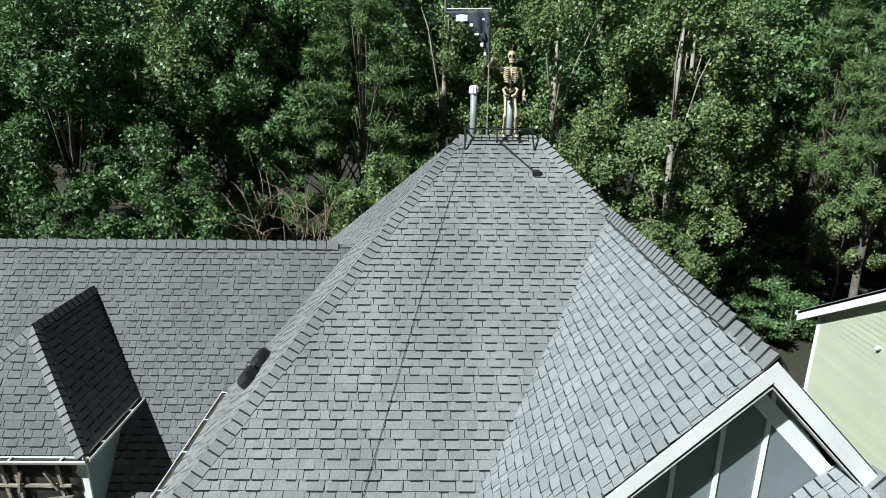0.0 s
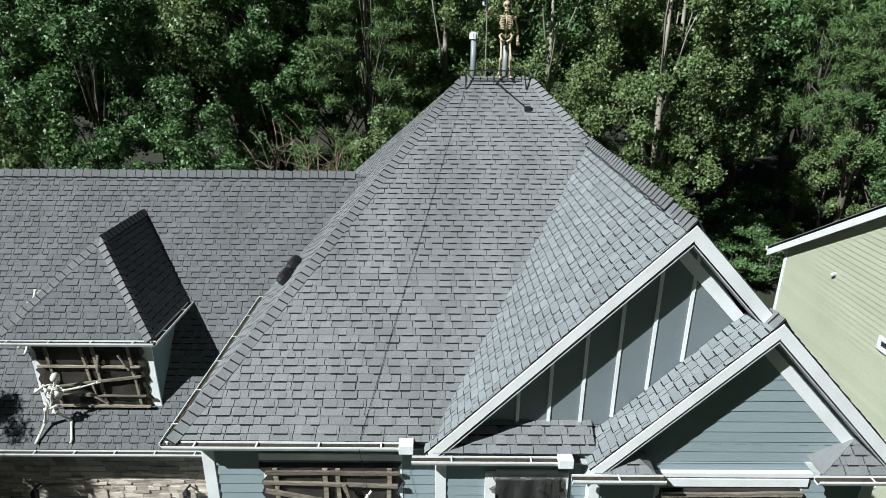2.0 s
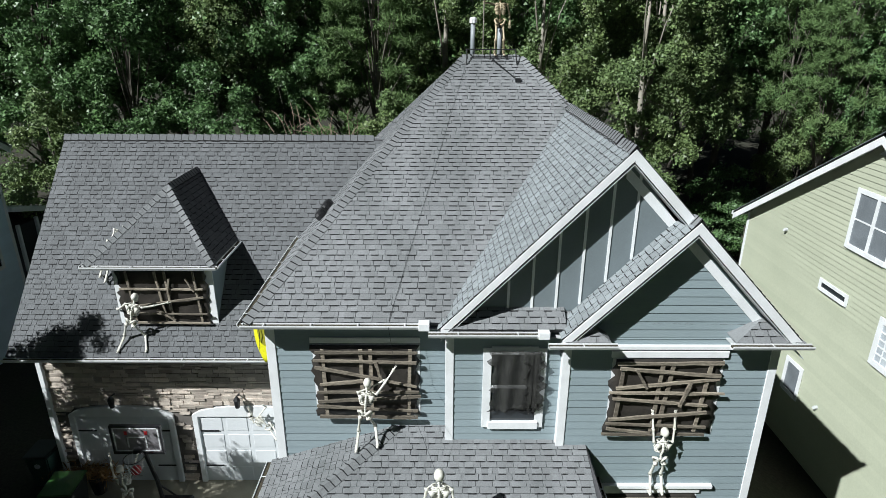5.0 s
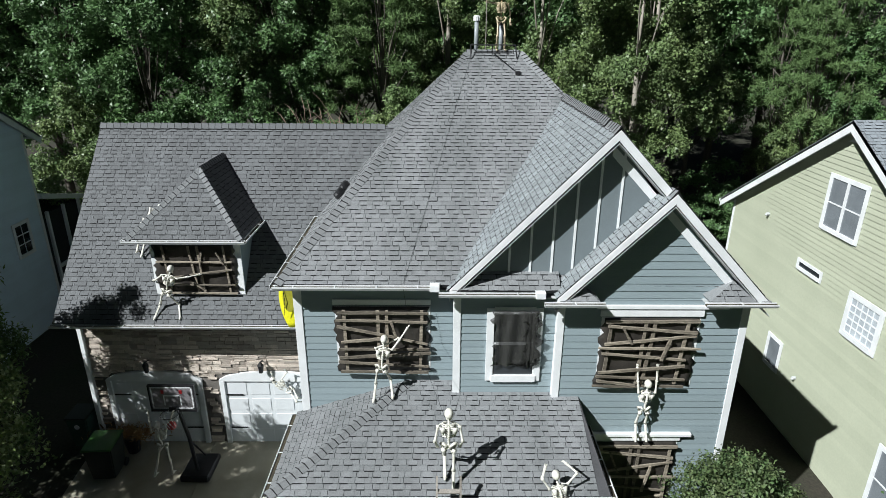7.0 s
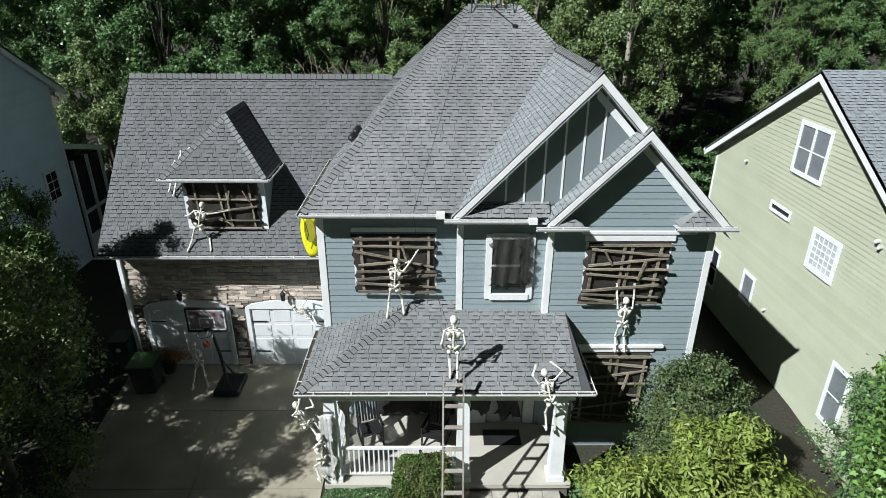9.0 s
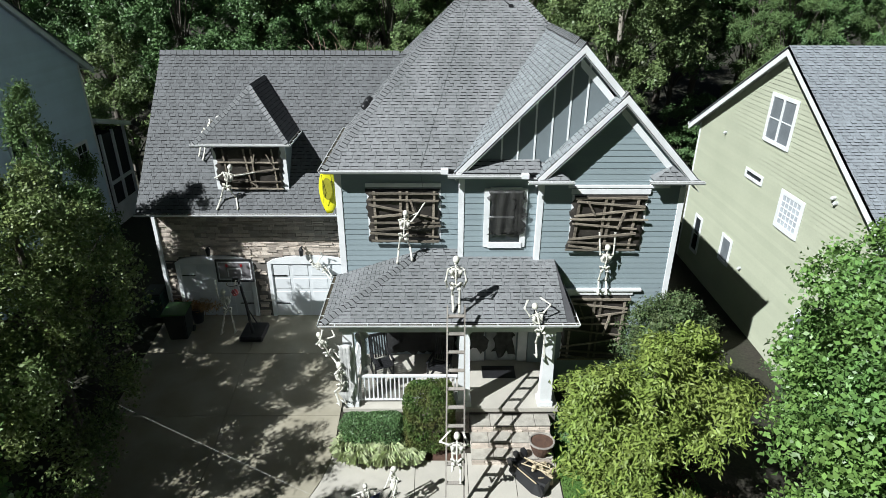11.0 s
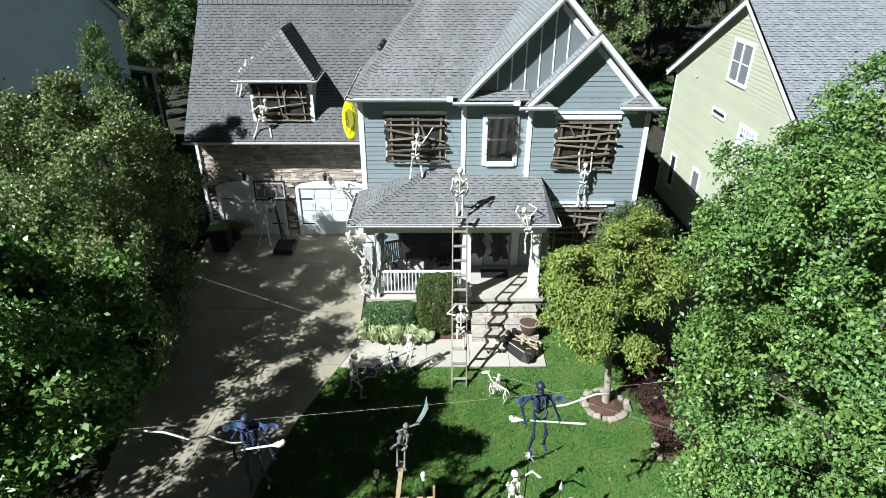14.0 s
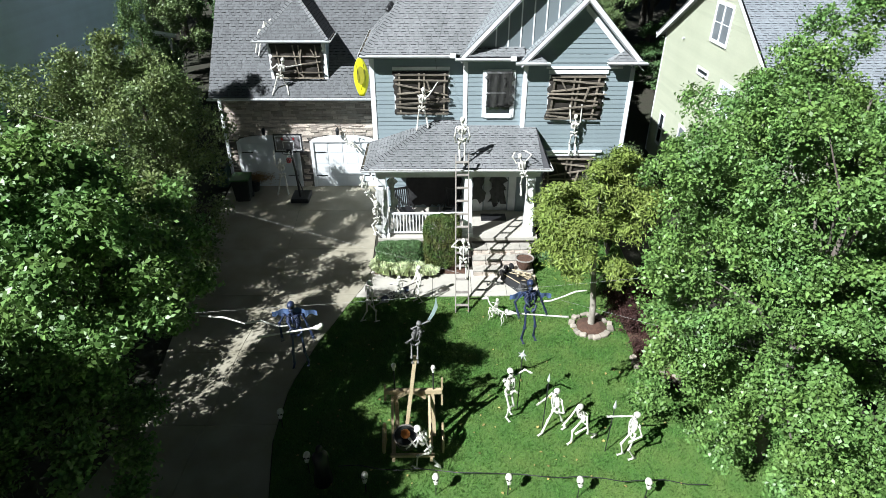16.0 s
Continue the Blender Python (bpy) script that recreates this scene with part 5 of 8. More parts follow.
# returns at the foot of the small gable
for x0, x1, xm in ((1.34, 2.16, 1.62), (4.36, 5.60, 5.02)):
    a, b, c, d = Vector((x0, -0.52, 6.52)), Vector((x1, -0.52, 6.52)), Vector((x1, YR, 6.52)), Vector((x0, YR, 6.52))
    m = Vector((xm, YR, 6.88))
    s = Slope(a, (1, 0, 0), m - Vector((xm, -0.52, 6.52)))
    ret = cover(s, [a, b, m], "return_roof", house, seed=int(x0 * 10))
    part("return_roof", prism(bmesh.new(), [b, c, m], (-0.02, 0, -0.02)), "shingle", house)
    part("return_roof", prism(bmesh.new(), [d, a, m], (0.02, 0, -0.02)), "shingle", house)
    gutter((x0 - (0.3 if x0 < 3 else 0.1), -0.52, 6.53), (x1 + 0.1, -0.52, 6.53))
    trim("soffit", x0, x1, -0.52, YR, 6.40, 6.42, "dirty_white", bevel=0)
trim("belt_board", 2.2, 4.95, YR - 0.09, YR - 0.02, 6.20, 6.28)
trim("belt_board", 2.3, 4.62, YR - 0.12, YR - 0.02, 3.02, 3.10)
trim("leader_head", -1.26, -1.06, -0.26, -0.08, 6.60, 6.74)
trim("leader_head", 0.88, 1.08, -0.44, -0.27, 6.53, 6.67)
# window in the bay
win = new("window")
win.parent, win["label"] = house, "white framed sash window draped with torn black cloth"
win.matrix_parent_inverse = house.matrix_basis.inverted()


def wbar(name, x0, x1, z0, z1, y0, y1, mat="white", label=""):
    bm = bmesh.new()
    box(bm, x0, x1, y0, y1, z0, z1, 0.004)
    o = part(name, bm, mat, win, label)
    o.matrix_parent_inverse = Matrix()
    return o


win.matrix_parent_inverse = Matrix.Translation((0, -3, 0))
wbar("frame", -0.06, 0.10, 4.38, 6.13, -0.06, -0.015), wbar("frame", 0.97, 1.13, 4.38, 6.13, -0.06, -0.015)
wbar("frame", 0.10, 0.97, 6.0, 6.16, -0.06, -0.015), wbar("sill", 0.06, 1.03, 4.36, 4.52, -0.09, -0.015)
wbar("sash", 0.10, 0.97, 5.26, 5.32, -0.045, -0.02), wbar("pane", 0.10, 0.97, 4.52, 6.0, -0.026, -0.02, "pane_dark")


def cloth(name, x0, x1, z0, z1, y, mat, seed, label, category, nx=14, nz=18, ragged=0.12, wave=0.02):
    """A thin hanging sheet with folds and torn edges."""
    rng = random.Random(seed)
    bm = bmesh.new()
    grid = []
    for j in range(nz + 1):
        row = []
        for i in range(nx + 1):
            u, v = i / nx, j / nz
            x, z = x0 + (x1 - x0) * u, z1 + (z0 - z1) * v
            if i in (0, nx):
                x += rng.uniform(-ragged, ragged) * 0.35
            if j == nz:
                z += rng.uniform(-0.3, 1.0) * ragged
            row.append(bm.verts.new((x, y + wave * math.sin(u * 19 + seed + v * 2) + wave * 0.8 * noise.noise((u * 5, v * 5, seed)), z)))
        grid.append(row)
    for j in range(nz):
        for i in range(nx):
            bm.faces.new((grid[j][i], grid[j][i + 1], grid[j + 1][i + 1], grid[j + 1][i]))
    me = bpy.data.meshes.new(name)
    bm.to_mesh(me), bm.free()
    ob = finish(name, me, mat, smooth=True)
    m = ob.modifiers.new("thickness", "SOLIDIFY")
    m.thickness = 0.006
    return tagged(ob, label, category)


M["gauze"] = material("torn_black_cloth", (0.02, 0.02, 0.019), 0.8, spots=(0.06, 0.06, 0.055), scale=6, amount=0.6, bump=0.6, bump_scale=20)


def sheer(name, base, through_share):
    """A thin, loosely woven cloth that lets a share of the light straight through."""
    m = material(name, base, 0.8, spots=[c * 3 for c in base], scale=5, amount=0.6, bump=0.5, bump_scale=25, stretch=(2.5, 1, 0.6))
    n, l = m.node_tree.nodes, m.node_tree.links
    clear, mixed = n.new("ShaderNodeBsdfTransparent"), n.new("ShaderNodeMixShader")
    mixed.inputs[0].default_value = through_share
    l.new(n["Principled BSDF"].outputs[0], mixed.inputs[1]), l.new(clear.outputs[0], mixed.inputs[2])
    l.new(mixed.outputs[0], n["Material Output"].inputs["Surface"])
    return m


M["sheer"] = sheer("sheer_black_gauze", (0.025, 0.025, 0.023), 0.5)
cloth("window_cloth", 0.09, 1.03, 4.72, 6.10, -0.10, "sheer", 3, "torn sheer black gauze hanging over a white window", "cloth", 16, 20, 0.26, 0.022)
cloth("window_cloth", 0.74, 1.06, 4.78, 6.09, -0.125, "sheer", 4, "torn sheer black gauze hanging over a white window", "cloth", 7, 14, 0.3, 0.03)


# boards across a window: ends as shares of its width and height, (u, v) to (u, v)
BOARDS_A = ((0.02, 0.93, 0.99, 0.92), (0.0, 0.82, 0.98, 0.80), (0.01, 0.73, 0.62, 0.57), (0.66, 0.55, 0.98, 0.46), (0.05, 0.49, 0.47, 0.54), (0.02, 0.385, 1.0, 0.375), (0.02, 0.25, 1.02, 0.33), (0.01, 0.19, 0.99, 0.10), (0.03, 0.04, 0.99, 0.03), (0.59, 0.82, 0.65, 0.54))
POSTS_A = (0.09, 0.10, 0.45, 0.45, 0.545, 0.54, 0.92, 0.90)
BOARDS_B = ((0.02, 0.97, 0.99, 0.97), (0.05, 0.91, 0.97, 0.815), (0.03, 0.645, 0.97, 0.77), (-0.03, 0.595, 1.03, 0.585), (0.01, 0.515, 0.90, 0.41), (-0.01, 0.23, 0.89, 0.34), (-0.03, 0.175, 0.92, 0.11), (-0.06, 0.03, 0.91, 0.02), (-0.02, 0.11, 0.39, 0.04), (0.19, 0.91, 0.31, 0.66), (0.70, 0.74, 0.63, 0.42))
POSTS_B = (0.09, 0.05, 0.44, 0.41, 0.54, 0.47, 0.88, 0.82)
BOARDS_C = ((0.02, 0.66, 0.95, 0.65), (0.07, 0.34, 0.95, 0.51), (0.09, 0.225, 0.97, 0.215), (0.10, 0.055, 0.99, 0.05), (0.60, 0.86, 0.56, 0.58), (0.78, 0.85, 0.86, 0.62), (0.41, 0.30, 0.60, 0.10))
POSTS_C = (0.11, 0.15, 0.43, 0.50, 0.54, 0.57, 0.86, 0.90)


def boarded(x0, x1, z0, z1, y, seed, label, boards, posts, thin=1.0):
    """Dark sheeting over a window, with rough planks nailed across it."""
    rng = random.Random(seed)
    t = thing("boarded_window", label, "boarded window", ((x0 + x1) / 2, y, z0))
    n, m = 18, 14
    verts, faces = [], []
    for j in range(m + 1):
        for i in range(n + 1):
            x, z = x0 + (x1 - x0) * i / n, z0 + (z1 - z0) * j / m
            rim = i in (0, n) or j in (0, m)
            x += (rng.uniform(-0.09, 0.05) if i == 0 else rng.uniform(-0.07, 0.05) if i == n else 0)
            z += (rng.uniform(-0.05, 0.03) if j == 0 else 0)
            out = 0.045 if rim else 0.05 + 0.035 * noise.noise((x * 3.1, z * 3.1, seed)) + 0.018 * noise.noise((x * 9, z * 9, seed))
            verts.append((x, y - out, z))
    k = lambda i, j: j * (n + 1) + i
    faces = [(k(i, j), k(i + 1, j), k(i + 1, j + 1), k(i, j + 1)) for j in range(m) for i in range(n)]
    cloth_ob = raw("sheeting", verts, faces, "tarp", t, "crumpled black plastic sheeting", smooth=True)
    cloth_ob.modifiers.new("thickness", "SOLIDIFY").thickness = 0.004
    bm = bmesh.new()
    box(bm, x0 - 0.02, x1 + 0.02, y - 0.022, y - 0.005, z0 - 0.02, z1)
    part("window_frame", bm, "white", t, "white window frame")
    at = lambda u, v, d: Vector((x0 + (x1 - x0) * u, y - d, z0 + (z1 - z0) * v))

    def plank(a, b, w, d):
        dirv = (b - a).normalized()
        up = Vector((-dirv.z, 0, dirv.x))
        q = 7
        bm = bmesh.new()
        lo, hi = [], []
        for k in range(q + 1):
            p = a + (b - a) * k / q
            lo.append(p - up * (w / 2 + rng.uniform(-0.009, 0.006)))
            hi.append(p + up * (w / 2 + rng.uniform(-0.009, 0.006)))
        prism(bm, lo + hi[::-1], (0, d, 0))
        bmesh.ops.rotate(bm, cent=a, matrix=Matrix.Rotation(rng.uniform(-0.02, 0.02), 3, "Z"), verts=bm.verts[:])
        part("plank", bm, "old_wood", t)
    for k in range(0, len(posts), 2):
        plank(at(posts[k + 1], 0.04, 0.115), at(posts[k], 0.96, 0.115), 0.07 * thin, 0.034)
    for k, (a, b, c, d) in enumerate(boards):
        plank(at(a, b, 0.15 + 0.005 * k), at(c, d, 0.15 + 0.005 * k), rng.uniform(0.046, 0.062) * thin, 0.042)
    return t


boarded(-3.30, -1.28, 4.42, 6.02, YL, 81, "upstairs window boarded over with rough brown planks on black sheeting", BOARDS_A, POSTS_A)
boarded(2.36, 4.40, 4.35, 5.98, YR, 82, "window boarded with crooked grey-brown planks, one figure hanging from it", BOARDS_B, POSTS_B)
boarded(2.45, 4.35, 0.6, 2.84, YR, 83, "tall ground-floor window boarded over with rough planks", BOARDS_B, POSTS_A)
boarded(DW0 + 0.10, DW1 - 0.12, 4.98, 6.42, DWY, 84, "dormer window boarded over with a few rough planks", BOARDS_C, POSTS_C, 0.72)
trim("window_head", -3.36, -1.25, YL - 0.05, YL - 0.02, 6.06, 6.18)
trim("window_head", 2.30, 4.46, YR - 0.07, YR - 0.02, 6.02, 6.16)
trim("window_head", 2.40, 4.40, YR - 0.07, YR - 0.02, 2.88, 3.02)

# ---- porch ----
FZ = 0.45
porch = thing("porch", "white front porch with square columns, railing, stone base and steps", "porch", (-1, -1, -0.5))
part("porch_floor", box(bmesh.new(), -3.98, 2.02, -2.30, YL - 0.01, FZ - 0.12, FZ), "walk", porch, "pale concrete porch floor")
base_w = part("porch_base", box(bmesh.new(), -3.92, 1.98, -2.22, -1.9, -0.9, FZ - 0.12), "mortar", porch, "stone-faced porch base")
stones(base_w, (-3.92, -0.45, -0.75, FZ - 0.12, lambda x, z: True), -2.22, 72, 120)
step_rng = random.Random(17)
for k, (z, y) in enumerate(((0.20, -2.68), (-0.05, -3.04), (-0.30, -3.40))):
    st = part("step", box(bmesh.new(), -0.44, 1.77, y + 0.01, -2.24, z - 0.07, z - 0.012, 0.01), "mortar", porch, "pale stone step tread")
    cuts = [-0.45] + sorted(-0.45 + 2.23 * (q + step_rng.uniform(-0.25, 0.25)) / 4 for q in (1, 2, 3)) + [1.78]
    for a, b in zip(cuts, cuts[1:]):
        part("tread_stone", box(bmesh.new(), a + 0.006, b - 0.006, y + step_rng.uniform(-0.015, 0.01), -2.24, z - 0.062, z + step_rng.uniform(-0.004, 0.004), 0.012), "tread", st)
    rb = part("riser", box(bmesh.new(), -0.43, 1.76, y + 0.04, -2.24, z - 0.28, z - 0.07), "mortar", porch)
    stones(rb, (-0.43, 1.76, z - 0.27, z - 0.08, lambda x, z: True), y + 0.04, 73 + k, 60)


def column(x, y):
    bm = bmesh.new()
    lo, hi = 0.17, 0.125
    r = [[bm.verts.new((x + sx * w, y + sy * w, z)) for sx, sy in ((-1, -1), (1, -1), (1, 1), (-1, 1))] for w, z in ((lo, FZ), (hi, PE - 0.14))]
    for i in range(4):
        bm.faces.new((r[0][i], r[0][(i + 1) % 4], r[1][(i + 1) % 4], r[1][i]))
    bm.faces.new(r[0][::-1]), bm.faces.new(r[1])
    c = part("column", bm, "white", porch)
    part("column_base", box(bmesh.new(), x - 0.21, x + 0.21, y - 0.21, y + 0.21, FZ + 0.001, FZ + 0.16, 0.01), "white", c)
    part("column_cap", box(bmesh.new(), x - 0.17, x + 0.17, y - 0.17, y + 0.17, PE - 0.24, PE - 0.14, 0.01), "white", c)


for x in (-3.74, -0.62, 1.66):
    column(x, -2.03)
part("beam", box(bmesh.new(), -3.95, 1.95, -2.16, -1.9, PE - 0.40, PE - 0.14), "white", porch)
part("beam", box(bmesh.new(), -3.88, -3.62, -1.9, YL - 0.03, PE - 0.40, PE - 0.14), "white", porch)


def railing(a, b):
    a, b = Vector(a), Vector(b)
    r = part("railing", beam(bmesh.new(), a + Vector((0, 0, 0.92)), b + Vector((0, 0, 0.92)), 0.07, 0.06), "white", porch, "white wooden railing")
    part("bottom_rail", beam(bmesh.new(), a + Vector((0, 0, 0.12)), b + Vector((0, 0, 0.12)), 0.05, 0.05), "white", r)
    n = int((b - a).length / 0.115)
    for k in range(n):
        p = a + (b - a) * (k + 0.5) / n
        part("baluster", box(bmesh.new(), p.x - 0.018, p.x + 0.018, p.y - 0.018, p.y + 0.018, p.z + 0.145, p.z + 0.89), "white", r)


railing((-3.56, -2.03, FZ), (-0.80, -2.03, FZ))
railing((-3.74, -1.85, FZ), (-3.74, YL - 0.05, FZ))
# dark windows and the doorway behind the porch
bay_win = part("porch_window", box(bmesh.new(), -2.7, -0.9, YL - 0.03, YL - 0.022, 1.0, 2.6), "pane_dark", house, "dark window behind the porch")
for x0, x1, z0, z1 in ((-2.82, -2.7, 0.9, 2.7), (-0.9, -0.78, 0.9, 2.7), (-2.7, -0.9, 2.6, 2.7), (-2.7, -0.9, 0.9, 1.0), (-1.84, -1.76, 1.0, 2.6)):
    trim("window_trim", x0, x1, YL - 0.045, YL - 0.02, z0, z1)
cloth("black_drape", -2.95, -0.78, 0.55, 2.9, YL - 0.14, "drape", 8, "black drape hung across the porch wall", "cloth", 24, 12)
doorway = part("front_door", box(bmesh.new(), 0.15, 1.07, YB - 0.05, YB - 0.021, FZ + 0.02, FZ + 2.05), "dirty_white", house, "white front door hung with black cloths")
part("door_knob", ball(bmesh.new(), (1.0, YB - 0.09, FZ + 0.95), 0.03), "black", doorway)
for x0, x1, z0, z1 in ((-0.55, 0.10, FZ, 2.75), (1.12, 1.41, FZ, 2.75), (0.10, 1.12, FZ + 2.08, 2.75)):
    trim("door_surround", x0, x1, YB - 0.07, YB - 0.02, z0, z1)
cloth("black_cloth", -0.35, 0.12, 0.95, 2.70, -0.30, "gauze", 9, "tattered black cloth hanging in the doorway", "cloth", 6, 12, 0.3)
cloth("black_cloth", 0.35, 0.95, 0.85, 2.70, -0.34, "gauze", 10, "tattered black cloth hanging in the doorway", "cloth", 8, 12, 0.3)
mat_ob = part("door_mat", box(bmesh.new(), 0.0, 1.0, -0.95, -0.35, FZ + 0.001, FZ + 0.02, 0.004), "black")
tagged(mat_ob, "black door mat on the pale porch floor", "door mat")


def rocking_chair(at, turn):
    c = thing("rocking_chair", "dark wooden slatted rocking chair on the porch", "rocking chair", (0, 0, 0), "porch chairs")
    for x in (-0.27, 0.27):
        pts = [(x, y, 0.02 + 0.28 * (y * y) * 0.55) for y in (-0.55, -0.3, 0, 0.3, 0.55)]
        part("rocker", tube(bmesh.new(), pts, 0.022, 6), "black", c)
        part("leg", beam(bmesh.new(), (x, 0.24, 0.04), (x, 0.24, 0.66), 0.04, 0.04, (0, 1, 0)), "black", c)
        part("leg", beam(bmesh.new(), (x, -0.26, 0.04), (x, -0.30, 0.42), 0.04, 0.04, (0, 1, 0)), "black", c)
        part("armrest", beam(bmesh.new(), (x, -0.34, 0.64), (x, 0.32, 0.66), 0.07, 0.025), "black", c)
        part("back_post", beam(bmesh.new(), (x, -0.26, 0.40), (x, -0.48, 1.15), 0.04, 0.04, (0, 1, 0)), "black", c)
    for k in range(6):
        y = -0.24 + k * 0.095
        part("seat_slat", box(bmesh.new(), -0.27, 0.27, y, y + 0.075, 0.42 + k * 0.006, 0.44 + k * 0.006), "black", c)
    for k in range(6):
        x = -0.2 + k * 0.08
        part("back_slat", beam(bmesh.new(), (x, -0.29, 0.46), (x, -0.47, 1.12), 0.05, 0.015, (0, 1, 0)), "black", c)
    part("top_rail", beam(bmesh.new(), (-0.29, -0.48, 1.14), (0.29, -0.48, 1.14), 0.03, 0.09), "black", c)
    c.matrix_basis = Matrix.Translation(at) @ Matrix.Rotation(radians(turn), 4, "Z")
    return c


chair = rocking_chair((-3.0, -0.75, FZ), 200)
copy_thing(chair, Matrix.Translation((-1.3, -0.9, FZ)) @ Matrix.Rotation(radians(160), 4, "Z"))

# ---- on the roof ----
vent = thing("roof_vent", "black plastic roof vent on the shingles", "roof vent", (-3.6, 3.8, 7.5))
for y, x in ((3.40, -3.56), (3.88, -3.50)):
    z = EAVE + (x - XF0) * 1.036
    bm = bmesh.new()
    c = Vector((x, y, z + 0.02))
    outline = [(0.27 * math.cos(a) * (1.1 if math.cos(a) > 0 else 0.95), 0.14 * math.sin(a)) for a in (2 * math.pi * (k + 0.5) / 12 for k in range(12))]
    rings = [[bm.verts.new(c + left_s.u * a * s + left_s.v * b * s + left_s.n * h) for a, b in outline] for h, s in ((0, 1.0), (0.10, 1.0), (0.15, 0.88), (0.175, 0.6))]
    for low, high in zip(rings, rings[1:]):
        for k in range(12):
            bm.faces.new((low[k], low[(k + 1) % 12], high[(k + 1) % 12], high[k]))
    bm.faces.new(rings[-1])
    part("cowl", bm, "black", vent)
for x, h, lab in ((-0.02, 0.84, "grey plastic vent pipe with a white cap"), (0.69, 0.80, "grey plastic vent pipe with a black band")):
    p = thing("vent_pipe", lab, "vent pipe", (x, 6.92, RIDGE), "vent pipes")
    part("pipe", tube(bmesh.new(), [(x, 6.95, RIDGE - 0.25), (x, 6.95, RIDGE + h)], 0.062, 14), material("pipe_grey", (0.3, 0.33, 0.35), 0.4), p, smooth=True)
    if x < 0.3:
        for k in range(10):
            a = k * 0.6283
            part("rib", tube(bmesh.new(), [(x + 0.088 * math.cos(a), 6.95 + 0.088 * math.sin(a), RIDGE + h - 0.02), (x + 0.088 * math.cos(a), 6.95 + 0.088 * math.sin(a), RIDGE + h + 0.1)], 0.009, 4), "white", p)
        part("cap", tube(bmesh.new(), [(x, 6.95, RIDGE + h - 0.02), (x, 6.95, RIDGE + h + 0.1), (x, 6.95, RIDGE + h + 0.13)], [0.085, 0.085, 0.06], 14), "white", p)
    else:
        part("band", tube(bmesh.new(), [(x, 6.95, RIDGE + h - 0.1), (x, 6.95, RIDGE + h)], 0.075, 14), "black", p)
rack = thing("roof_rack", "black metal frame clamped over the roof ridge", "metal frame", (0.45, 6.7, RIDGE))
for a, b in (((-0.19, 6.62, 11.16), (1.08, 6.62, 11.16)), ((-0.19, 6.62, 11.16), (-0.19, 6.45, 10.78)), ((1.08, 6.62, 11.16), (1.12, 6.45, 10.78)),
             ((-0.19, 6.62, 11.16), (-0.19, 7.1, 11.14)), ((1.08, 6.62, 11.16), (1.08, 7.1, 11.14)), ((0.42, 6.6, 10.98), (1.08, 5.9, 10.45)),
             ((-0.19, 7.1, 11.14), (1.08, 7.1, 11.14)), ((-0.1, 6.55, 10.95), (1.0, 6.55, 10.95)), ((0.42, 6.62, 11.16), (0.42, 6.55, 10.9))):
    part("bar", tube(bmesh.new(), [a, b], 0.016, 6), "black", rack)
part("clamp", box(bmesh.new(), 1.02, 1.16, 5.82, 5.98, 10.40, 10.50, 0.01), "black", rack)
flag = thing("flag", "tattered black and white flag on a thin pole at the ridge", "flag", (0.25, 6.9, 11))
part("pole", tube(bmesh.new(), [(0.25, 6.9, 10.95), (0.25, 6.9, 12.4), (0.26, 6.9, 13.33)], 0.013, 6), "ladder", flag)
part("crossbar", tube(bmesh.new(), [(-0.55, 6.88, 13.30), (0.28, 6.9, 13.31)], 0.012, 6), "white", flag)
M["flag_cloth"] = material("black_flag_cloth", (0.03, 0.035, 0.05), 0.7, spots=(0.12, 0.13, 0.16), scale=3.2, amount=0.3, bump=0.4, bump_scale=9)
verts, faces = [], []
N = 16
for j in range(N + 1):
    v = j / N
    for i in range(13):
        u = i / 12
        wide = 0.78 * (1 - v) ** 0.85 + 0.07
        verts.append((0.24 - wide * (1 - u), 6.86 + 0.05 * math.sin(u * 16 + v * 2) * (0.4 + v), 13.29 - v * (0.30 + 0.68 * u ** 0.8) - (1 - u) * 0.04))
for j in range(N):
    for i in range(12):
        faces.append((j * 13 + i, j * 13 + i + 1, (j + 1) * 13 + i + 1, (j + 1) * 13 + i))
part_flag = raw("cloth", verts, faces, "flag_cloth", flag, smooth=True)
part_flag.modifiers.new("thickness", "SOLIDIFY").thickness = 0.004
for x, z, r, q in ((-0.28, 13.14, 0.13, 0.5), (-0.10, 13.02, 0.04, 0.8), (0.0, 12.86, 0.05, 0.4), (0.12, 13.12, 0.03, 0.6), (0.10, 12.68, 0.035, 1.1), (0.16, 12.52, 0.025, 1.4)):
    bm = bmesh.new()
    prism(bm, [(x + r * math.cos(k * 0.785) * (1.2 if k % 2 else 0.8), 6.79, z + r * q * math.sin(k * 0.785)) for k in range(8)], (0, 0.004, 0))
    part("emblem", bm, "white", flag)

# wall lamps by the garage doors
for x in (-9.25, -6.05):
    lamp = thing("wall_lamp", "black lantern lamp on the stone garage wall", "wall lamp", (x, 3.3, 2.7), "garage lamps")
    part("bracket", beam(bmesh.new(), (x, GY - 0.03, 2.82), (x, GY - 0.24, 2.86), 0.03, 0.03), "black", lamp)
    part("cage", tube(bmesh.new(), [(x, GY - 0.24, 2.55), (x, GY - 0.24, 2.78), (x, GY - 0.24, 2.88)], [0.06, 0.09, 0.02], 6), "black", lamp)

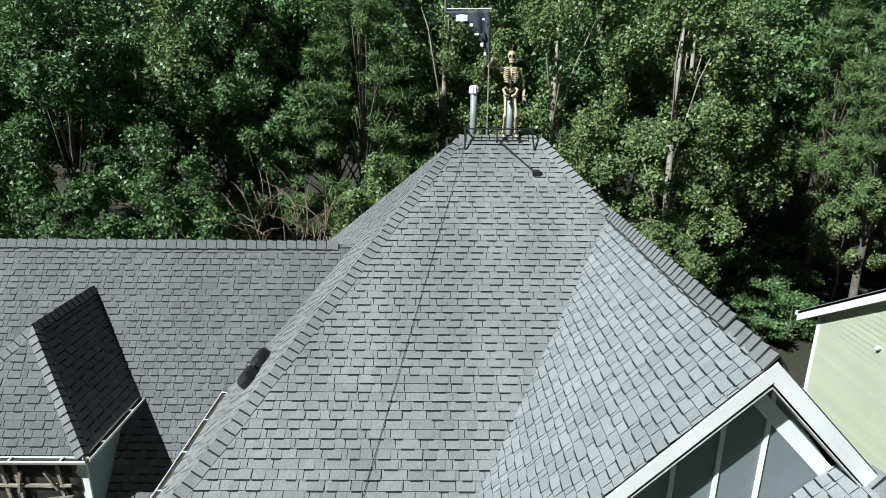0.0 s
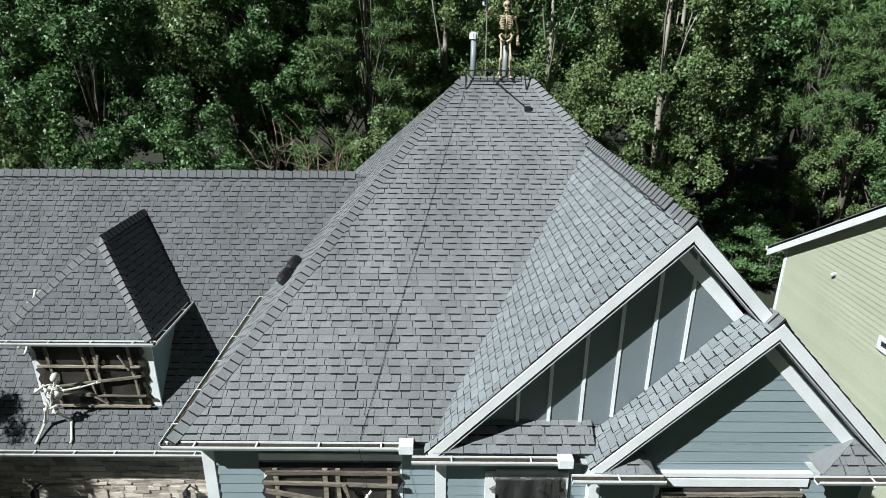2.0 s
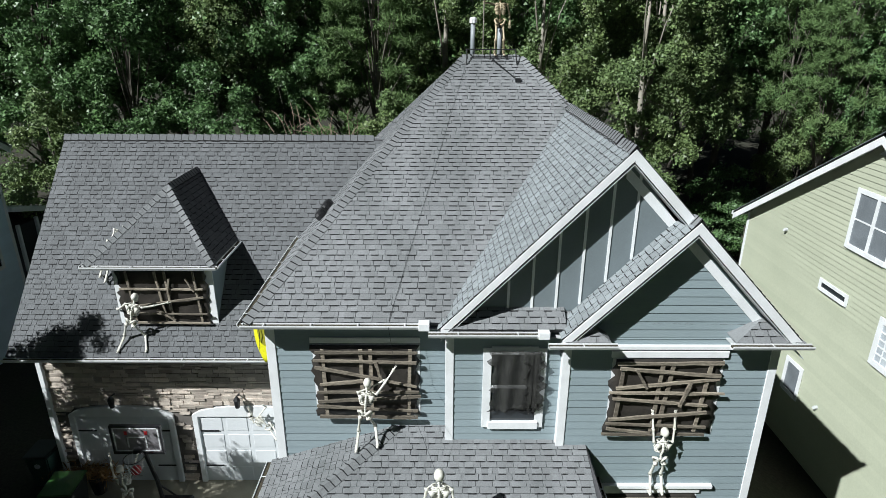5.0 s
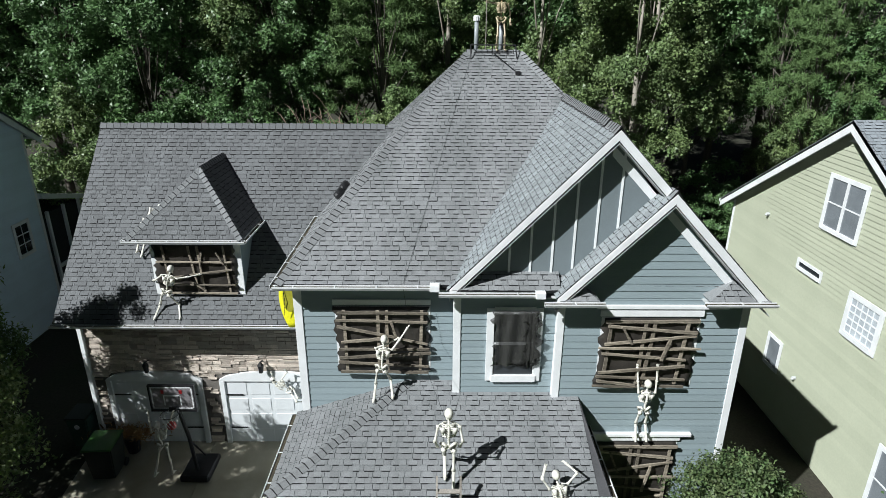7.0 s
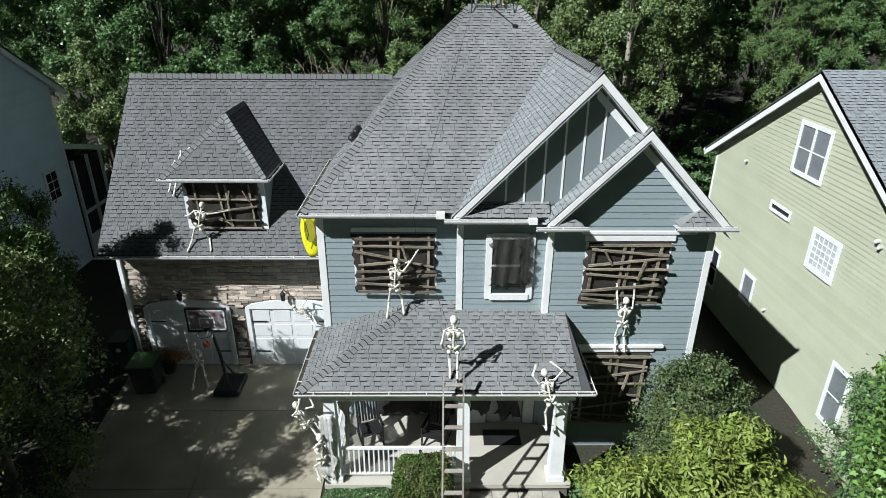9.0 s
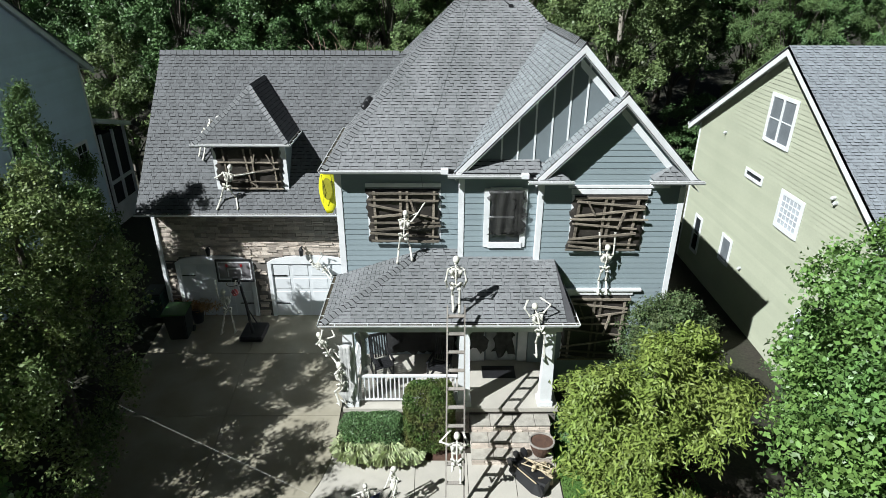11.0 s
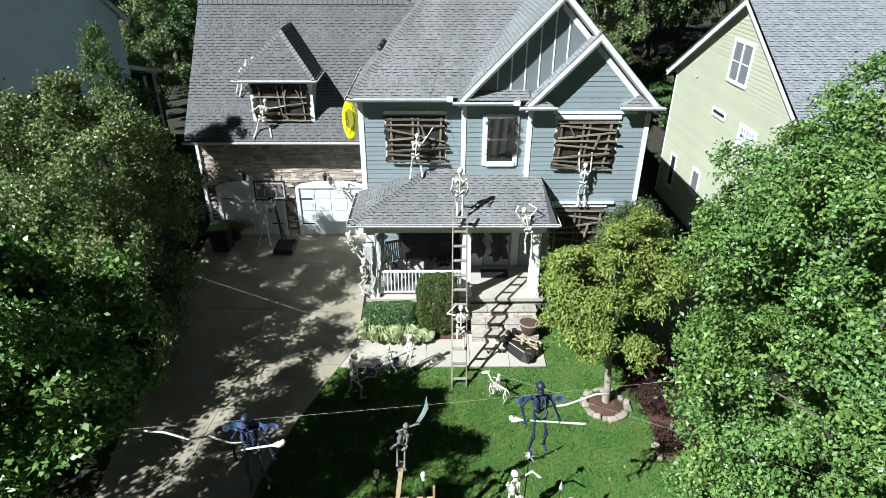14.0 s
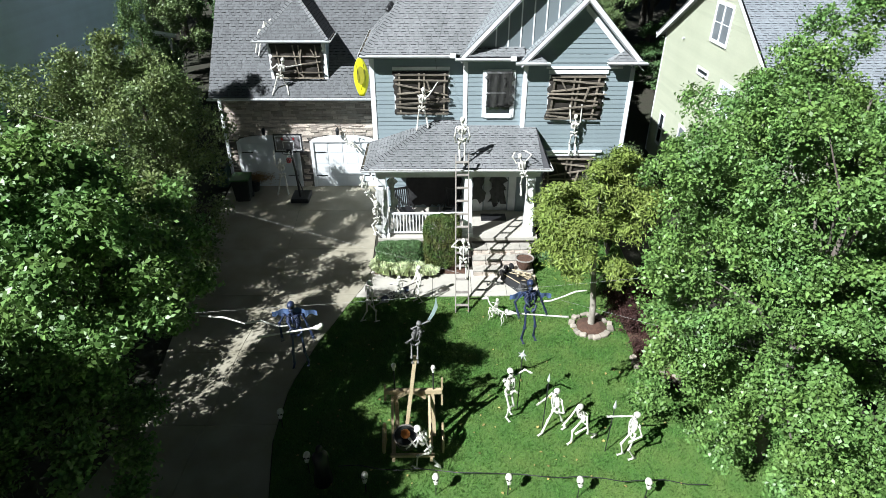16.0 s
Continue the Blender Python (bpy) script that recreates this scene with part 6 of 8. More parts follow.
# ---- planting ----
def shrub(label, at, blobs, clumps, per, spread, size, width, mat, seed, name="shrub", **kw):
    rs = np.random.RandomState(seed)
    root = thing(name, label, "shrub", (0, 0, 0))
    c = crown_mesh(rs, blobs, clumps, per, spread, size, width, "foliage", mat, root, **kw)
    bm = bmesh.new()
    for t in c[rs.choice(len(c), 12)]:
        tube(bm, [(0, 0, -0.1), (t[0] * 0.4, t[1] * 0.4, t[2] * 0.6), tuple(t)], [0.02, 0.014, 0.005], 4)
    part("stems", bm, "bark", root)
    root.matrix_basis = Matrix.Translation(at)
    return root


def on(x, y, h=0.0):
    return (x, y, gz(x, y) + h)


bed = tagged(sheet("planting_bed", [-4.1 + 0.2 * i for i in range(18)], [-3.26 + 0.1 * i for i in range(11)], 0.04, "mulch"), "bark mulch bed in front of the porch", "planting bed", kind="structure")
def clipped(label, at, w, d, h, n, size, mat, seed, name="clipped_shrub"):
    """A box-clipped evergreen: small leaves thick on its flat sides and top, edges a little rounded and uneven."""
    rs = np.random.RandomState(seed)
    root = thing(name, label, "shrub", (0, 0, 0))
    p = rs.rand(n, 3) * 2 - 1
    k = rs.choice(3, n, p=np.array([d * h, w * h, w * d]) / (d * h + w * h + w * d))
    sign = np.where(rs.rand(n) < 0.5, -1, 1)
    sign = np.where(k == 2, 1, sign)
    p[np.arange(n), k] = sign
    out = np.zeros((n, 3))
    out[np.arange(n), k] = sign
    q = np.abs(p) ** 5
    p /= (q.sum(1) ** (1 / 5))[:, None]
    bump = np.array([noise.noise(Vector(v) * 2.5) for v in p])
    p *= (1 + 0.13 * bump - 0.17 * rs.rand(n) ** 2)[:, None]
    p = p * np.array([w / 2, d / 2, h / 2]) + np.array([0, 0, h / 2 + 0.05])
    array_mesh("foliage", leaves(p, out, size, 0.6, rs, 0.5, 0.8), mat, root)
    bm = bmesh.new()
    for i in range(10):
        a = i * 0.63
        tube(bm, [(0.05 * math.cos(a), 0.05 * math.sin(a), -0.1), (w * 0.2 * math.cos(a), d * 0.2 * math.sin(a), h * 0.5), (w * 0.36 * math.cos(a), d * 0.36 * math.sin(a), h * 0.9)], [0.03, 0.02, 0.006], 5)
    part("stems", bm, "bark", root)
    root.matrix_basis = Matrix.Translation(at)
    return root


clipped("tall box-clipped shrub with small green and browning leaves", on(-1.58, -2.72), 1.34, 0.98, 2.02, 15000, 0.06, "leaf_hedge", 91)
clipped("low dark green clipped hedge under the porch", on(-3.15, -2.62), 1.75, 0.75, 0.88, 11000, 0.055, "leaf_b", 92, "hedge")
rs = np.random.RandomState(93)
tuft = thing("grass_clump", "clump of striped pale green border grass", "ornamental grass", (0, 0, 0), "border grasses")
n = 190
a, r = rs.rand(n) * 6.283, 0.16 + 0.26 * rs.rand(n)
V = np.empty((n, 4, 3))
d = np.c_[np.cos(a), np.sin(a)]
s2 = np.c_[-np.sin(a), np.cos(a)] * 0.012
h = 0.22 + 0.2 * rs.rand(n)
V[:, 0] = np.c_[d * 0.03 - s2, np.zeros(n)]
V[:, 1] = np.c_[d * 0.03 + s2, np.zeros(n)]
V[:, 2] = np.c_[d * (r * 0.6)[:, None] + s2, h]
V[:, 3] = np.c_[d * r[:, None], h * 0.72]
array_mesh("foliage", V, "leaf_pale", tuft)
spots = [(-3.95, -2.95), (-3.62, -3.08), (-3.3, -3.12), (-2.95, -3.16), (-2.6, -3.18), (-2.25, -3.2), (-1.95, -3.22), (-3.75, -2.75), (-3.4, -2.88), (-3.05, -2.95), (-2.7, -2.98), (-2.4, -3.0), (-3.85, -3.2), (-3.5, -3.3), (-3.12, -3.34), (-2.78, -3.34), (-2.42, -3.36), (-2.08, -3.34)]
tuft.matrix_basis = Matrix.Translation(on(*spots[0], 0.03))
for k, (x, y) in enumerate(spots[1:]):
    copy_thing(tuft, Matrix.Translation(on(x, y, 0.03)) @ Matrix.Rotation(k * 1.3, 4, "Z") @ Matrix.Scale(0.95 + 0.15 * math.sin(k * 2.3), 4))
shrub("large rounded dark green evergreen shrub at the house corner", on(4.85, -2.1), [(0, 0, 2.3, 1.0, 1.0, 2.0), (0.1, 0.1, 3.3, 0.85, 0.85, 0.95), (-0.35, -0.2, 1.7, 0.8, 0.9, 1.6)], 1000, 34, 0.10, 0.07, 0.6, "leaf_shrub", 94, inner=0.75)
shrub("dark green shrub beside the steps", on(2.5, -2.55), [(0, 0, 0.6, 0.6, 0.55, 0.75), (0.5, 0.1, 0.7, 0.6, 0.5, 0.7)], 260, 30, 0.09, 0.07, 0.6, "leaf_b", 95, inner=0.7, low=-0.9)
shrub("tall dark green shrub by the neighbouring house", on(9.75, -2.1), [(0, 0, 2.6, 1.15, 1.2, 2.2), (0.1, -1.3, 2.2, 1.15, 1.1, 2.0), (0.0, 0.2, 3.9, 0.9, 0.9, 1.0)], 900, 34, 0.12, 0.08, 0.6, "leaf_b", 96, inner=0.72)
shrub("dark red-leaved barberry shrub in a mulch bed", on(4.72, -5.95), [(0, 0, 0.8, 0.8, 0.85, 0.95), (0.2, -0.7, 0.75, 0.7, 0.7, 0.8), (0.1, 0.9, 0.7, 0.8, 0.8, 0.8)], 480, 34, 0.10, 0.05, 0.65, "leaf_purple", 97, "barberry", inner=0.5, low=-0.9)
shrub("dark red-leaved barberry shrub in a mulch bed", on(4.95, -7.5), [(0, 0, 0.7, 0.65, 0.8, 0.8), (0.4, 0.6, 0.6, 0.6, 0.7, 0.7)], 330, 34, 0.10, 0.05, 0.65, "leaf_purple", 98, "barberry", inner=0.5, low=-0.9)

ring_bed = thing("tree_ring", "round bark mulch bed edged with pale stones round a young tree", "planting bed", on(3.30, -6.20))
bm = bmesh.new()
bmesh.ops.create_cone(bm, cap_ends=True, segments=28, radius1=0.58, radius2=0.28, depth=0.12, matrix=Matrix.Translation(on(3.30, -6.20, 0.07)))
part("mulch", bm, "mulch", ring_bed)
rng = random.Random(5)
M["edging"] = material("pale_edging_stone", (0.34, 0.3, 0.25), 0.9, spots=(0.22, 0.19, 0.15), scale=6, per_piece=0.25, bump=0.5)
for k in range(18):
    a = (k + rng.uniform(-0.3, 0.3)) / 18 * 6.283
    c = Vector(on(3.30 + (0.60 + rng.uniform(-0.05, 0.05)) * math.cos(a), -6.20 + (0.58 + rng.uniform(-0.05, 0.05)) * math.sin(a), 0.05 + rng.uniform(0, 0.03)))
    bm = bmesh.new()
    bmesh.ops.create_cube(bm, size=1, matrix=Matrix.LocRotScale(c, Euler((rng.uniform(-0.2, 0.2), rng.uniform(-0.2, 0.2), a + rng.uniform(-0.3, 0.3))), (0.11 + rng.random() * 0.1, 0.14 + rng.random() * 0.16, 0.1 + rng.random() * 0.05)))
    bmesh.ops.bevel(bm, geom=bm.edges[:], offset=0.025, segments=1, affect="EDGES")
    part("edging_stone", bm, "edging", ring_bed)
side_bed = thing("side_bed", "bark mulch bed with pale edging stones under the shrubs", "planting bed", on(5.0, -7.5))
bm = bmesh.new()
ringpts = [on(x, y, 0.06) for x, y in ((4.45, -5.2), (4.4, -6.6), (4.4, -7.6), (4.45, -8.2), (4.8, -8.6), (5.6, -8.7), (6.2, -5.0))]
bm.faces.new([bm.verts.new(p) for p in ringpts])
bmesh.ops.triangulate(bm, faces=bm.faces[:])
part("mulch", bm, "mulch", side_bed)
for k in range(7):
    c = Vector(on(4.27 + 0.05 * math.sin(k * 2.0) + 0.03 * k * k * (k > 3), -7.75 - k * 0.13 + 0.04 * math.sin(k * 5.0), 0.08))
    bm = bmesh.new()
    bmesh.ops.create_cube(bm, size=1, matrix=Matrix.LocRotScale(c, Euler((0.1, 0, rng.uniform(0, 3))), (0.2, 0.16, 0.13)))
    bmesh.ops.bevel(bm, geom=bm.edges[:], offset=0.025, segments=1, affect="EDGES")
    part("edging_stone", bm, "edging", side_bed)

# fallen leaves on the lawn
rs = np.random.RandomState(99)
n = 120
x, y = -5.5 + rs.rand(n) * 10, -4.7 - rs.rand(n) * 8
z = np.array([gz(a, b) for a, b in zip(x, y)]) + 0.075
keep = np.array([a > lawn_l(b) and a < lawn_r(b) for a, b in zip(x, y)])
P = np.c_[x, y, z][keep]
M["dry_leaf"] = material("dry_leaf", (0.42, 0.36, 0.12), 0.7, spots=(0.2, 0.12, 0.05), scale=3, island=0.4, bump=0)
tagged(array_mesh("fallen_leaves", leaves(P, np.tile([0, 0, 1.0], (len(P), 1)), 0.08, 0.7, rs, 1.5, 0.3), "dry_leaf"), "dry yellow leaves scattered on the lawn", "leaves", kind="stuff")


# ---- plastic skeletons ----
def bend(a, b, l1, l2, hint):
    """The joint between two bones of lengths l1 and l2 that reach from a towards b; and where they end."""
    a, b = Vector(a), Vector(b)
    d = b - a
    reach = min(d.length, (l1 + l2) * 0.999)
    d = d.normalized() if d.length else Vector((0, 0, -1))
    b = a + d * reach
    k = (l1 * l1 - l2 * l2 + reach * reach) / (2 * reach)
    h = math.sqrt(max(0, l1 * l1 - k * k))
    n = Vector(hint) - d * Vector(hint).dot(d)
    n = n.normalized() if n.length > 1e-4 else Vector((1, 0, 0))
    return a + d * k + n * h, b


def bone(bm, a, b, r):
    a, b = Vector(a), Vector(b)
    d = b - a
    tube(bm, [a, a + d * 0.12, a + d * 0.5, a + d * 0.88, b], [r * 1.5, r, r * 0.8, r, r * 1.45], 6)


def skull(bm, c, m, s=1.0):
    """A skull with brow, cheek, jaw and sunken eyes; m turns it (it looks along +y)."""
    home, bm = bm, bmesh.new()
    ball(bm, (0, -0.01, 0.025), 0.088, 3, (0.86, 1.08, 1.0))
    for v in bm.verts:
        for ex in (-0.033, 0.033):
            d = math.hypot(v.co.x - ex, v.co.z - 0.008)
            if v.co.y > 0.03 and d < 0.034:
                v.co.y -= 0.05 * (1 - d / 0.034)
    for f in bm.faces:
        p = f.calc_center_median()
        if p.y > 0.02 and (min(math.hypot(p.x - 0.033, p.z - 0.008), math.hypot(p.x + 0.033, p.z - 0.008)) < 0.026 or math.hypot(p.x, p.z + 0.032) < 0.012):
            f.material_index = 1
    prism(bm, [(-0.05, 0.03, -0.03), (0.05, 0.03, -0.03), (0.038, 0.075, -0.035), (-0.038, 0.075, -0.035)], (0, 0, -0.035))
    prism(bm, [(-0.048, 0.0, -0.07), (0.048, 0.0, -0.07), (0.032, 0.078, -0.075), (-0.032, 0.078, -0.075)], (0, 0, -0.032))
    bm.verts.ensure_lookup_table()
    for v in bm.verts:
        v.co = m @ (v.co * s) + Vector(c)
    me = bpy.data.meshes.new("skull")
    bm.to_mesh(me), bm.free()
    home.from_mesh(me)
    bpy.data.meshes.remove(me)


def skeleton(label, at, turn, grips, feet_at, lean=(0, 0, 1), mat="bone", pelvis=(0, 0, 0.82), gaze=(0, 1, 0), elbow=(0, -1, -0.4), knee=(0, 1, 0.1), size=1.0, tilt=None, name="skeleton"):
    """A life-size plastic skeleton as one mesh. In its own axes it faces +y and its right arm is at +x; grips and feet_at: right, then left."""
    bm = bmesh.new()
    up = Vector(lean).normalized()
    pel = Vector(pelvis)
    right = Vector((1, 0, 0))
    right = (right - up * right.dot(up)).normalized()
    fwd = up.cross(right)
    P = lambda x, y, z: pel + right * x + fwd * y + up * z
    # spine with its vertebrae
    sp = [P(0, -0.03 + 0.03 * math.sin(k * 0.8), 0.02 + k * 0.052) for k in range(11)]
    tube(bm, sp, 0.022, 5)
    for p in sp:
        ball(bm, p, 0.027, 1, (1.1, 1.1, 0.6))
    # pelvis wings
    for s in (-1, 1):
        pts = [P(s * 0.02, -0.03, 0.03), P(s * 0.09, -0.02, 0.10), P(s * 0.135, 0.03, 0.07), P(s * 0.10, 0.05, -0.02), P(s * 0.03, 0.06, -0.05), P(s * 0.06, 0.0, -0.09), P(s * 0.09, 0.0, -0.02)]
        tube(bm, pts, 0.029, 5)
    # ribs, breastbone, collar bones, shoulder blades
    for k in range(8):
        z = 0.22 + k * 0.034
        w = 0.15 - abs(k - 3.2) * 0.011
        for s in (-1, 1):
            pts = [P(0, -0.03, z + 0.02)] + [P(s * w * math.sin(q), -0.03 + 0.075 * (1 - math.cos(q)), z + 0.02 - 0.035 * q / 2.6) for q in (0.5, 1.1, 1.7, 2.2, 2.7)]
            tube(bm, pts, 0.0135, 4)
    tube(bm, [P(0, 0.105, 0.26), P(0, 0.11, 0.36), P(0, 0.09, 0.46)], [0.014, 0.018, 0.022], 5)
    sh = {}
    for s in (-1, 1):
        sh[s] = P(s * 0.18, -0.01, 0.455)
        tube(bm, [P(0, 0.085, 0.46), P(s * 0.09, 0.06, 0.475), sh[s]], 0.011, 4)
        prism(bm, [P(s * 0.06, -0.06, 0.44), P(s * 0.16, -0.05, 0.45), P(s * 0.09, -0.07, 0.29)], fwd * -0.012)
    neck = P(0, -0.01, 0.55)
    tube(bm, [sp[-1], neck, neck + up * 0.05], 0.014, 5)
    g = Vector(gaze).normalized()
    z = (up * 0.6 + Vector((0, 0, 0.8)))
    z = (z - g * z.dot(g)).normalized()
    x = g.cross(z)
    skull(bm, neck + up * 0.11 + g * 0.02, Matrix((x, g, z)).transposed(), 1.02)
    for s, h in zip((1, -1), grips):
        hint = Vector(elbow)
        e, w = bend(sh[s], h, 0.29, 0.25, Vector((hint.x + s * 0.4, hint.y, hint.z)))
        bone(bm, sh[s], e, 0.025)
        side = (w - e).normalized().cross(Vector((0, 0.3, 1))).normalized() * 0.011
        bone(bm, e + side, w + side, 0.015), bone(bm, e - side, w - side, 0.015)
        d = (w - e).normalized()
        ball(bm, w + d * 0.03, 0.036, 1, (1, 1, 1))
        for k in (-1.5, -0.5, 0.5, 1.5):
            tube(bm, [w + d * 0.04 + side * k, w + d * 0.085 + side * k * 1.7, w + d * 0.125 + side * k * 1.8 + Vector((0, 0, -0.01))], 0.006, 4)
    for s, f in zip((1, -1), feet_at):
        hip = P(s * 0.09, 0.0, -0.04)
        k, a = bend(hip, f, 0.41, 0.39, knee)
        bone(bm, hip, k, 0.030)
        ball(bm, k + Vector((0, 0.015, 0)), 0.034, 1)
        side = (a - k).normalized().cross(Vector((0, 1, 0.2))).normalized() * 0.012
        bone(bm, k + side, a + side, 0.023), bone(bm, k - side, a - side, 0.013)
        tube(bm, [a + Vector((0, -0.04, -0.01)), a + Vector((0, 0.05, -0.015)), a + Vector((0, 0.15, -0.035))], [0.022, 0.026, 0.014], 6)
        for q in (-1, 1):
            tube(bm, [a + Vector((0, 0.05, -0.02)), a + Vector((q * 0.03, 0.16, -0.035))], [0.012, 0.007], 4)
    bmesh.ops.scale(bm, vec=(size, size, size), verts=bm.verts[:])
    ob = part(name, bm, mat, smooth=True)
    ob.data.materials.append(M["socket"])
    ob.matrix_basis = Matrix.Translation(at) @ Matrix.Rotation(radians(turn), 4, "Z") @ (tilt or Matrix())
    return tagged(ob, label, "skeleton", "plastic skeletons")


HANG = ((0.20, 0.02, 0.78), (-0.20, 0.02, 0.78))
STAND = ((0.10, 0.05, 0.03), (-0.10, -0.05, 0.03))
# ridge
skeleton("aged tan plastic skeleton standing on the roof ridge", (0.66, 6.78, RIDGE + 0.02), 180, ((0.36, 0.05, 1.42), (-0.26, 0.02, 0.80)), ((0.11, 0.05, 0.05), (-0.13, 0.05, 0.05)), mat="tan_bone", size=0.99)
# dormer
skeleton("cream plastic skeleton climbing up to the boarded dormer window", (-8.10, 2.70, 4.50), 0, ((0.83, 0.28, 1.10), (-0.40, 0.28, 0.93)), ((0.28, -0.06, 0.0), (-0.38, -0.08, 0.0)), lean=(0.3, 0.08, 1), pelvis=(0, 0, 0.70), mat="bone", size=1.0)
skeleton("white plastic skeleton clinging to the side of the dormer roof", (-9.22, 3.98, 5.66), 0, ((1.10, 0.0, 1.52), (0.72, -0.10, 1.30)), ((0.10, -0.25, 0.12), (-0.06, -0.25, 0.08)), lean=(0.72, 0, 0.69), pelvis=(0.25, 0, 0.98))
# garage
skeleton("cream plastic skeleton hanging head down beside the garage lamp", (-5.25, 3.05, 1.95), 180, ((0.55, 0.05, 0.75), (0.1, 0.05, 0.9)), ((-0.45, 0.0, -0.35), (-0.5, 0.05, -0.2)), lean=(0.75, 0, 0.55), pelvis=(0, 0, 0.1), size=0.85)
skeleton("white plastic skeleton leaping to dunk at the basketball hoop", (-8.22, 1.40, 0.30), 0, ((0.36, 0.05, 2.08), (-0.24, 0.05, 2.10)), ((0.16, -0.05, 0.0), (-0.28, -0.15, 0.30)), pelvis=(0, 0, 1.12), lean=(-0.08, 0, 1), size=1.0)
# porch roof and upstairs windows
pr = lambda x, y: pz(y) + 0.04
skeleton("white plastic skeleton hammering at the boarded window from the porch roof", (-2.30, -0.22, pr(0, -0.2) + 0.02), 0, ((0.62, 0.30, 1.66), (0.42, 0.36, 1.30)), ((0.22, -0.02, 0.02), (-0.20, -0.05, -0.06)), lean=(0.1, 0.12, 1), pelvis=(0, 0, 0.72))
skeleton("white plastic skeleton at the top of the ladder", (-0.88, -2.05, pz(-2.05) + 0.02), 0, ((0.20, 0.08, 0.70), (-0.20, 0.08, 0.70)), ((0.08, -0.12, -0.12), (-0.06, 0.02, 0.06)), elbow=(0, -1, -0.2), pelvis=(0, 0, 0.72), size=1.12)
skeleton("white plastic skeleton clinging to the porch gutter", (1.32, -2.48, 2.30), 8, ((0.14, 0.42, 1.50), (-0.30, 0.42, 1.46)), ((0.16, 0.05, -0.05), (-0.05, 0.05, 0.0)), lean=(-0.22, 0.45, 1), pelvis=(0, 0, 0.80), gaze=(0, 1, 0.3))
skeleton("white plastic skeleton hanging by both hands from the window boards", (3.42, -0.36, 2.98), 0, ((0.20, 0.12, 1.92), (-0.24, 0.12, 1.90)), ((0.14, 0.0, 0.05), (-0.10, 0.0, 0.05)), pelvis=(0, 0, 0.84), gaze=(0, 1, 0.4))
skeleton("white plastic skeleton climbing the ladder", (-0.90, -4.98, 0.36), 0, ((0.20, 0.50, 1.10), (-0.22, 0.42, 1.25)), ((0.10, 0.12, 0.0), (-0.10, 0.22, 0.30)), lean=(0, 0.25, 1), pelvis=(0, 0.0, 0.76))
# porch column
skeleton("white plastic skeleton hanging from the porch gutter corner", (-4.30, -2.42, 1.98), 20, ((0.24, 0.06, 1.22), (-0.04, 0.06, 1.15)), ((0.45, 0.1, 0.0), (0.35, 0.05, -0.1)), lean=(-0.35, 0.1, 1), pelvis=(0.1, 0, 0.45), size=0.9)
skeleton("white plastic skeleton climbing the porch column", (-3.95, -2.35, 0.62), 40, ((0.42, 0.15, 1.35), (0.15, 0.15, 1.50)), ((0.10, 0.05, 0.0), (-0.10, 0.05, 0.05)), lean=(0.0, 0.1, 1), pelvis=(0, 0, 0.72), size=0.95)
M["web"] = material("white_gauze", (0.62, 0.62, 0.6), 0.9, spots=(0.3, 0.3, 0.3), scale=8, amount=0.6, bump=0.5, bump_scale=20)
cloth("white_gauze", -3.98, -3.66, 0.55, 2.55, -2.26, "web", 21, "torn white gauze draped down the porch column", "cloth", 7, 14, 0.3, 0.03)
cloth("white_gauze", -3.50, -3.28, 0.95, 2.75, -1.85, "web", 22, "torn white gauze hanging beside the porch railing", "cloth", 5, 12, 0.3, 0.04)

# ---- ladder ----
ladder = thing("ladder", "tall weathered wooden ladder leaning on the porch roof", "ladder", on(-0.94, -5.35))
foot_l, foot_r = Vector(on(-1.16, -5.40)), Vector(on(-0.72, -5.40))
top_lv, top_rv = Vector((-1.10, -2.42, 3.85)), Vector((-0.66, -2.42, 3.85))
for a, b in ((foot_l, top_lv), (foot_r, top_rv)):
    part("rail", beam(bmesh.new(), a, b, 0.036, 0.08, (0, -0.82, 0.57)), "ladder", ladder)
for k in range(12):
    q = (k + 0.6) / 12.2
    part("rung", beam(bmesh.new(), foot_l + (top_lv - foot_l) * q, foot_r + (top_rv - foot_r) * q, 0.085, 0.035, (0, -0.4, 0.9)), "ladder", ladder)

# ---- kayak ----
M["yellow"] = material("yellow_plastic", (0.75, 0.72, 0.02), 0.35, spots=(0.6, 0.55, 0.02), scale=3, amount=0.4, bump=0.05)
kayak = thing("kayak", "bright yellow plastic kayak hanging on end by the wall", "kayak", (-4.75, 1.9, 4.6))
bm = bmesh.new()
rings = []
for k in range(13):
    q = k / 12
    w = 0.30 * math.sin(math.pi * min(max(q * 0.92 + 0.06, 0), 1)) ** 0.7
    c = Vector((-4.72, 1.95 + 0.10 * math.sin(q * 3.1), 4.62 + 1.55 * q))
    rings.append([bm.verts.new(c + Vector((math.cos(a) * w, math.sin(a) * w * (0.55 if math.sin(a) > 0 else 0.32), 0))) for a in (2 * math.pi * i / 12 for i in range(12))])
for a, b in zip(rings, rings[1:]):
    for i in range(12):
        bm.faces.new((a[i], a[(i + 1) % 12], b[(i + 1) % 12], b[i]))
bm.faces.new(rings[0][::-1]), bm.faces.new(rings[-1])
part("hull", bm, "yellow", kayak, smooth=True)
bm = bmesh.new()
prism(bm, [(-4.72 + 0.15 * math.cos(t), 1.87, 5.45 + 0.36 * math.sin(t)) for t in (2 * math.pi * i / 14 for i in range(14))], (0, -0.03, 0))
part("cockpit", bm, material("kayak_cockpit", (0.35, 0.33, 0.03), 0.5), kayak)
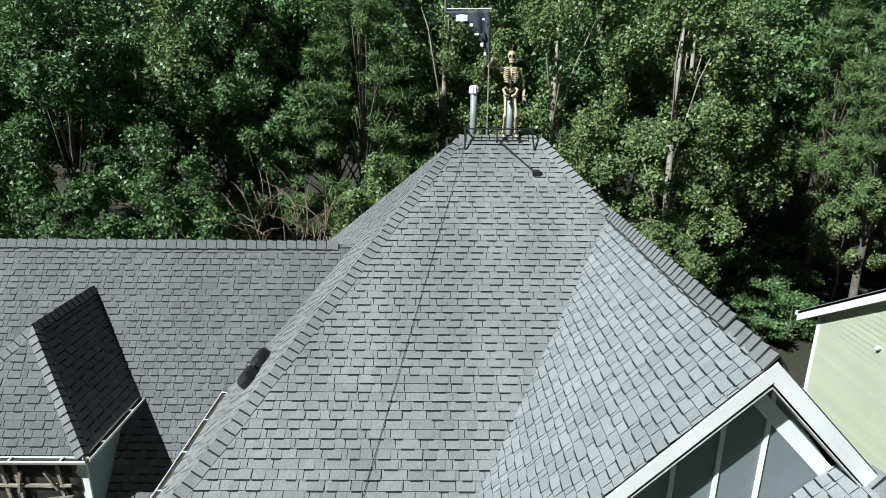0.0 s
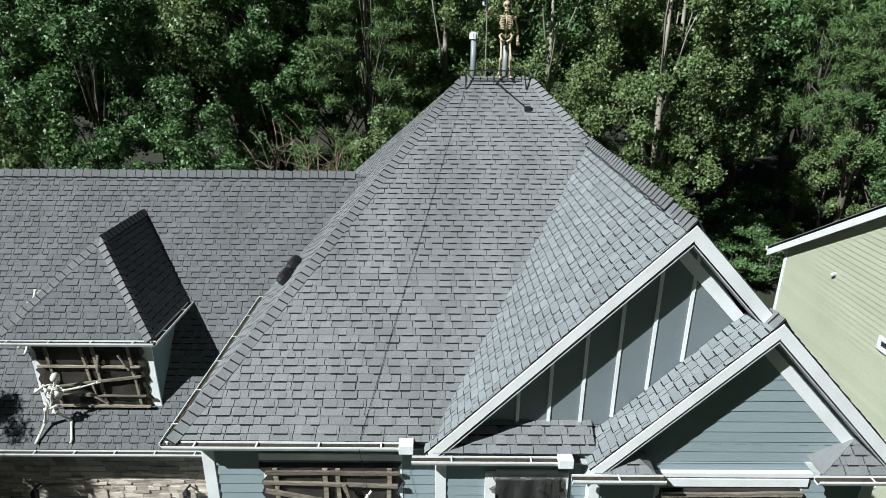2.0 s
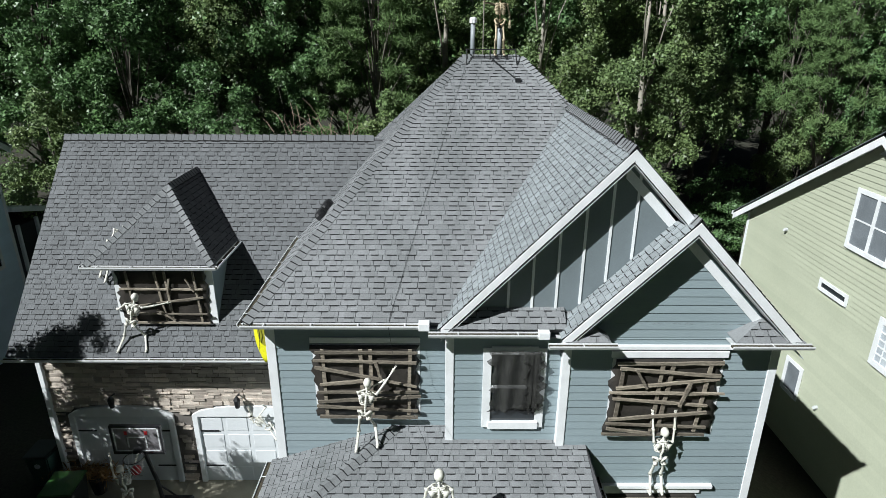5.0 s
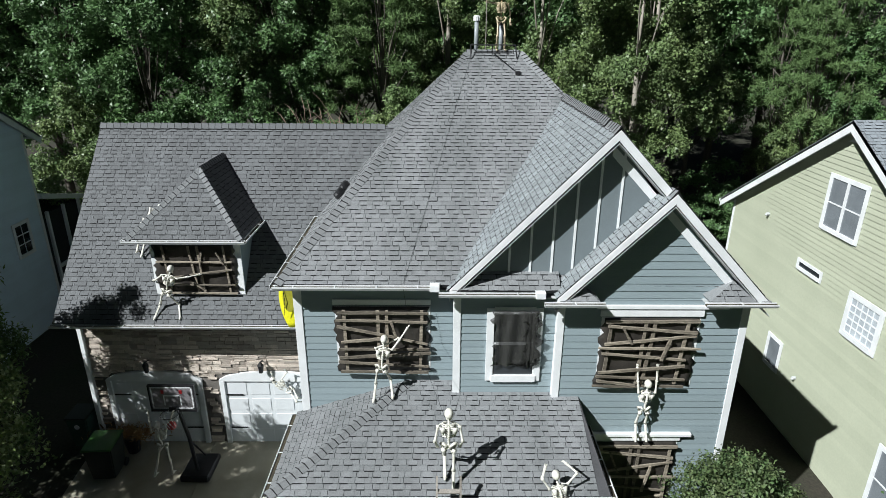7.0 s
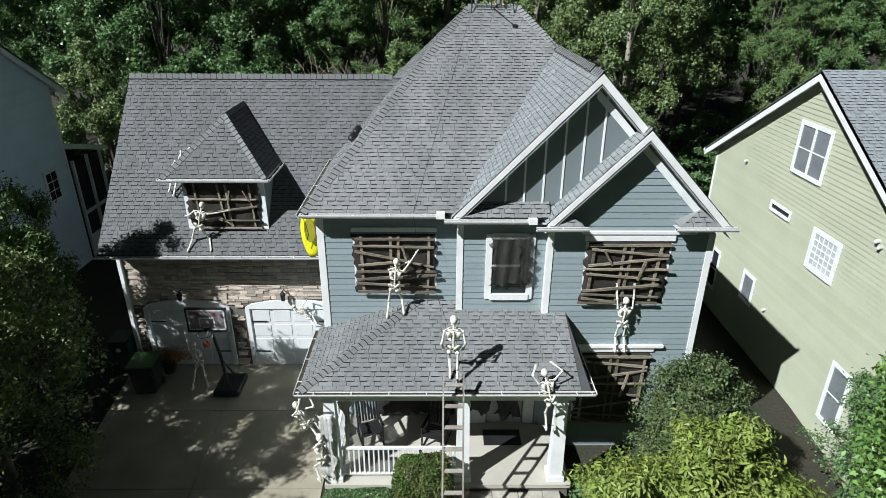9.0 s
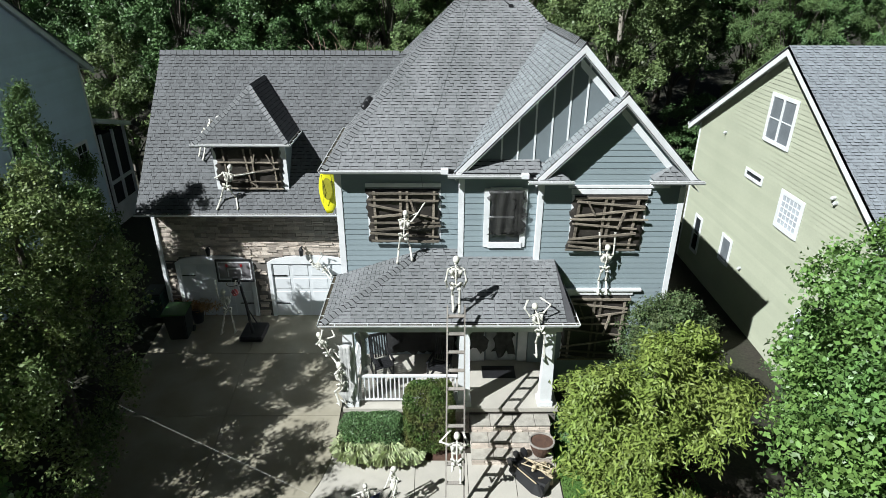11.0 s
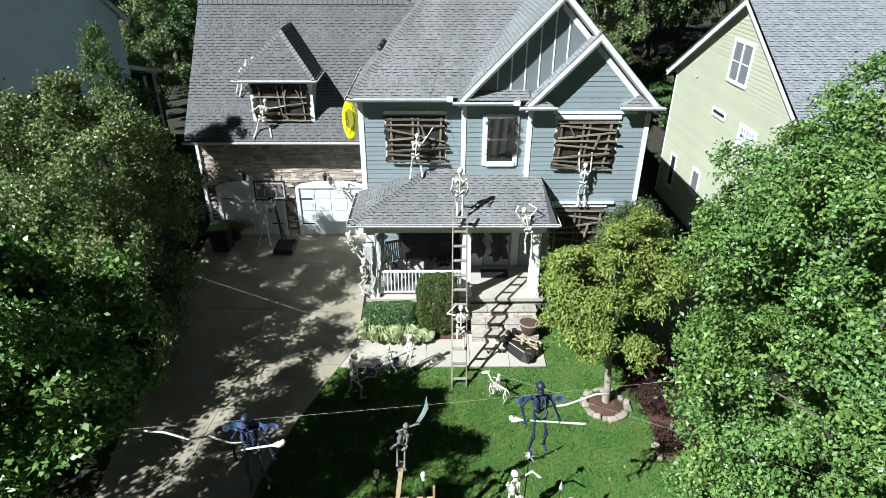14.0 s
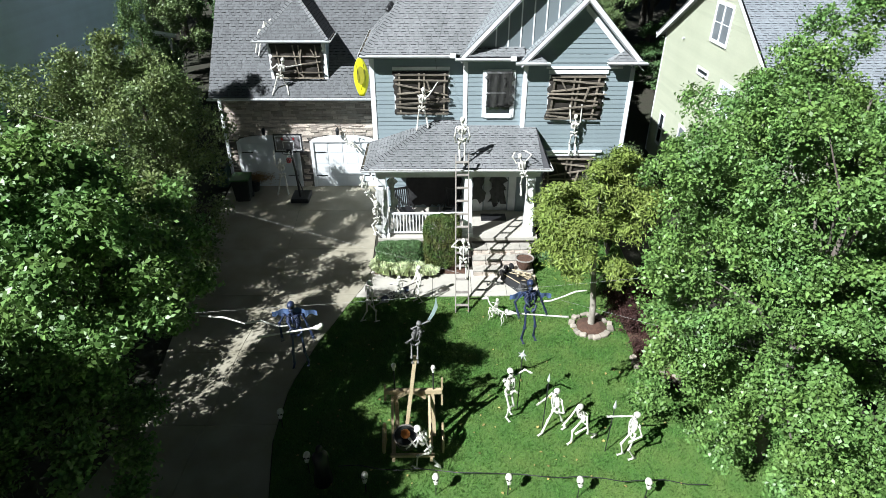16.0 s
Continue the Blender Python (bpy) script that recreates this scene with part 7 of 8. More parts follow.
for x in (-4.86, -4.58):
    part("cord", tube(bmesh.new(), [(x, 1.84, 5.0), (x + 0.05, 1.80, 5.4), (x, 1.84, 5.9)], 0.008, 4), "black", kayak)
part("tether", tube(bmesh.new(), [(-4.72, 2.0, 6.1), (-4.6, 1.6, 6.5), (-4.45, 1.2, 6.62)], 0.01, 4), "black", kayak)

# ---- basketball hoop ----
hoop = thing("basketball_hoop", "portable basketball hoop with a grey backboard before the garage", "basketball hoop", on(-7.75, 2.05))
M["board_grey"] = material("backboard_plastic", (0.2, 0.19, 0.2), 0.4, amount=0.2, bump=0)
bx0, bx1, bz0, bz1, by = -8.41, -7.30, 2.42, 3.12, 1.60
part("backboard", box(bmesh.new(), bx0, bx1, by, by + 0.04, bz0, bz1, 0.01), "board_grey", hoop, "grey backboard with white lines")
for a, b, c, d, m in ((bx0 - 0.03, bx1 + 0.03, bz0 - 0.05, bz0 + 0.005, "black"), (bx0 - 0.03, bx1 + 0.03, bz1 - 0.005, bz1 + 0.03, "black"), (bx0 - 0.03, bx0 + 0.005, bz0, bz1, "black"), (bx1 - 0.005, bx1 + 0.03, bz0, bz1, "black")):
    part("rim_frame", box(bmesh.new(), a, b, by - 0.02, by + 0.06, c, d), m, hoop)
for a, b, c, d in ((bx0 + 0.03, bx1 - 0.03, bz1 - 0.06, bz1 - 0.03), (bx0 + 0.03, bx1 - 0.03, bz0 + 0.03, bz0 + 0.06), (bx0 + 0.03, bx0 + 0.06, bz0 + 0.03, bz1 - 0.03), (bx1 - 0.06, bx1 - 0.03, bz0 + 0.03, bz1 - 0.03),
                   (-8.08, -7.63, 2.82, 2.85), (-8.08, -8.05, 2.55, 2.85), (-7.66, -7.63, 2.55, 2.85)):
    part("line", box(bmesh.new(), a, b, by - 0.006, by - 0.001, c, d), "white", hoop)
M["red"] = material("red_plastic", (0.5, 0.03, 0.035), 0.4, bump=0)
for x in (-8.12, -7.66):
    part("line", box(bmesh.new(), x, x + 0.07, by - 0.006, by - 0.001, 2.9, 3.0), "red", hoop)
rim = [(-7.86 + 0.22 * math.cos(a), 1.34 + 0.22 * math.sin(a), 2.46) for a in (2 * math.pi * k / 16 for k in range(17))]
part("rim", tube(bmesh.new(), rim, 0.01, 6), "black", hoop)
part("rim_bracket", box(bmesh.new(), -7.95, -7.77, 1.52, 1.60, 2.42, 2.52), "black", hoop)
for k in range(12):
    a, b = 2 * math.pi * k / 12, 2 * math.pi * (k + 1.5) / 12
    part("net_cord", tube(bmesh.new(), [(-7.86 + 0.22 * math.cos(a), 1.34 + 0.22 * math.sin(a), 2.45), (-7.86 + 0.14 * math.cos(b), 1.34 + 0.14 * math.sin(b), 2.1)], 0.006, 4), "white", hoop)
part("ball", ball(bmesh.new(), (-7.86, 1.34, 2.12), 0.12, 2), "red", hoop, "red ball in the net", smooth=True)
part("pole", tube(bmesh.new(), [(-7.75, 2.05, 0.1), (-7.78, 1.95, 1.3), (-7.84, 1.66, 2.7)], 0.05, 8), "black", hoop)
part("base", box(bmesh.new(), -8.15, -7.35, 1.75, 2.75, -0.08, 0.12, 0.04), "black", hoop)
part("brace", tube(bmesh.new(), [(-7.75, 2.65, 0.12), (-7.77, 2.0, 1.1)], 0.025, 6), "black", hoop)

# ---- bins ----
M["bin_green"] = material("green_plastic", (0.035, 0.11, 0.02), 0.45, spots=(0.05, 0.14, 0.03), scale=4, bump=0.1)
M["bin_dark"] = material("dark_bin_plastic", (0.018, 0.022, 0.02), 0.5, bump=0.1)
M["bin_teal"] = material("teal_bin_plastic", (0.05, 0.1, 0.085), 0.5, bump=0.1)


def wheelie_bin(label, at, turn, w, d, h, body, lid):
    b = thing("wheelie_bin", label, "rubbish bin", (0, 0, 0), "wheeled bins")
    bm = bmesh.new()
    r = [[bm.verts.new((sx * w * k / 2, sy * d * k / 2, z)) for sx, sy in ((-1, -1), (1, -1), (1, 1), (-1, 1))] for k, z in ((0.80, 0.08), (1.0, h))]
    for i in range(4):
        bm.faces.new((r[0][i], r[0][(i + 1) % 4], r[1][(i + 1) % 4], r[1][i]))
    bm.faces.new(r[0][::-1]), bm.faces.new(r[1])
    bmesh.ops.bevel(bm, geom=bm.edges[:], offset=0.03, segments=2, affect="EDGES")
    part("body", bm, body, b)
    bm = bmesh.new()
    prism(bm, [(-w * 0.54, -d * 0.56, h + 0.01), (w * 0.54, -d * 0.56, h + 0.01), (w * 0.54, d * 0.5, h + 0.04), (-w * 0.54, d * 0.5, h + 0.04)], (0, 0, 0.05))
    bmesh.ops.bevel(bm, geom=bm.edges[:], offset=0.02, segments=2, affect="EDGES")
    part("lid", bm, lid, b)
    for x in (-w * 0.42, w * 0.42):
        part("wheel", tube(bmesh.new(), [(x - 0.03, d * 0.42, 0.12), (x + 0.03, d * 0.42, 0.12)], 0.12, 12), "black", b)
    part("handle", tube(bmesh.new(), [(-w * 0.4, d * 0.56, h - 0.03), (w * 0.4, d * 0.56, h - 0.03)], 0.018, 6), body, b)
    b.matrix_basis = Matrix.Translation(at) @ Matrix.Rotation(radians(turn), 4, "Z")
    return b


wheelie_bin("large dark wheeled bin with a bright green lid", on(-10.22, 2.1, 0.03), 4, 0.74, 0.82, 1.08, "bin_dark", "bin_green")
wb = wheelie_bin("dark teal wheeled bin with a white emblem beside the garage", on(-11.45, 3.3, 0.03), 0, 0.6, 0.7, 1.05, "bin_teal", "bin_dark")
bm = bmesh.new()
prism(bm, [(0.08 * math.cos(k * 0.785), -0.352, 0.8 + 0.08 * math.sin(k * 0.785)) for k in range(8)], (0, 0.006, 0))
em = part("emblem", bm, "white")
em.parent = wb
M["straw"] = material("straw", (0.32, 0.2, 0.08), 0.9, spots=(0.2, 0.1, 0.05), scale=8, island=0.4, bump=0)
rs = np.random.RandomState(7)
n = 900
P = np.c_[-9.95 + rs.randn(n) * 0.42, 2.98 + rs.randn(n) * 0.12, 0.62 + rs.randn(n) * 0.10]
t = thing("dried_plant", "dried brown fern in a planter before the garage door", "plant", (-9.95, 2.98, 0.02))
array_mesh("fronds", leaves(P, np.tile([0, 0, 1.0], (n, 1)), 0.22, 0.12, rs, 0.3, 0.9), "straw", t)
part("planter", tube(bmesh.new(), [(-9.95, 2.98, 0.0), (-9.95, 2.98, 0.5), (-9.95, 2.98, 0.55)], [0.17, 0.24, 0.22], 12), "black", t)

# ---- mower heap by the steps ----
mower = thing("overturned_mower", "overturned lawn mower with black deck and wheels on the walk", "lawn mower", on(1.15, -3.95))
o = Vector(on(1.15, -3.95, 0.04))
bm = bmesh.new()
prism(bm, [o + Vector(p) for p in ((-0.62, 0.35, 0), (-0.45, 0.5, 0), (0.3, -0.35, 0), (0.12, -0.52, 0), (-0.1, -0.4, 0))], (0.12, 0.12, 0.32))
part("deck", bm, "black", mower)
for x, y, z in ((-0.55, 0.42, 0.25), (-0.18, 0.62, 0.4), (0.12, -0.45, 0.16), (-0.38, 0.56, 0.35)):
    part("wheel", tube(bmesh.new(), [o + Vector((x - 0.03, y, z)), o + Vector((x + 0.03, y + 0.03, z))], 0.13, 14), "black", mower)
for a, b in (((-0.3, 0.3, 0.35), (0.35, -0.2, 0.5)), ((-0.2, 0.45, 0.4), (0.45, -0.05, 0.5)), ((-0.5, 0.3, 0.3), (0.0, -0.4, 0.35)), ((0.3, -0.25, 0.5), (0.5, 0.0, 0.5))):
    part("handle_tube", tube(bmesh.new(), [o + Vector(a), o + Vector(b)], 0.016, 6), "tan_bone", mower)
part("engine", box(bmesh.new(), o.x + 0.2, o.x + 0.5, o.y - 0.15, o.y + 0.15, o.z + 0.0, o.z + 0.3, 0.03), "tan_bone", mower, "dirty tan engine cover")
skeleton("aged tan plastic skeleton sprawled under the overturned mower", on(1.35, -3.75, 0.12), 130, ((0.4, 0.3, 0.35), (-0.35, 0.35, 0.3)), ((0.2, -0.6, 0.05), (-0.2, -0.6, 0.05)), lean=(0, 0.9, 0.35), pelvis=(0, -0.3, 0.2), mat="tan_bone", size=0.8)
pot = thing("basket", "round wicker basket of dark mulch on the steps", "basket", (1.45, -3.05, -0.30))
part("rim", tube(bmesh.new(), [(1.45 + 0.33 * math.cos(k * 0.393), -3.2 + 0.30 * math.sin(k * 0.393), 0.10) for k in range(17)], 0.03, 6), "ladder", pot)
bm = bmesh.new()
tube(bm, [(1.45, -3.2, -0.29), (1.45, -3.2, -0.1), (1.45, -3.2, 0.08)], [0.22, 0.29, 0.32], 18)
part("bowl", bm, "mulch", pot)

# ---- lawn figures ----
def ground_skeleton(label, x, y, turn, *a, **k):
    return skeleton(label, on(x, y, 0.05), turn, *a, **k)


def pole_weapon(label, x, y, top, kind):
    p = thing("spear", label, "spear", on(x, y))
    b = on(x, y)
    part("shaft", tube(bmesh.new(), [b, (x + 0.02, y, top)], 0.014, 6), "black", p)
    if kind == "mace":
        bm = bmesh.new()
        ball(bm, (x + 0.02, y, top + 0.05), 0.075, 1)
        for k in range(10):
            a = k * 2.4
            d = Vector((math.cos(a) * math.cos(k - 4.5), math.sin(a) * math.cos(k - 4.5), math.sin((k - 4.5) * 0.33)))
            tube(bm, [Vector((x + 0.02, y, top + 0.05)) + d * 0.06, Vector((x + 0.02, y, top + 0.05)) + d * 0.14], [0.022, 0.003], 4)
        part("spiked_head", bm, "dirty_white", p)
    else:
        part("point", tube(bmesh.new(), [(x + 0.02, y, top), (x + 0.02, y, top + 0.06), (x + 0.02, y, top + 0.28)], [0.02, 0.045, 0.004], 6), "dirty_white", p)
    return p


ground_skeleton("white plastic skeleton raising a spiked mace on the lawn", 0.12, -9.95, 180 + 30, ((-0.08, 0.10, 0.9), (-0.36, 0.30, 1.55)), ((0.10, 0.10, 0.04), (-0.10, -0.08, 0.04)), size=1.06)
pole_weapon("black pole with a spiked white mace head stuck in the lawn", 0.42, -9.75, 1.10, "mace")
ground_skeleton("white plastic skeleton striding with a spear on the lawn", 1.32, -10.55, 120, ((0.2, 0.45, 1.1), (-0.3, 0.35, 1.2)), ((0.08, 0.35, 0.05), (-0.08, -0.35, 0.05)), lean=(0, 0.12, 1))
pole_weapon("black spear with a pale point stuck in the lawn", 1.02, -10.45, 0.85, "spear")
ground_skeleton("white plastic skeleton crouching forward on the lawn", 2.02, -10.85, 120, ((0.2, 0.5, 0.75), (-0.25, 0.45, 0.8)), ((0.08, 0.3, 0.05), (-0.08, -0.4, 0.05)), lean=(0, 0.45, 1), pelvis=(0, 0, 0.72))
ground_skeleton("white plastic skeleton reaching for a spear on the lawn", 3.08, -11.40, 100, ((0.25, 0.55, 1.3), (-0.2, 0.1, 0.85)), ((0.10, 0.10, 0.04), (-0.10, -0.12, 0.04)))
pole_weapon("black spear with a pale point stuck in the lawn", 2.55, -11.2, 0.65, "spear")

# pony and rider
def pony_mesh(bm):
    tube(bm, [(-0.34, 0, 0.62), (-0.1, 0, 0.64), (0.2, 0, 0.66), (0.36, 0, 0.74), (0.48, 0, 0.92)], [0.03, 0.03, 0.03, 0.03, 0.024], 6)
    for k in range(7):
        x = -0.16 + k * 0.065
        for s in (-1, 1):
            tube(bm, [(x, 0, 0.65), (x, s * 0.10, 0.58), (x, s * 0.10, 0.48), (x, s * 0.03, 0.40)], 0.009, 4)
    for x, s in ((0.3, 1), (0.26, -1), (-0.34, 1), (-0.30, -1)):
        tube(bm, [(x, s * 0.06, 0.62), (x + 0.05, s * 0.09, 0.36), (x - 0.02, s * 0.1, 0.18), (x + 0.02, s * 0.1, 0.02)], [0.03, 0.02, 0.017, 0.024], 5)
    tube(bm, [(0.44, 0, 0.95), (0.56, 0, 0.95), (0.72, 0, 0.84), (0.78, 0, 0.80)], [0.04, 0.065, 0.045, 0.03], 7)
    for s in (-1, 1):
        tube(bm, [(0.46, s * 0.03, 1.0), (0.45, s * 0.05, 1.1)], [0.02, 0.004], 4)
    tube(bm, [(-0.36, 0, 0.62), (-0.46, 0, 0.56), (-0.52, 0, 0.40)], [0.018, 0.014, 0.006], 5)


bm = bmesh.new()
pony_mesh(bm)
pony = tagged(part("skeleton_pony", bm, "bone", smooth=True), "white plastic skeleton pony on the lawn with a small rider", "skeleton", "plastic skeletons")
pony.matrix_basis = Matrix.Translation(on(0.18, -5.95, 0.04)) @ Matrix.Rotation(radians(140), 4, "Z") @ Matrix.Diagonal((0.78, 0.78, 0.85, 1))
skeleton("small white plastic skeleton riding the skeleton pony", on(0.18, -5.92, 0.44), 50, ((0.15, 0.35, 0.45), (-0.15, 0.35, 0.45)), ((0.2, 0.15, -0.3), (-0.2, 0.15, -0.3)), pelvis=(0, 0, 0.22), size=0.55)

# bearers with a stretcher
stretcher = thing("stretcher", "dark cloth stretcher on two poles carried by skeletons", "stretcher", on(-3.1, -5.2, 0.3))
for dy in (-0.18, 0.18):
    part("pole", tube(bmesh.new(), [(-3.95, -5.75 + dy, -0.05), (-2.25, -4.75 + dy, 0.12)], 0.018, 6), "ladder", stretcher)
part("cloth", prism(bmesh.new(), [(-3.65, -5.76, -0.06), (-2.75, -5.23, 0.04), (-2.75, -4.87, 0.04), (-3.65, -5.40, -0.06)], (0, 0, 0.03)), "blue_bone", stretcher)
ground_skeleton("cream plastic skeleton carrying the front of a stretcher", -4.05, -5.88, -60, ((0.22, 0.1, 0.62), (-0.22, 0.1, 0.62)), ((0.12, 0.16, 0.04), (-0.14, -0.22, 0.04)), mat="bone", lean=(0, 0.15, 1), size=1.03)
ground_skeleton("cream plastic skeleton carrying the back of a stretcher", -2.40, -4.80, 120, ((0.22, 0.2, 0.68), (-0.22, 0.2, 0.68)), ((0.12, 0.05, 0.04), (-0.12, -0.05, 0.04)), mat="bone", size=0.92)
skeleton("small pale pink skeleton sitting up on the stretcher", (-3.05, -5.18, 0.02), 200, ((0.3, 0.1, 0.55), (-0.3, 0.1, 0.5)), ((0.15, 0.45, 0.05), (-0.15, 0.45, 0.05)), pelvis=(0, 0, 0.12), size=0.72)
skeleton("white plastic skeleton lying on the stretcher", (-3.3, -5.45, 0.0), -60, ((0.3, 0.2, 0.1), (-0.3, 0.2, 0.1)), ((0.15, -0.7, 0.05), (-0.15, -0.7, 0.05)), lean=(0, 1, 0.1), pelvis=(0, -0.1, 0.1), size=0.7)

# catapult
cat = thing("catapult", "home-made pale timber catapult with wheels and a throwing arm", "catapult", on(-2.5, -10.9))
cz = gz(-2.5, -10.9)
for x in (-2.92, -1.98):
    part("side_rail", beam(bmesh.new(), (x, -11.7, cz + 0.35), (x, -10.1, cz + 0.35), 0.07, 0.10), "new_wood", cat)
    part("upright", beam(bmesh.new(), (x + 0.08, -10.9, cz + 0.35), (x + 0.04, -10.57, cz + 1.52), 0.09, 0.09, (0, 1, 0)), "new_wood", cat)
    part("brace", beam(bmesh.new(), (x - 0.02, -11.6, cz + 0.4), (x - 0.05, -10.62, cz + 1.5), 0.06, 0.06, (0, 1, 0)), "new_wood", cat)
for x, z0, z1 in ((-3.16, 1.28, 1.76), (-1.70, 1.12, 1.98)):
    part("end_post", beam(bmesh.new(), (x, -10.56, cz + z0), (x, -10.52, cz + z1), 0.05, 0.07, (0, 1, 0)), "new_wood", cat)
for x in (-2.86, -2.12):
    part("bow_arm", beam(bmesh.new(), (-2.49, -10.64, cz + 1.70), (x, -10.66, cz + 1.46), 0.05, 0.09, (0, 1, 0)), "new_wood", cat)
part("cross_beam", beam(bmesh.new(), (-3.15, -10.55, cz + 1.58), (-1.70, -10.55, cz + 1.58), 0.10, 0.13), "new_wood", cat)
part("cross_beam", beam(bmesh.new(), (-3.0, -11.6, cz + 0.42), (-1.9, -11.6, cz + 0.42), 0.08, 0.08), "new_wood", cat)
part("throwing_arm", beam(bmesh.new(), (-2.62, -11.2, cz + 0.75), (-2.36, -10.5, cz + 2.7), 0.09, 0.09, (0, 1, 0)), "new_wood", cat)
for x in (-3.2, -1.68):
    bm = bmesh.new()
    for y in (-11.0,):
        pts = [(x, y + 0.36 * math.cos(a), cz + 0.38 + 0.36 * math.sin(a)) for a in (2 * math.pi * k / 18 for k in range(19))]
        tube(bm, pts, 0.035, 6)
    w = part("wheel", bm, "new_wood", cat)
    for k in range(6):
        a = k * math.pi / 6
        part("spoke", beam(bmesh.new(), (x, -11.0 - 0.33 * math.cos(a), cz + 0.38 - 0.33 * math.sin(a)), (x, -11.0 + 0.33 * math.cos(a), cz + 0.38 + 0.33 * math.sin(a)), 0.03, 0.03), "new_wood", w)
for x, z in ((-2.90, 2.42), (-1.92, 2.34)):
    part("post", tube(bmesh.new(), [(x, -10.55, cz + 1.62), (x, -10.55, cz + z - 0.1)], 0.02, 6), "black", cat)
    bm = bmesh.new()
    skull(bm, (x, -10.55, cz + z), Matrix.Rotation(math.pi, 3, "Z"), 0.8)
    part("skull", bm, "bone", cat, "white plastic skull on a post", smooth=True)
tub = thing("tub", "round dark tub holding an orange pumpkin on the catapult", "tub", (-2.62, -11.35, -0.3))
bm = bmesh.new()
tube(bm, [(-2.62, -11.30, -0.35), (-2.62, -11.42, 0.0)], [0.24, 0.30], 18)
part("tub_body", bm, "bin_dark", tub)
part("tub_rim", tube(bmesh.new(), [(-2.62 + 0.30 * math.cos(k * 0.3927), -11.42 + 0.27 * math.sin(k * 0.3927), 0.03 + 0.08 * math.sin(k * 0.3927)) for k in range(17)], 0.02, 6), "ladder", tub)
M["pumpkin"] = material("pumpkin", (0.6, 0.2, 0.04), 0.5, spots=(0.45, 0.14, 0.03), scale=8, bump=0.2)
bm = bmesh.new()
ball(bm, (-2.62, -11.42, 0.08), 0.13, 2, (1, 1, 0.85))
for v in bm.verts:
    a = math.atan2(v.co.y + 11.42, v.co.x + 2.62)
    k = 1 - 0.07 * abs(math.sin(a * 5))
    v.co.x, v.co.y = -2.62 + (v.co.x + 2.62) * k, -11.42 + (v.co.y + 11.42) * k
part("pumpkin", bm, "pumpkin", tub, "orange pumpkin", smooth=True)
skeleton("dark grey plastic skeleton on the catapult arm waving a blade", (-2.36, -10.5, cz + 2.62), 180, ((-0.42, 0.1, 1.45), (0.15, 0.1, 0.75)), ((0.08, 0.0, 0.0), (-0.08, 0.0, 0.0)), lean=(-0.2, 0.05, 1), pelvis=(0, 0, 0.62), size=0.86, mat="dark_bone")
blade = thing("scimitar", "long pale curved sword held up by a skeleton", "sword", (-1.95, -10.5, 3.1))
bm = bmesh.new()
prism(bm, [(-2.04, -10.52, 2.94), (-1.95, -10.52, 3.14), (-1.88, -10.52, 3.34), (-1.84, -10.52, 3.60), (-1.80, -10.52, 3.30), (-1.88, -10.52, 3.08), (-1.99, -10.52, 2.90)], (0, 0.012, 0))
part("blade", bm, material("blade_metal", (0.5, 0.62, 0.65), 0.35, 0.4), blade)
part("hilt", tube(bmesh.new(), [(-2.12, -10.51, 2.76), (-2.0, -10.51, 2.94)], 0.02, 6), "black", blade)
ground_skeleton("white plastic skeleton working the catapult", -2.02, -11.7, 60, ((-0.3, 0.5, 0.75), (-0.1, 0.5, 0.9)), ((0.15, -0.2, 0.04), (-0.15, 0.3, 0.04)), lean=(-0.1, 0.5, 1), pelvis=(0, 0, 0.74))

# dark hooded figure and skulls on stakes, with the cable that links them
fig = thing("hooded_figure", "dark hooded plastic figure standing in the shaded lawn", "figure", on(-4.65, -12.0))
b = Vector(on(-4.65, -12.0))
bm = bmesh.new()
tube(bm, [b, b + Vector((0, 0, 0.6)), b + Vector((0, 0, 0.95)), b + Vector((0, 0, 1.1))], [0.24, 0.17, 0.2, 0.08], 10)
part("robe", bm, "bin_dark", fig, smooth=True)
part("head", ball(bmesh.new(), b + Vector((0, 0, 1.2)), 0.09, 2), "black", fig, smooth=True)
stake = thing("skull_stake", "white plastic skull on a thin stake in the lawn", "skull stake", (0, 0, 0), "skull stakes")
part("stake", tube(bmesh.new(), [(0, 0, -0.1), (0, 0, 0.52)], 0.012, 6), "black", stake)
bm = bmesh.new()
skull(bm, (0, 0, 0.62), Matrix.Rotation(math.pi, 3, "Z"), 1.15)
part("skull", bm, "bone", stake, smooth=True).data.materials.append(M["socket"])
stake.matrix_basis = Matrix.Translation(on(-3.57, -12.35))
for x, y in ((-1.87, -12.42), (-0.13, -12.45), (1.55, -12.55), (3.16, -12.62), (-5.05, -11.75), (-6.0, -10.35)):
    copy_thing(stake, Matrix.Translation(on(x, y)))
cable = thing("cable", "thin black cable lying along the lawn between skull stakes", "cable", on(0, -12.0))
pts = [on(-4.3 + 0.5 * k, -11.78 - 0.035 * k + 0.04 * math.sin(k * 1.7), 0.30 + 0.03 * math.sin(k * 2.1)) for k in range(19)]
part("wire", tube(bmesh.new(), pts, 0.012, 5), "black", cable)

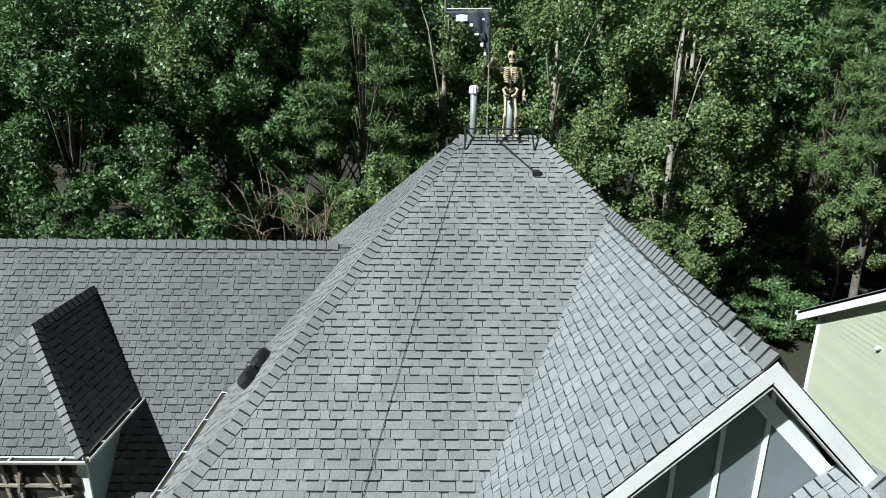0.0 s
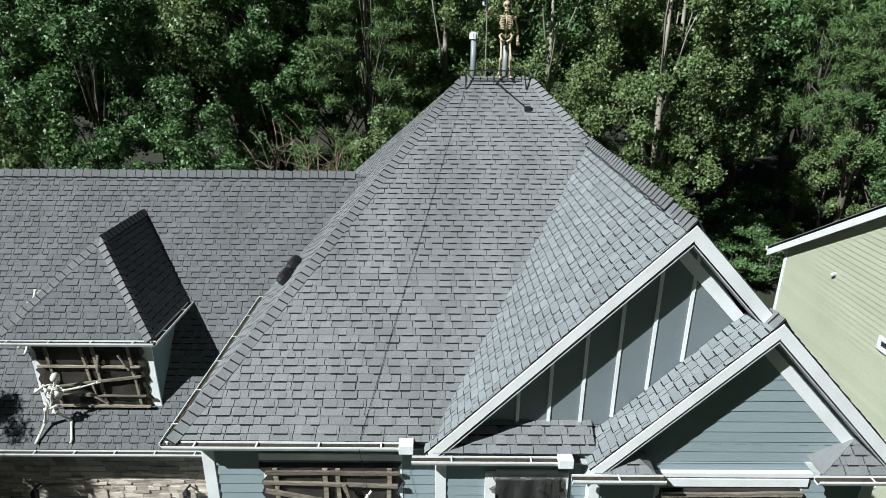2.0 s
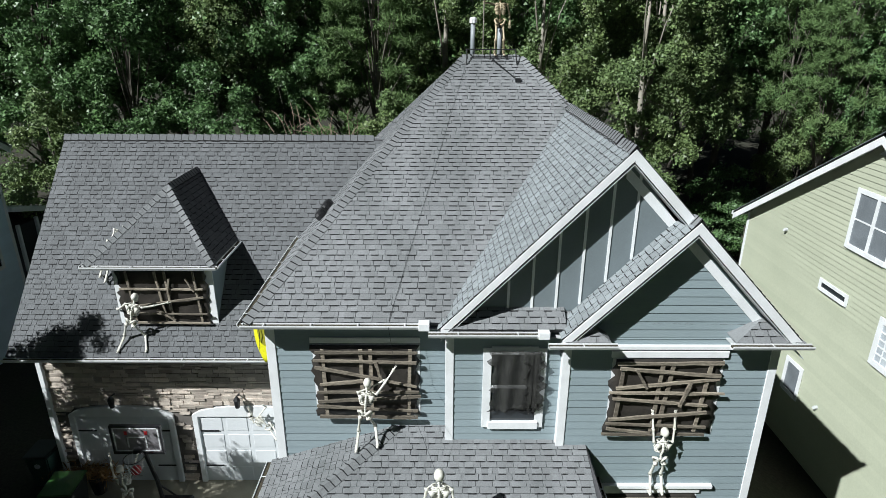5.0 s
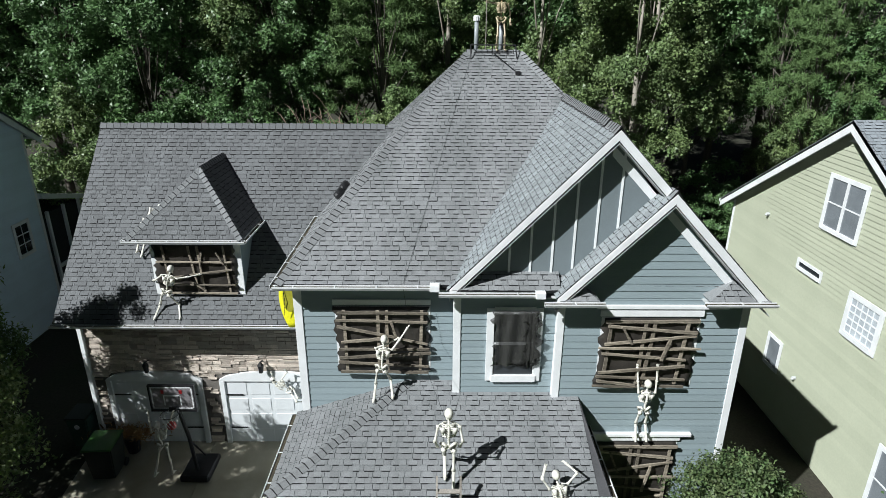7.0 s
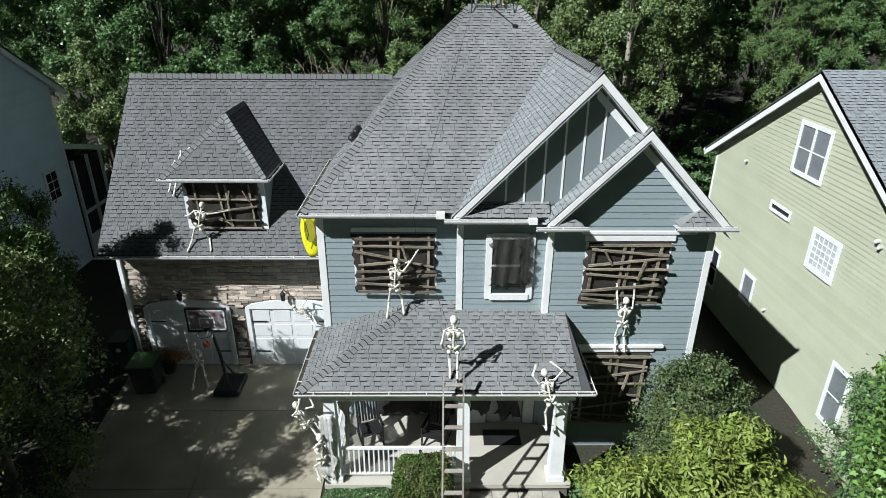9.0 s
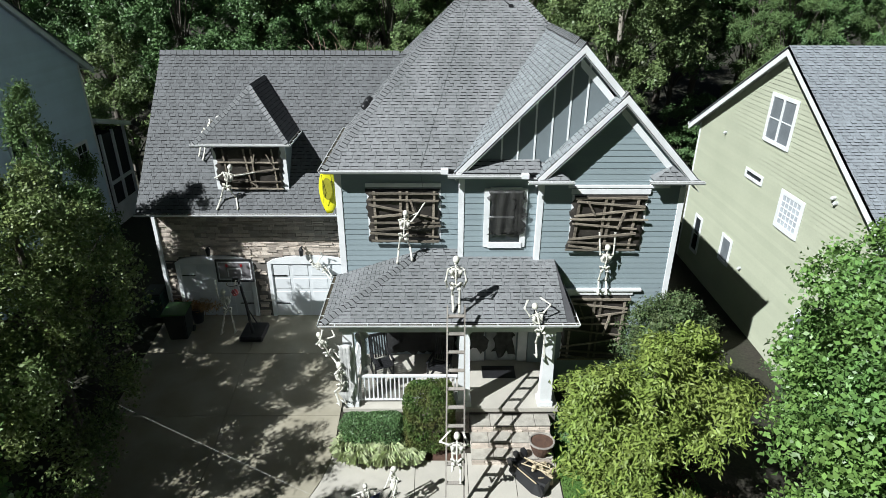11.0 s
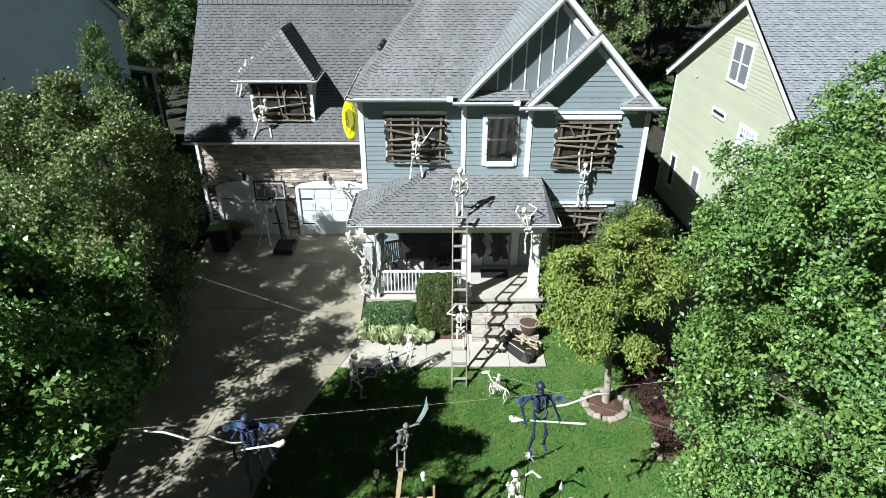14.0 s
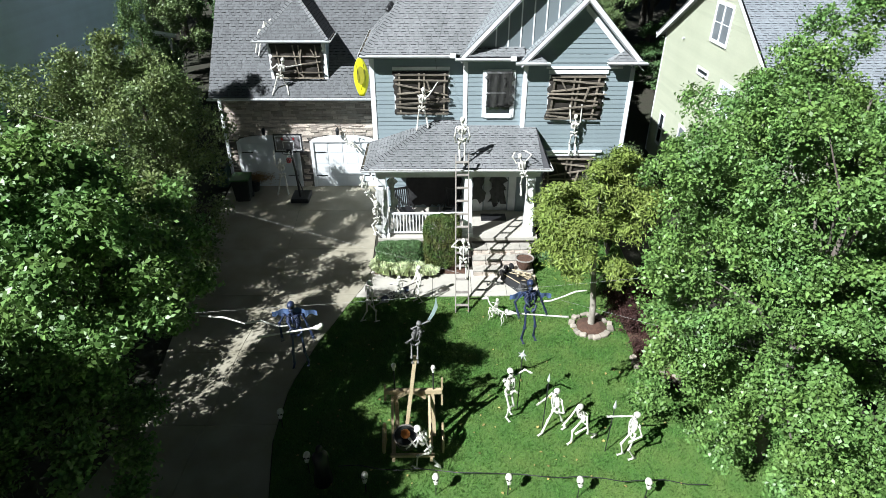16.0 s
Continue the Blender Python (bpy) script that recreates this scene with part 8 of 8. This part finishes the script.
# figures hung from lines between the trees
for lab, a, b, sag in (("thin pale line stretched across the yard between the trees", (-10.0, -4.46, 3.30), (5.2, -12.6, 3.48), 0.05), ("thin pale line stretched from tree to tree over the lawn", (-9.2, -12.4, 4.45), (5.0, -10.9, 4.6), 0.12)):
    cord = thing("cord", lab, "cord", a)
    a, b = Vector(a), Vector(b)
    part("strand", tube(bmesh.new(), [a + (b - a) * k / 16 - Vector((0, 0, sag * 4 * (k / 16) * (1 - k / 16))) for k in range(17)], 0.002, 4), "twine", cord)
for lab, x, y, z, turn in (("dark blue plastic skeleton hung spread-armed over the drive", -4.75, -11.95, 4.48, 0), ("dark blue plastic skeleton hung spread-armed over the lawn", 0.25, -11.1, 4.40, 10)):
    skeleton(lab, (x, y, z - 1.55), turn + 180, ((0.30, 0.08, 0.80), (-0.34, 0.08, 0.78)), ((0.14, 0.02, 0.0), (-0.16, -0.02, 0.02)), lean=(0.06, 0, 1), mat="blue_bone", elbow=(0, 0, -1))
for lab, pts, r in (("long pale bent branch tied to a hanging figure", [(-6.7, -11.9, 4.15), (-6.2, -11.92, 4.12), (-5.8, -11.95, 3.98), (-5.45, -11.95, 4.05), (-5.1, -11.98, 3.92), (-4.8, -11.98, 3.95)], 0.017),
                    ("long pale bent branch tied to a hanging figure", [(0.35, -11.1, 3.85), (0.7, -11.05, 3.84), (0.95, -11.0, 3.90), (1.25, -11.0, 4.05), (1.5, -11.0, 4.08)], 0.017)):
    tagged(part("branch", tube(bmesh.new(), pts, [r, r * 1.3, r, r * 1.2, r, r * 0.8][:len(pts)], 6), "bone", smooth=True), lab, "branch", "hung branches")
for lab, p, q in (("long white plastic leg bone tied across a hanging figure", (-4.22, -12.0, 3.92), (-5.56, -12.0, 3.66)), ("long white plastic leg bone tied across a hanging figure", (-0.27, -11.15, 3.60), (1.14, -11.12, 3.44))):
    p, q = Vector(p), Vector(q)
    bm = bmesh.new()
    tube(bm, [p, p + (q - p) * 0.06, p + (q - p) * 0.14, p + (q - p) * 0.5, p + (q - p) * 0.93, q], [0.05, 0.06, 0.022, 0.018, 0.022, 0.034], 7)
    ball(bm, p + Vector((0.0, 0, 0.035)), 0.05, 2)
    tagged(part("club_bone", bm, "bone", smooth=True), lab, "bone", "hung bones")
for x, y, z, seed in ((-4.75, -11.9, 4.28, 31), (0.25, -11.05, 4.06, 32)):
    rng = random.Random(seed)
    verts, faces = [], []
    for i in range(17):
        u = i / 8 - 1
        for j in range(4):
            drop = j / 3 * (0.20 - 0.10 * abs(u)) * (1 + rng.uniform(-0.35, 0.35))
            verts.append((x + u * 0.46, y + 0.03 * math.sin(u * 9), z + 0.06 * (1 - abs(u)) - 0.04 * u * u - drop))
    faces = [(i * 4 + j, (i + 1) * 4 + j, (i + 1) * 4 + j + 1, i * 4 + j + 1) for i in range(16) for j in range(3)]
    cape = raw("ragged_cape", verts, faces, "cape")
    cape.modifiers.new("thickness", "SOLIDIFY").thickness = 0.006
    tagged(cape, "ragged blue cloth over the shoulders of a hanging figure", "cloth", "hung capes")
# thin cords from the roof rack down over the shingles
cordline = thing("cord", "thin dark cord running down the shingles to the porch", "cord", (-0.5, 3, 9))
pts = [(-0.22, 6.5, 10.85)] + [(-0.25 - 1.55 * q, 6.3 - 6.4 * q, EAVE + 0.03 + 0.62 * (6.4 - 6.4 * q)) for q in (0.0, 0.25, 0.5, 0.75, 1.0)]
part("strand", tube(bmesh.new(), pts, 0.0042, 4), "black", cordline)
pts = [(-1.80, -0.22, 6.66), (-1.7, -0.25, 5.9), (-0.9, -0.9, 3.85 + 0.05), (-0.6, -2.3, 3.35)]
part("strand", tube(bmesh.new(), pts, 0.0035, 4), "black", cordline)
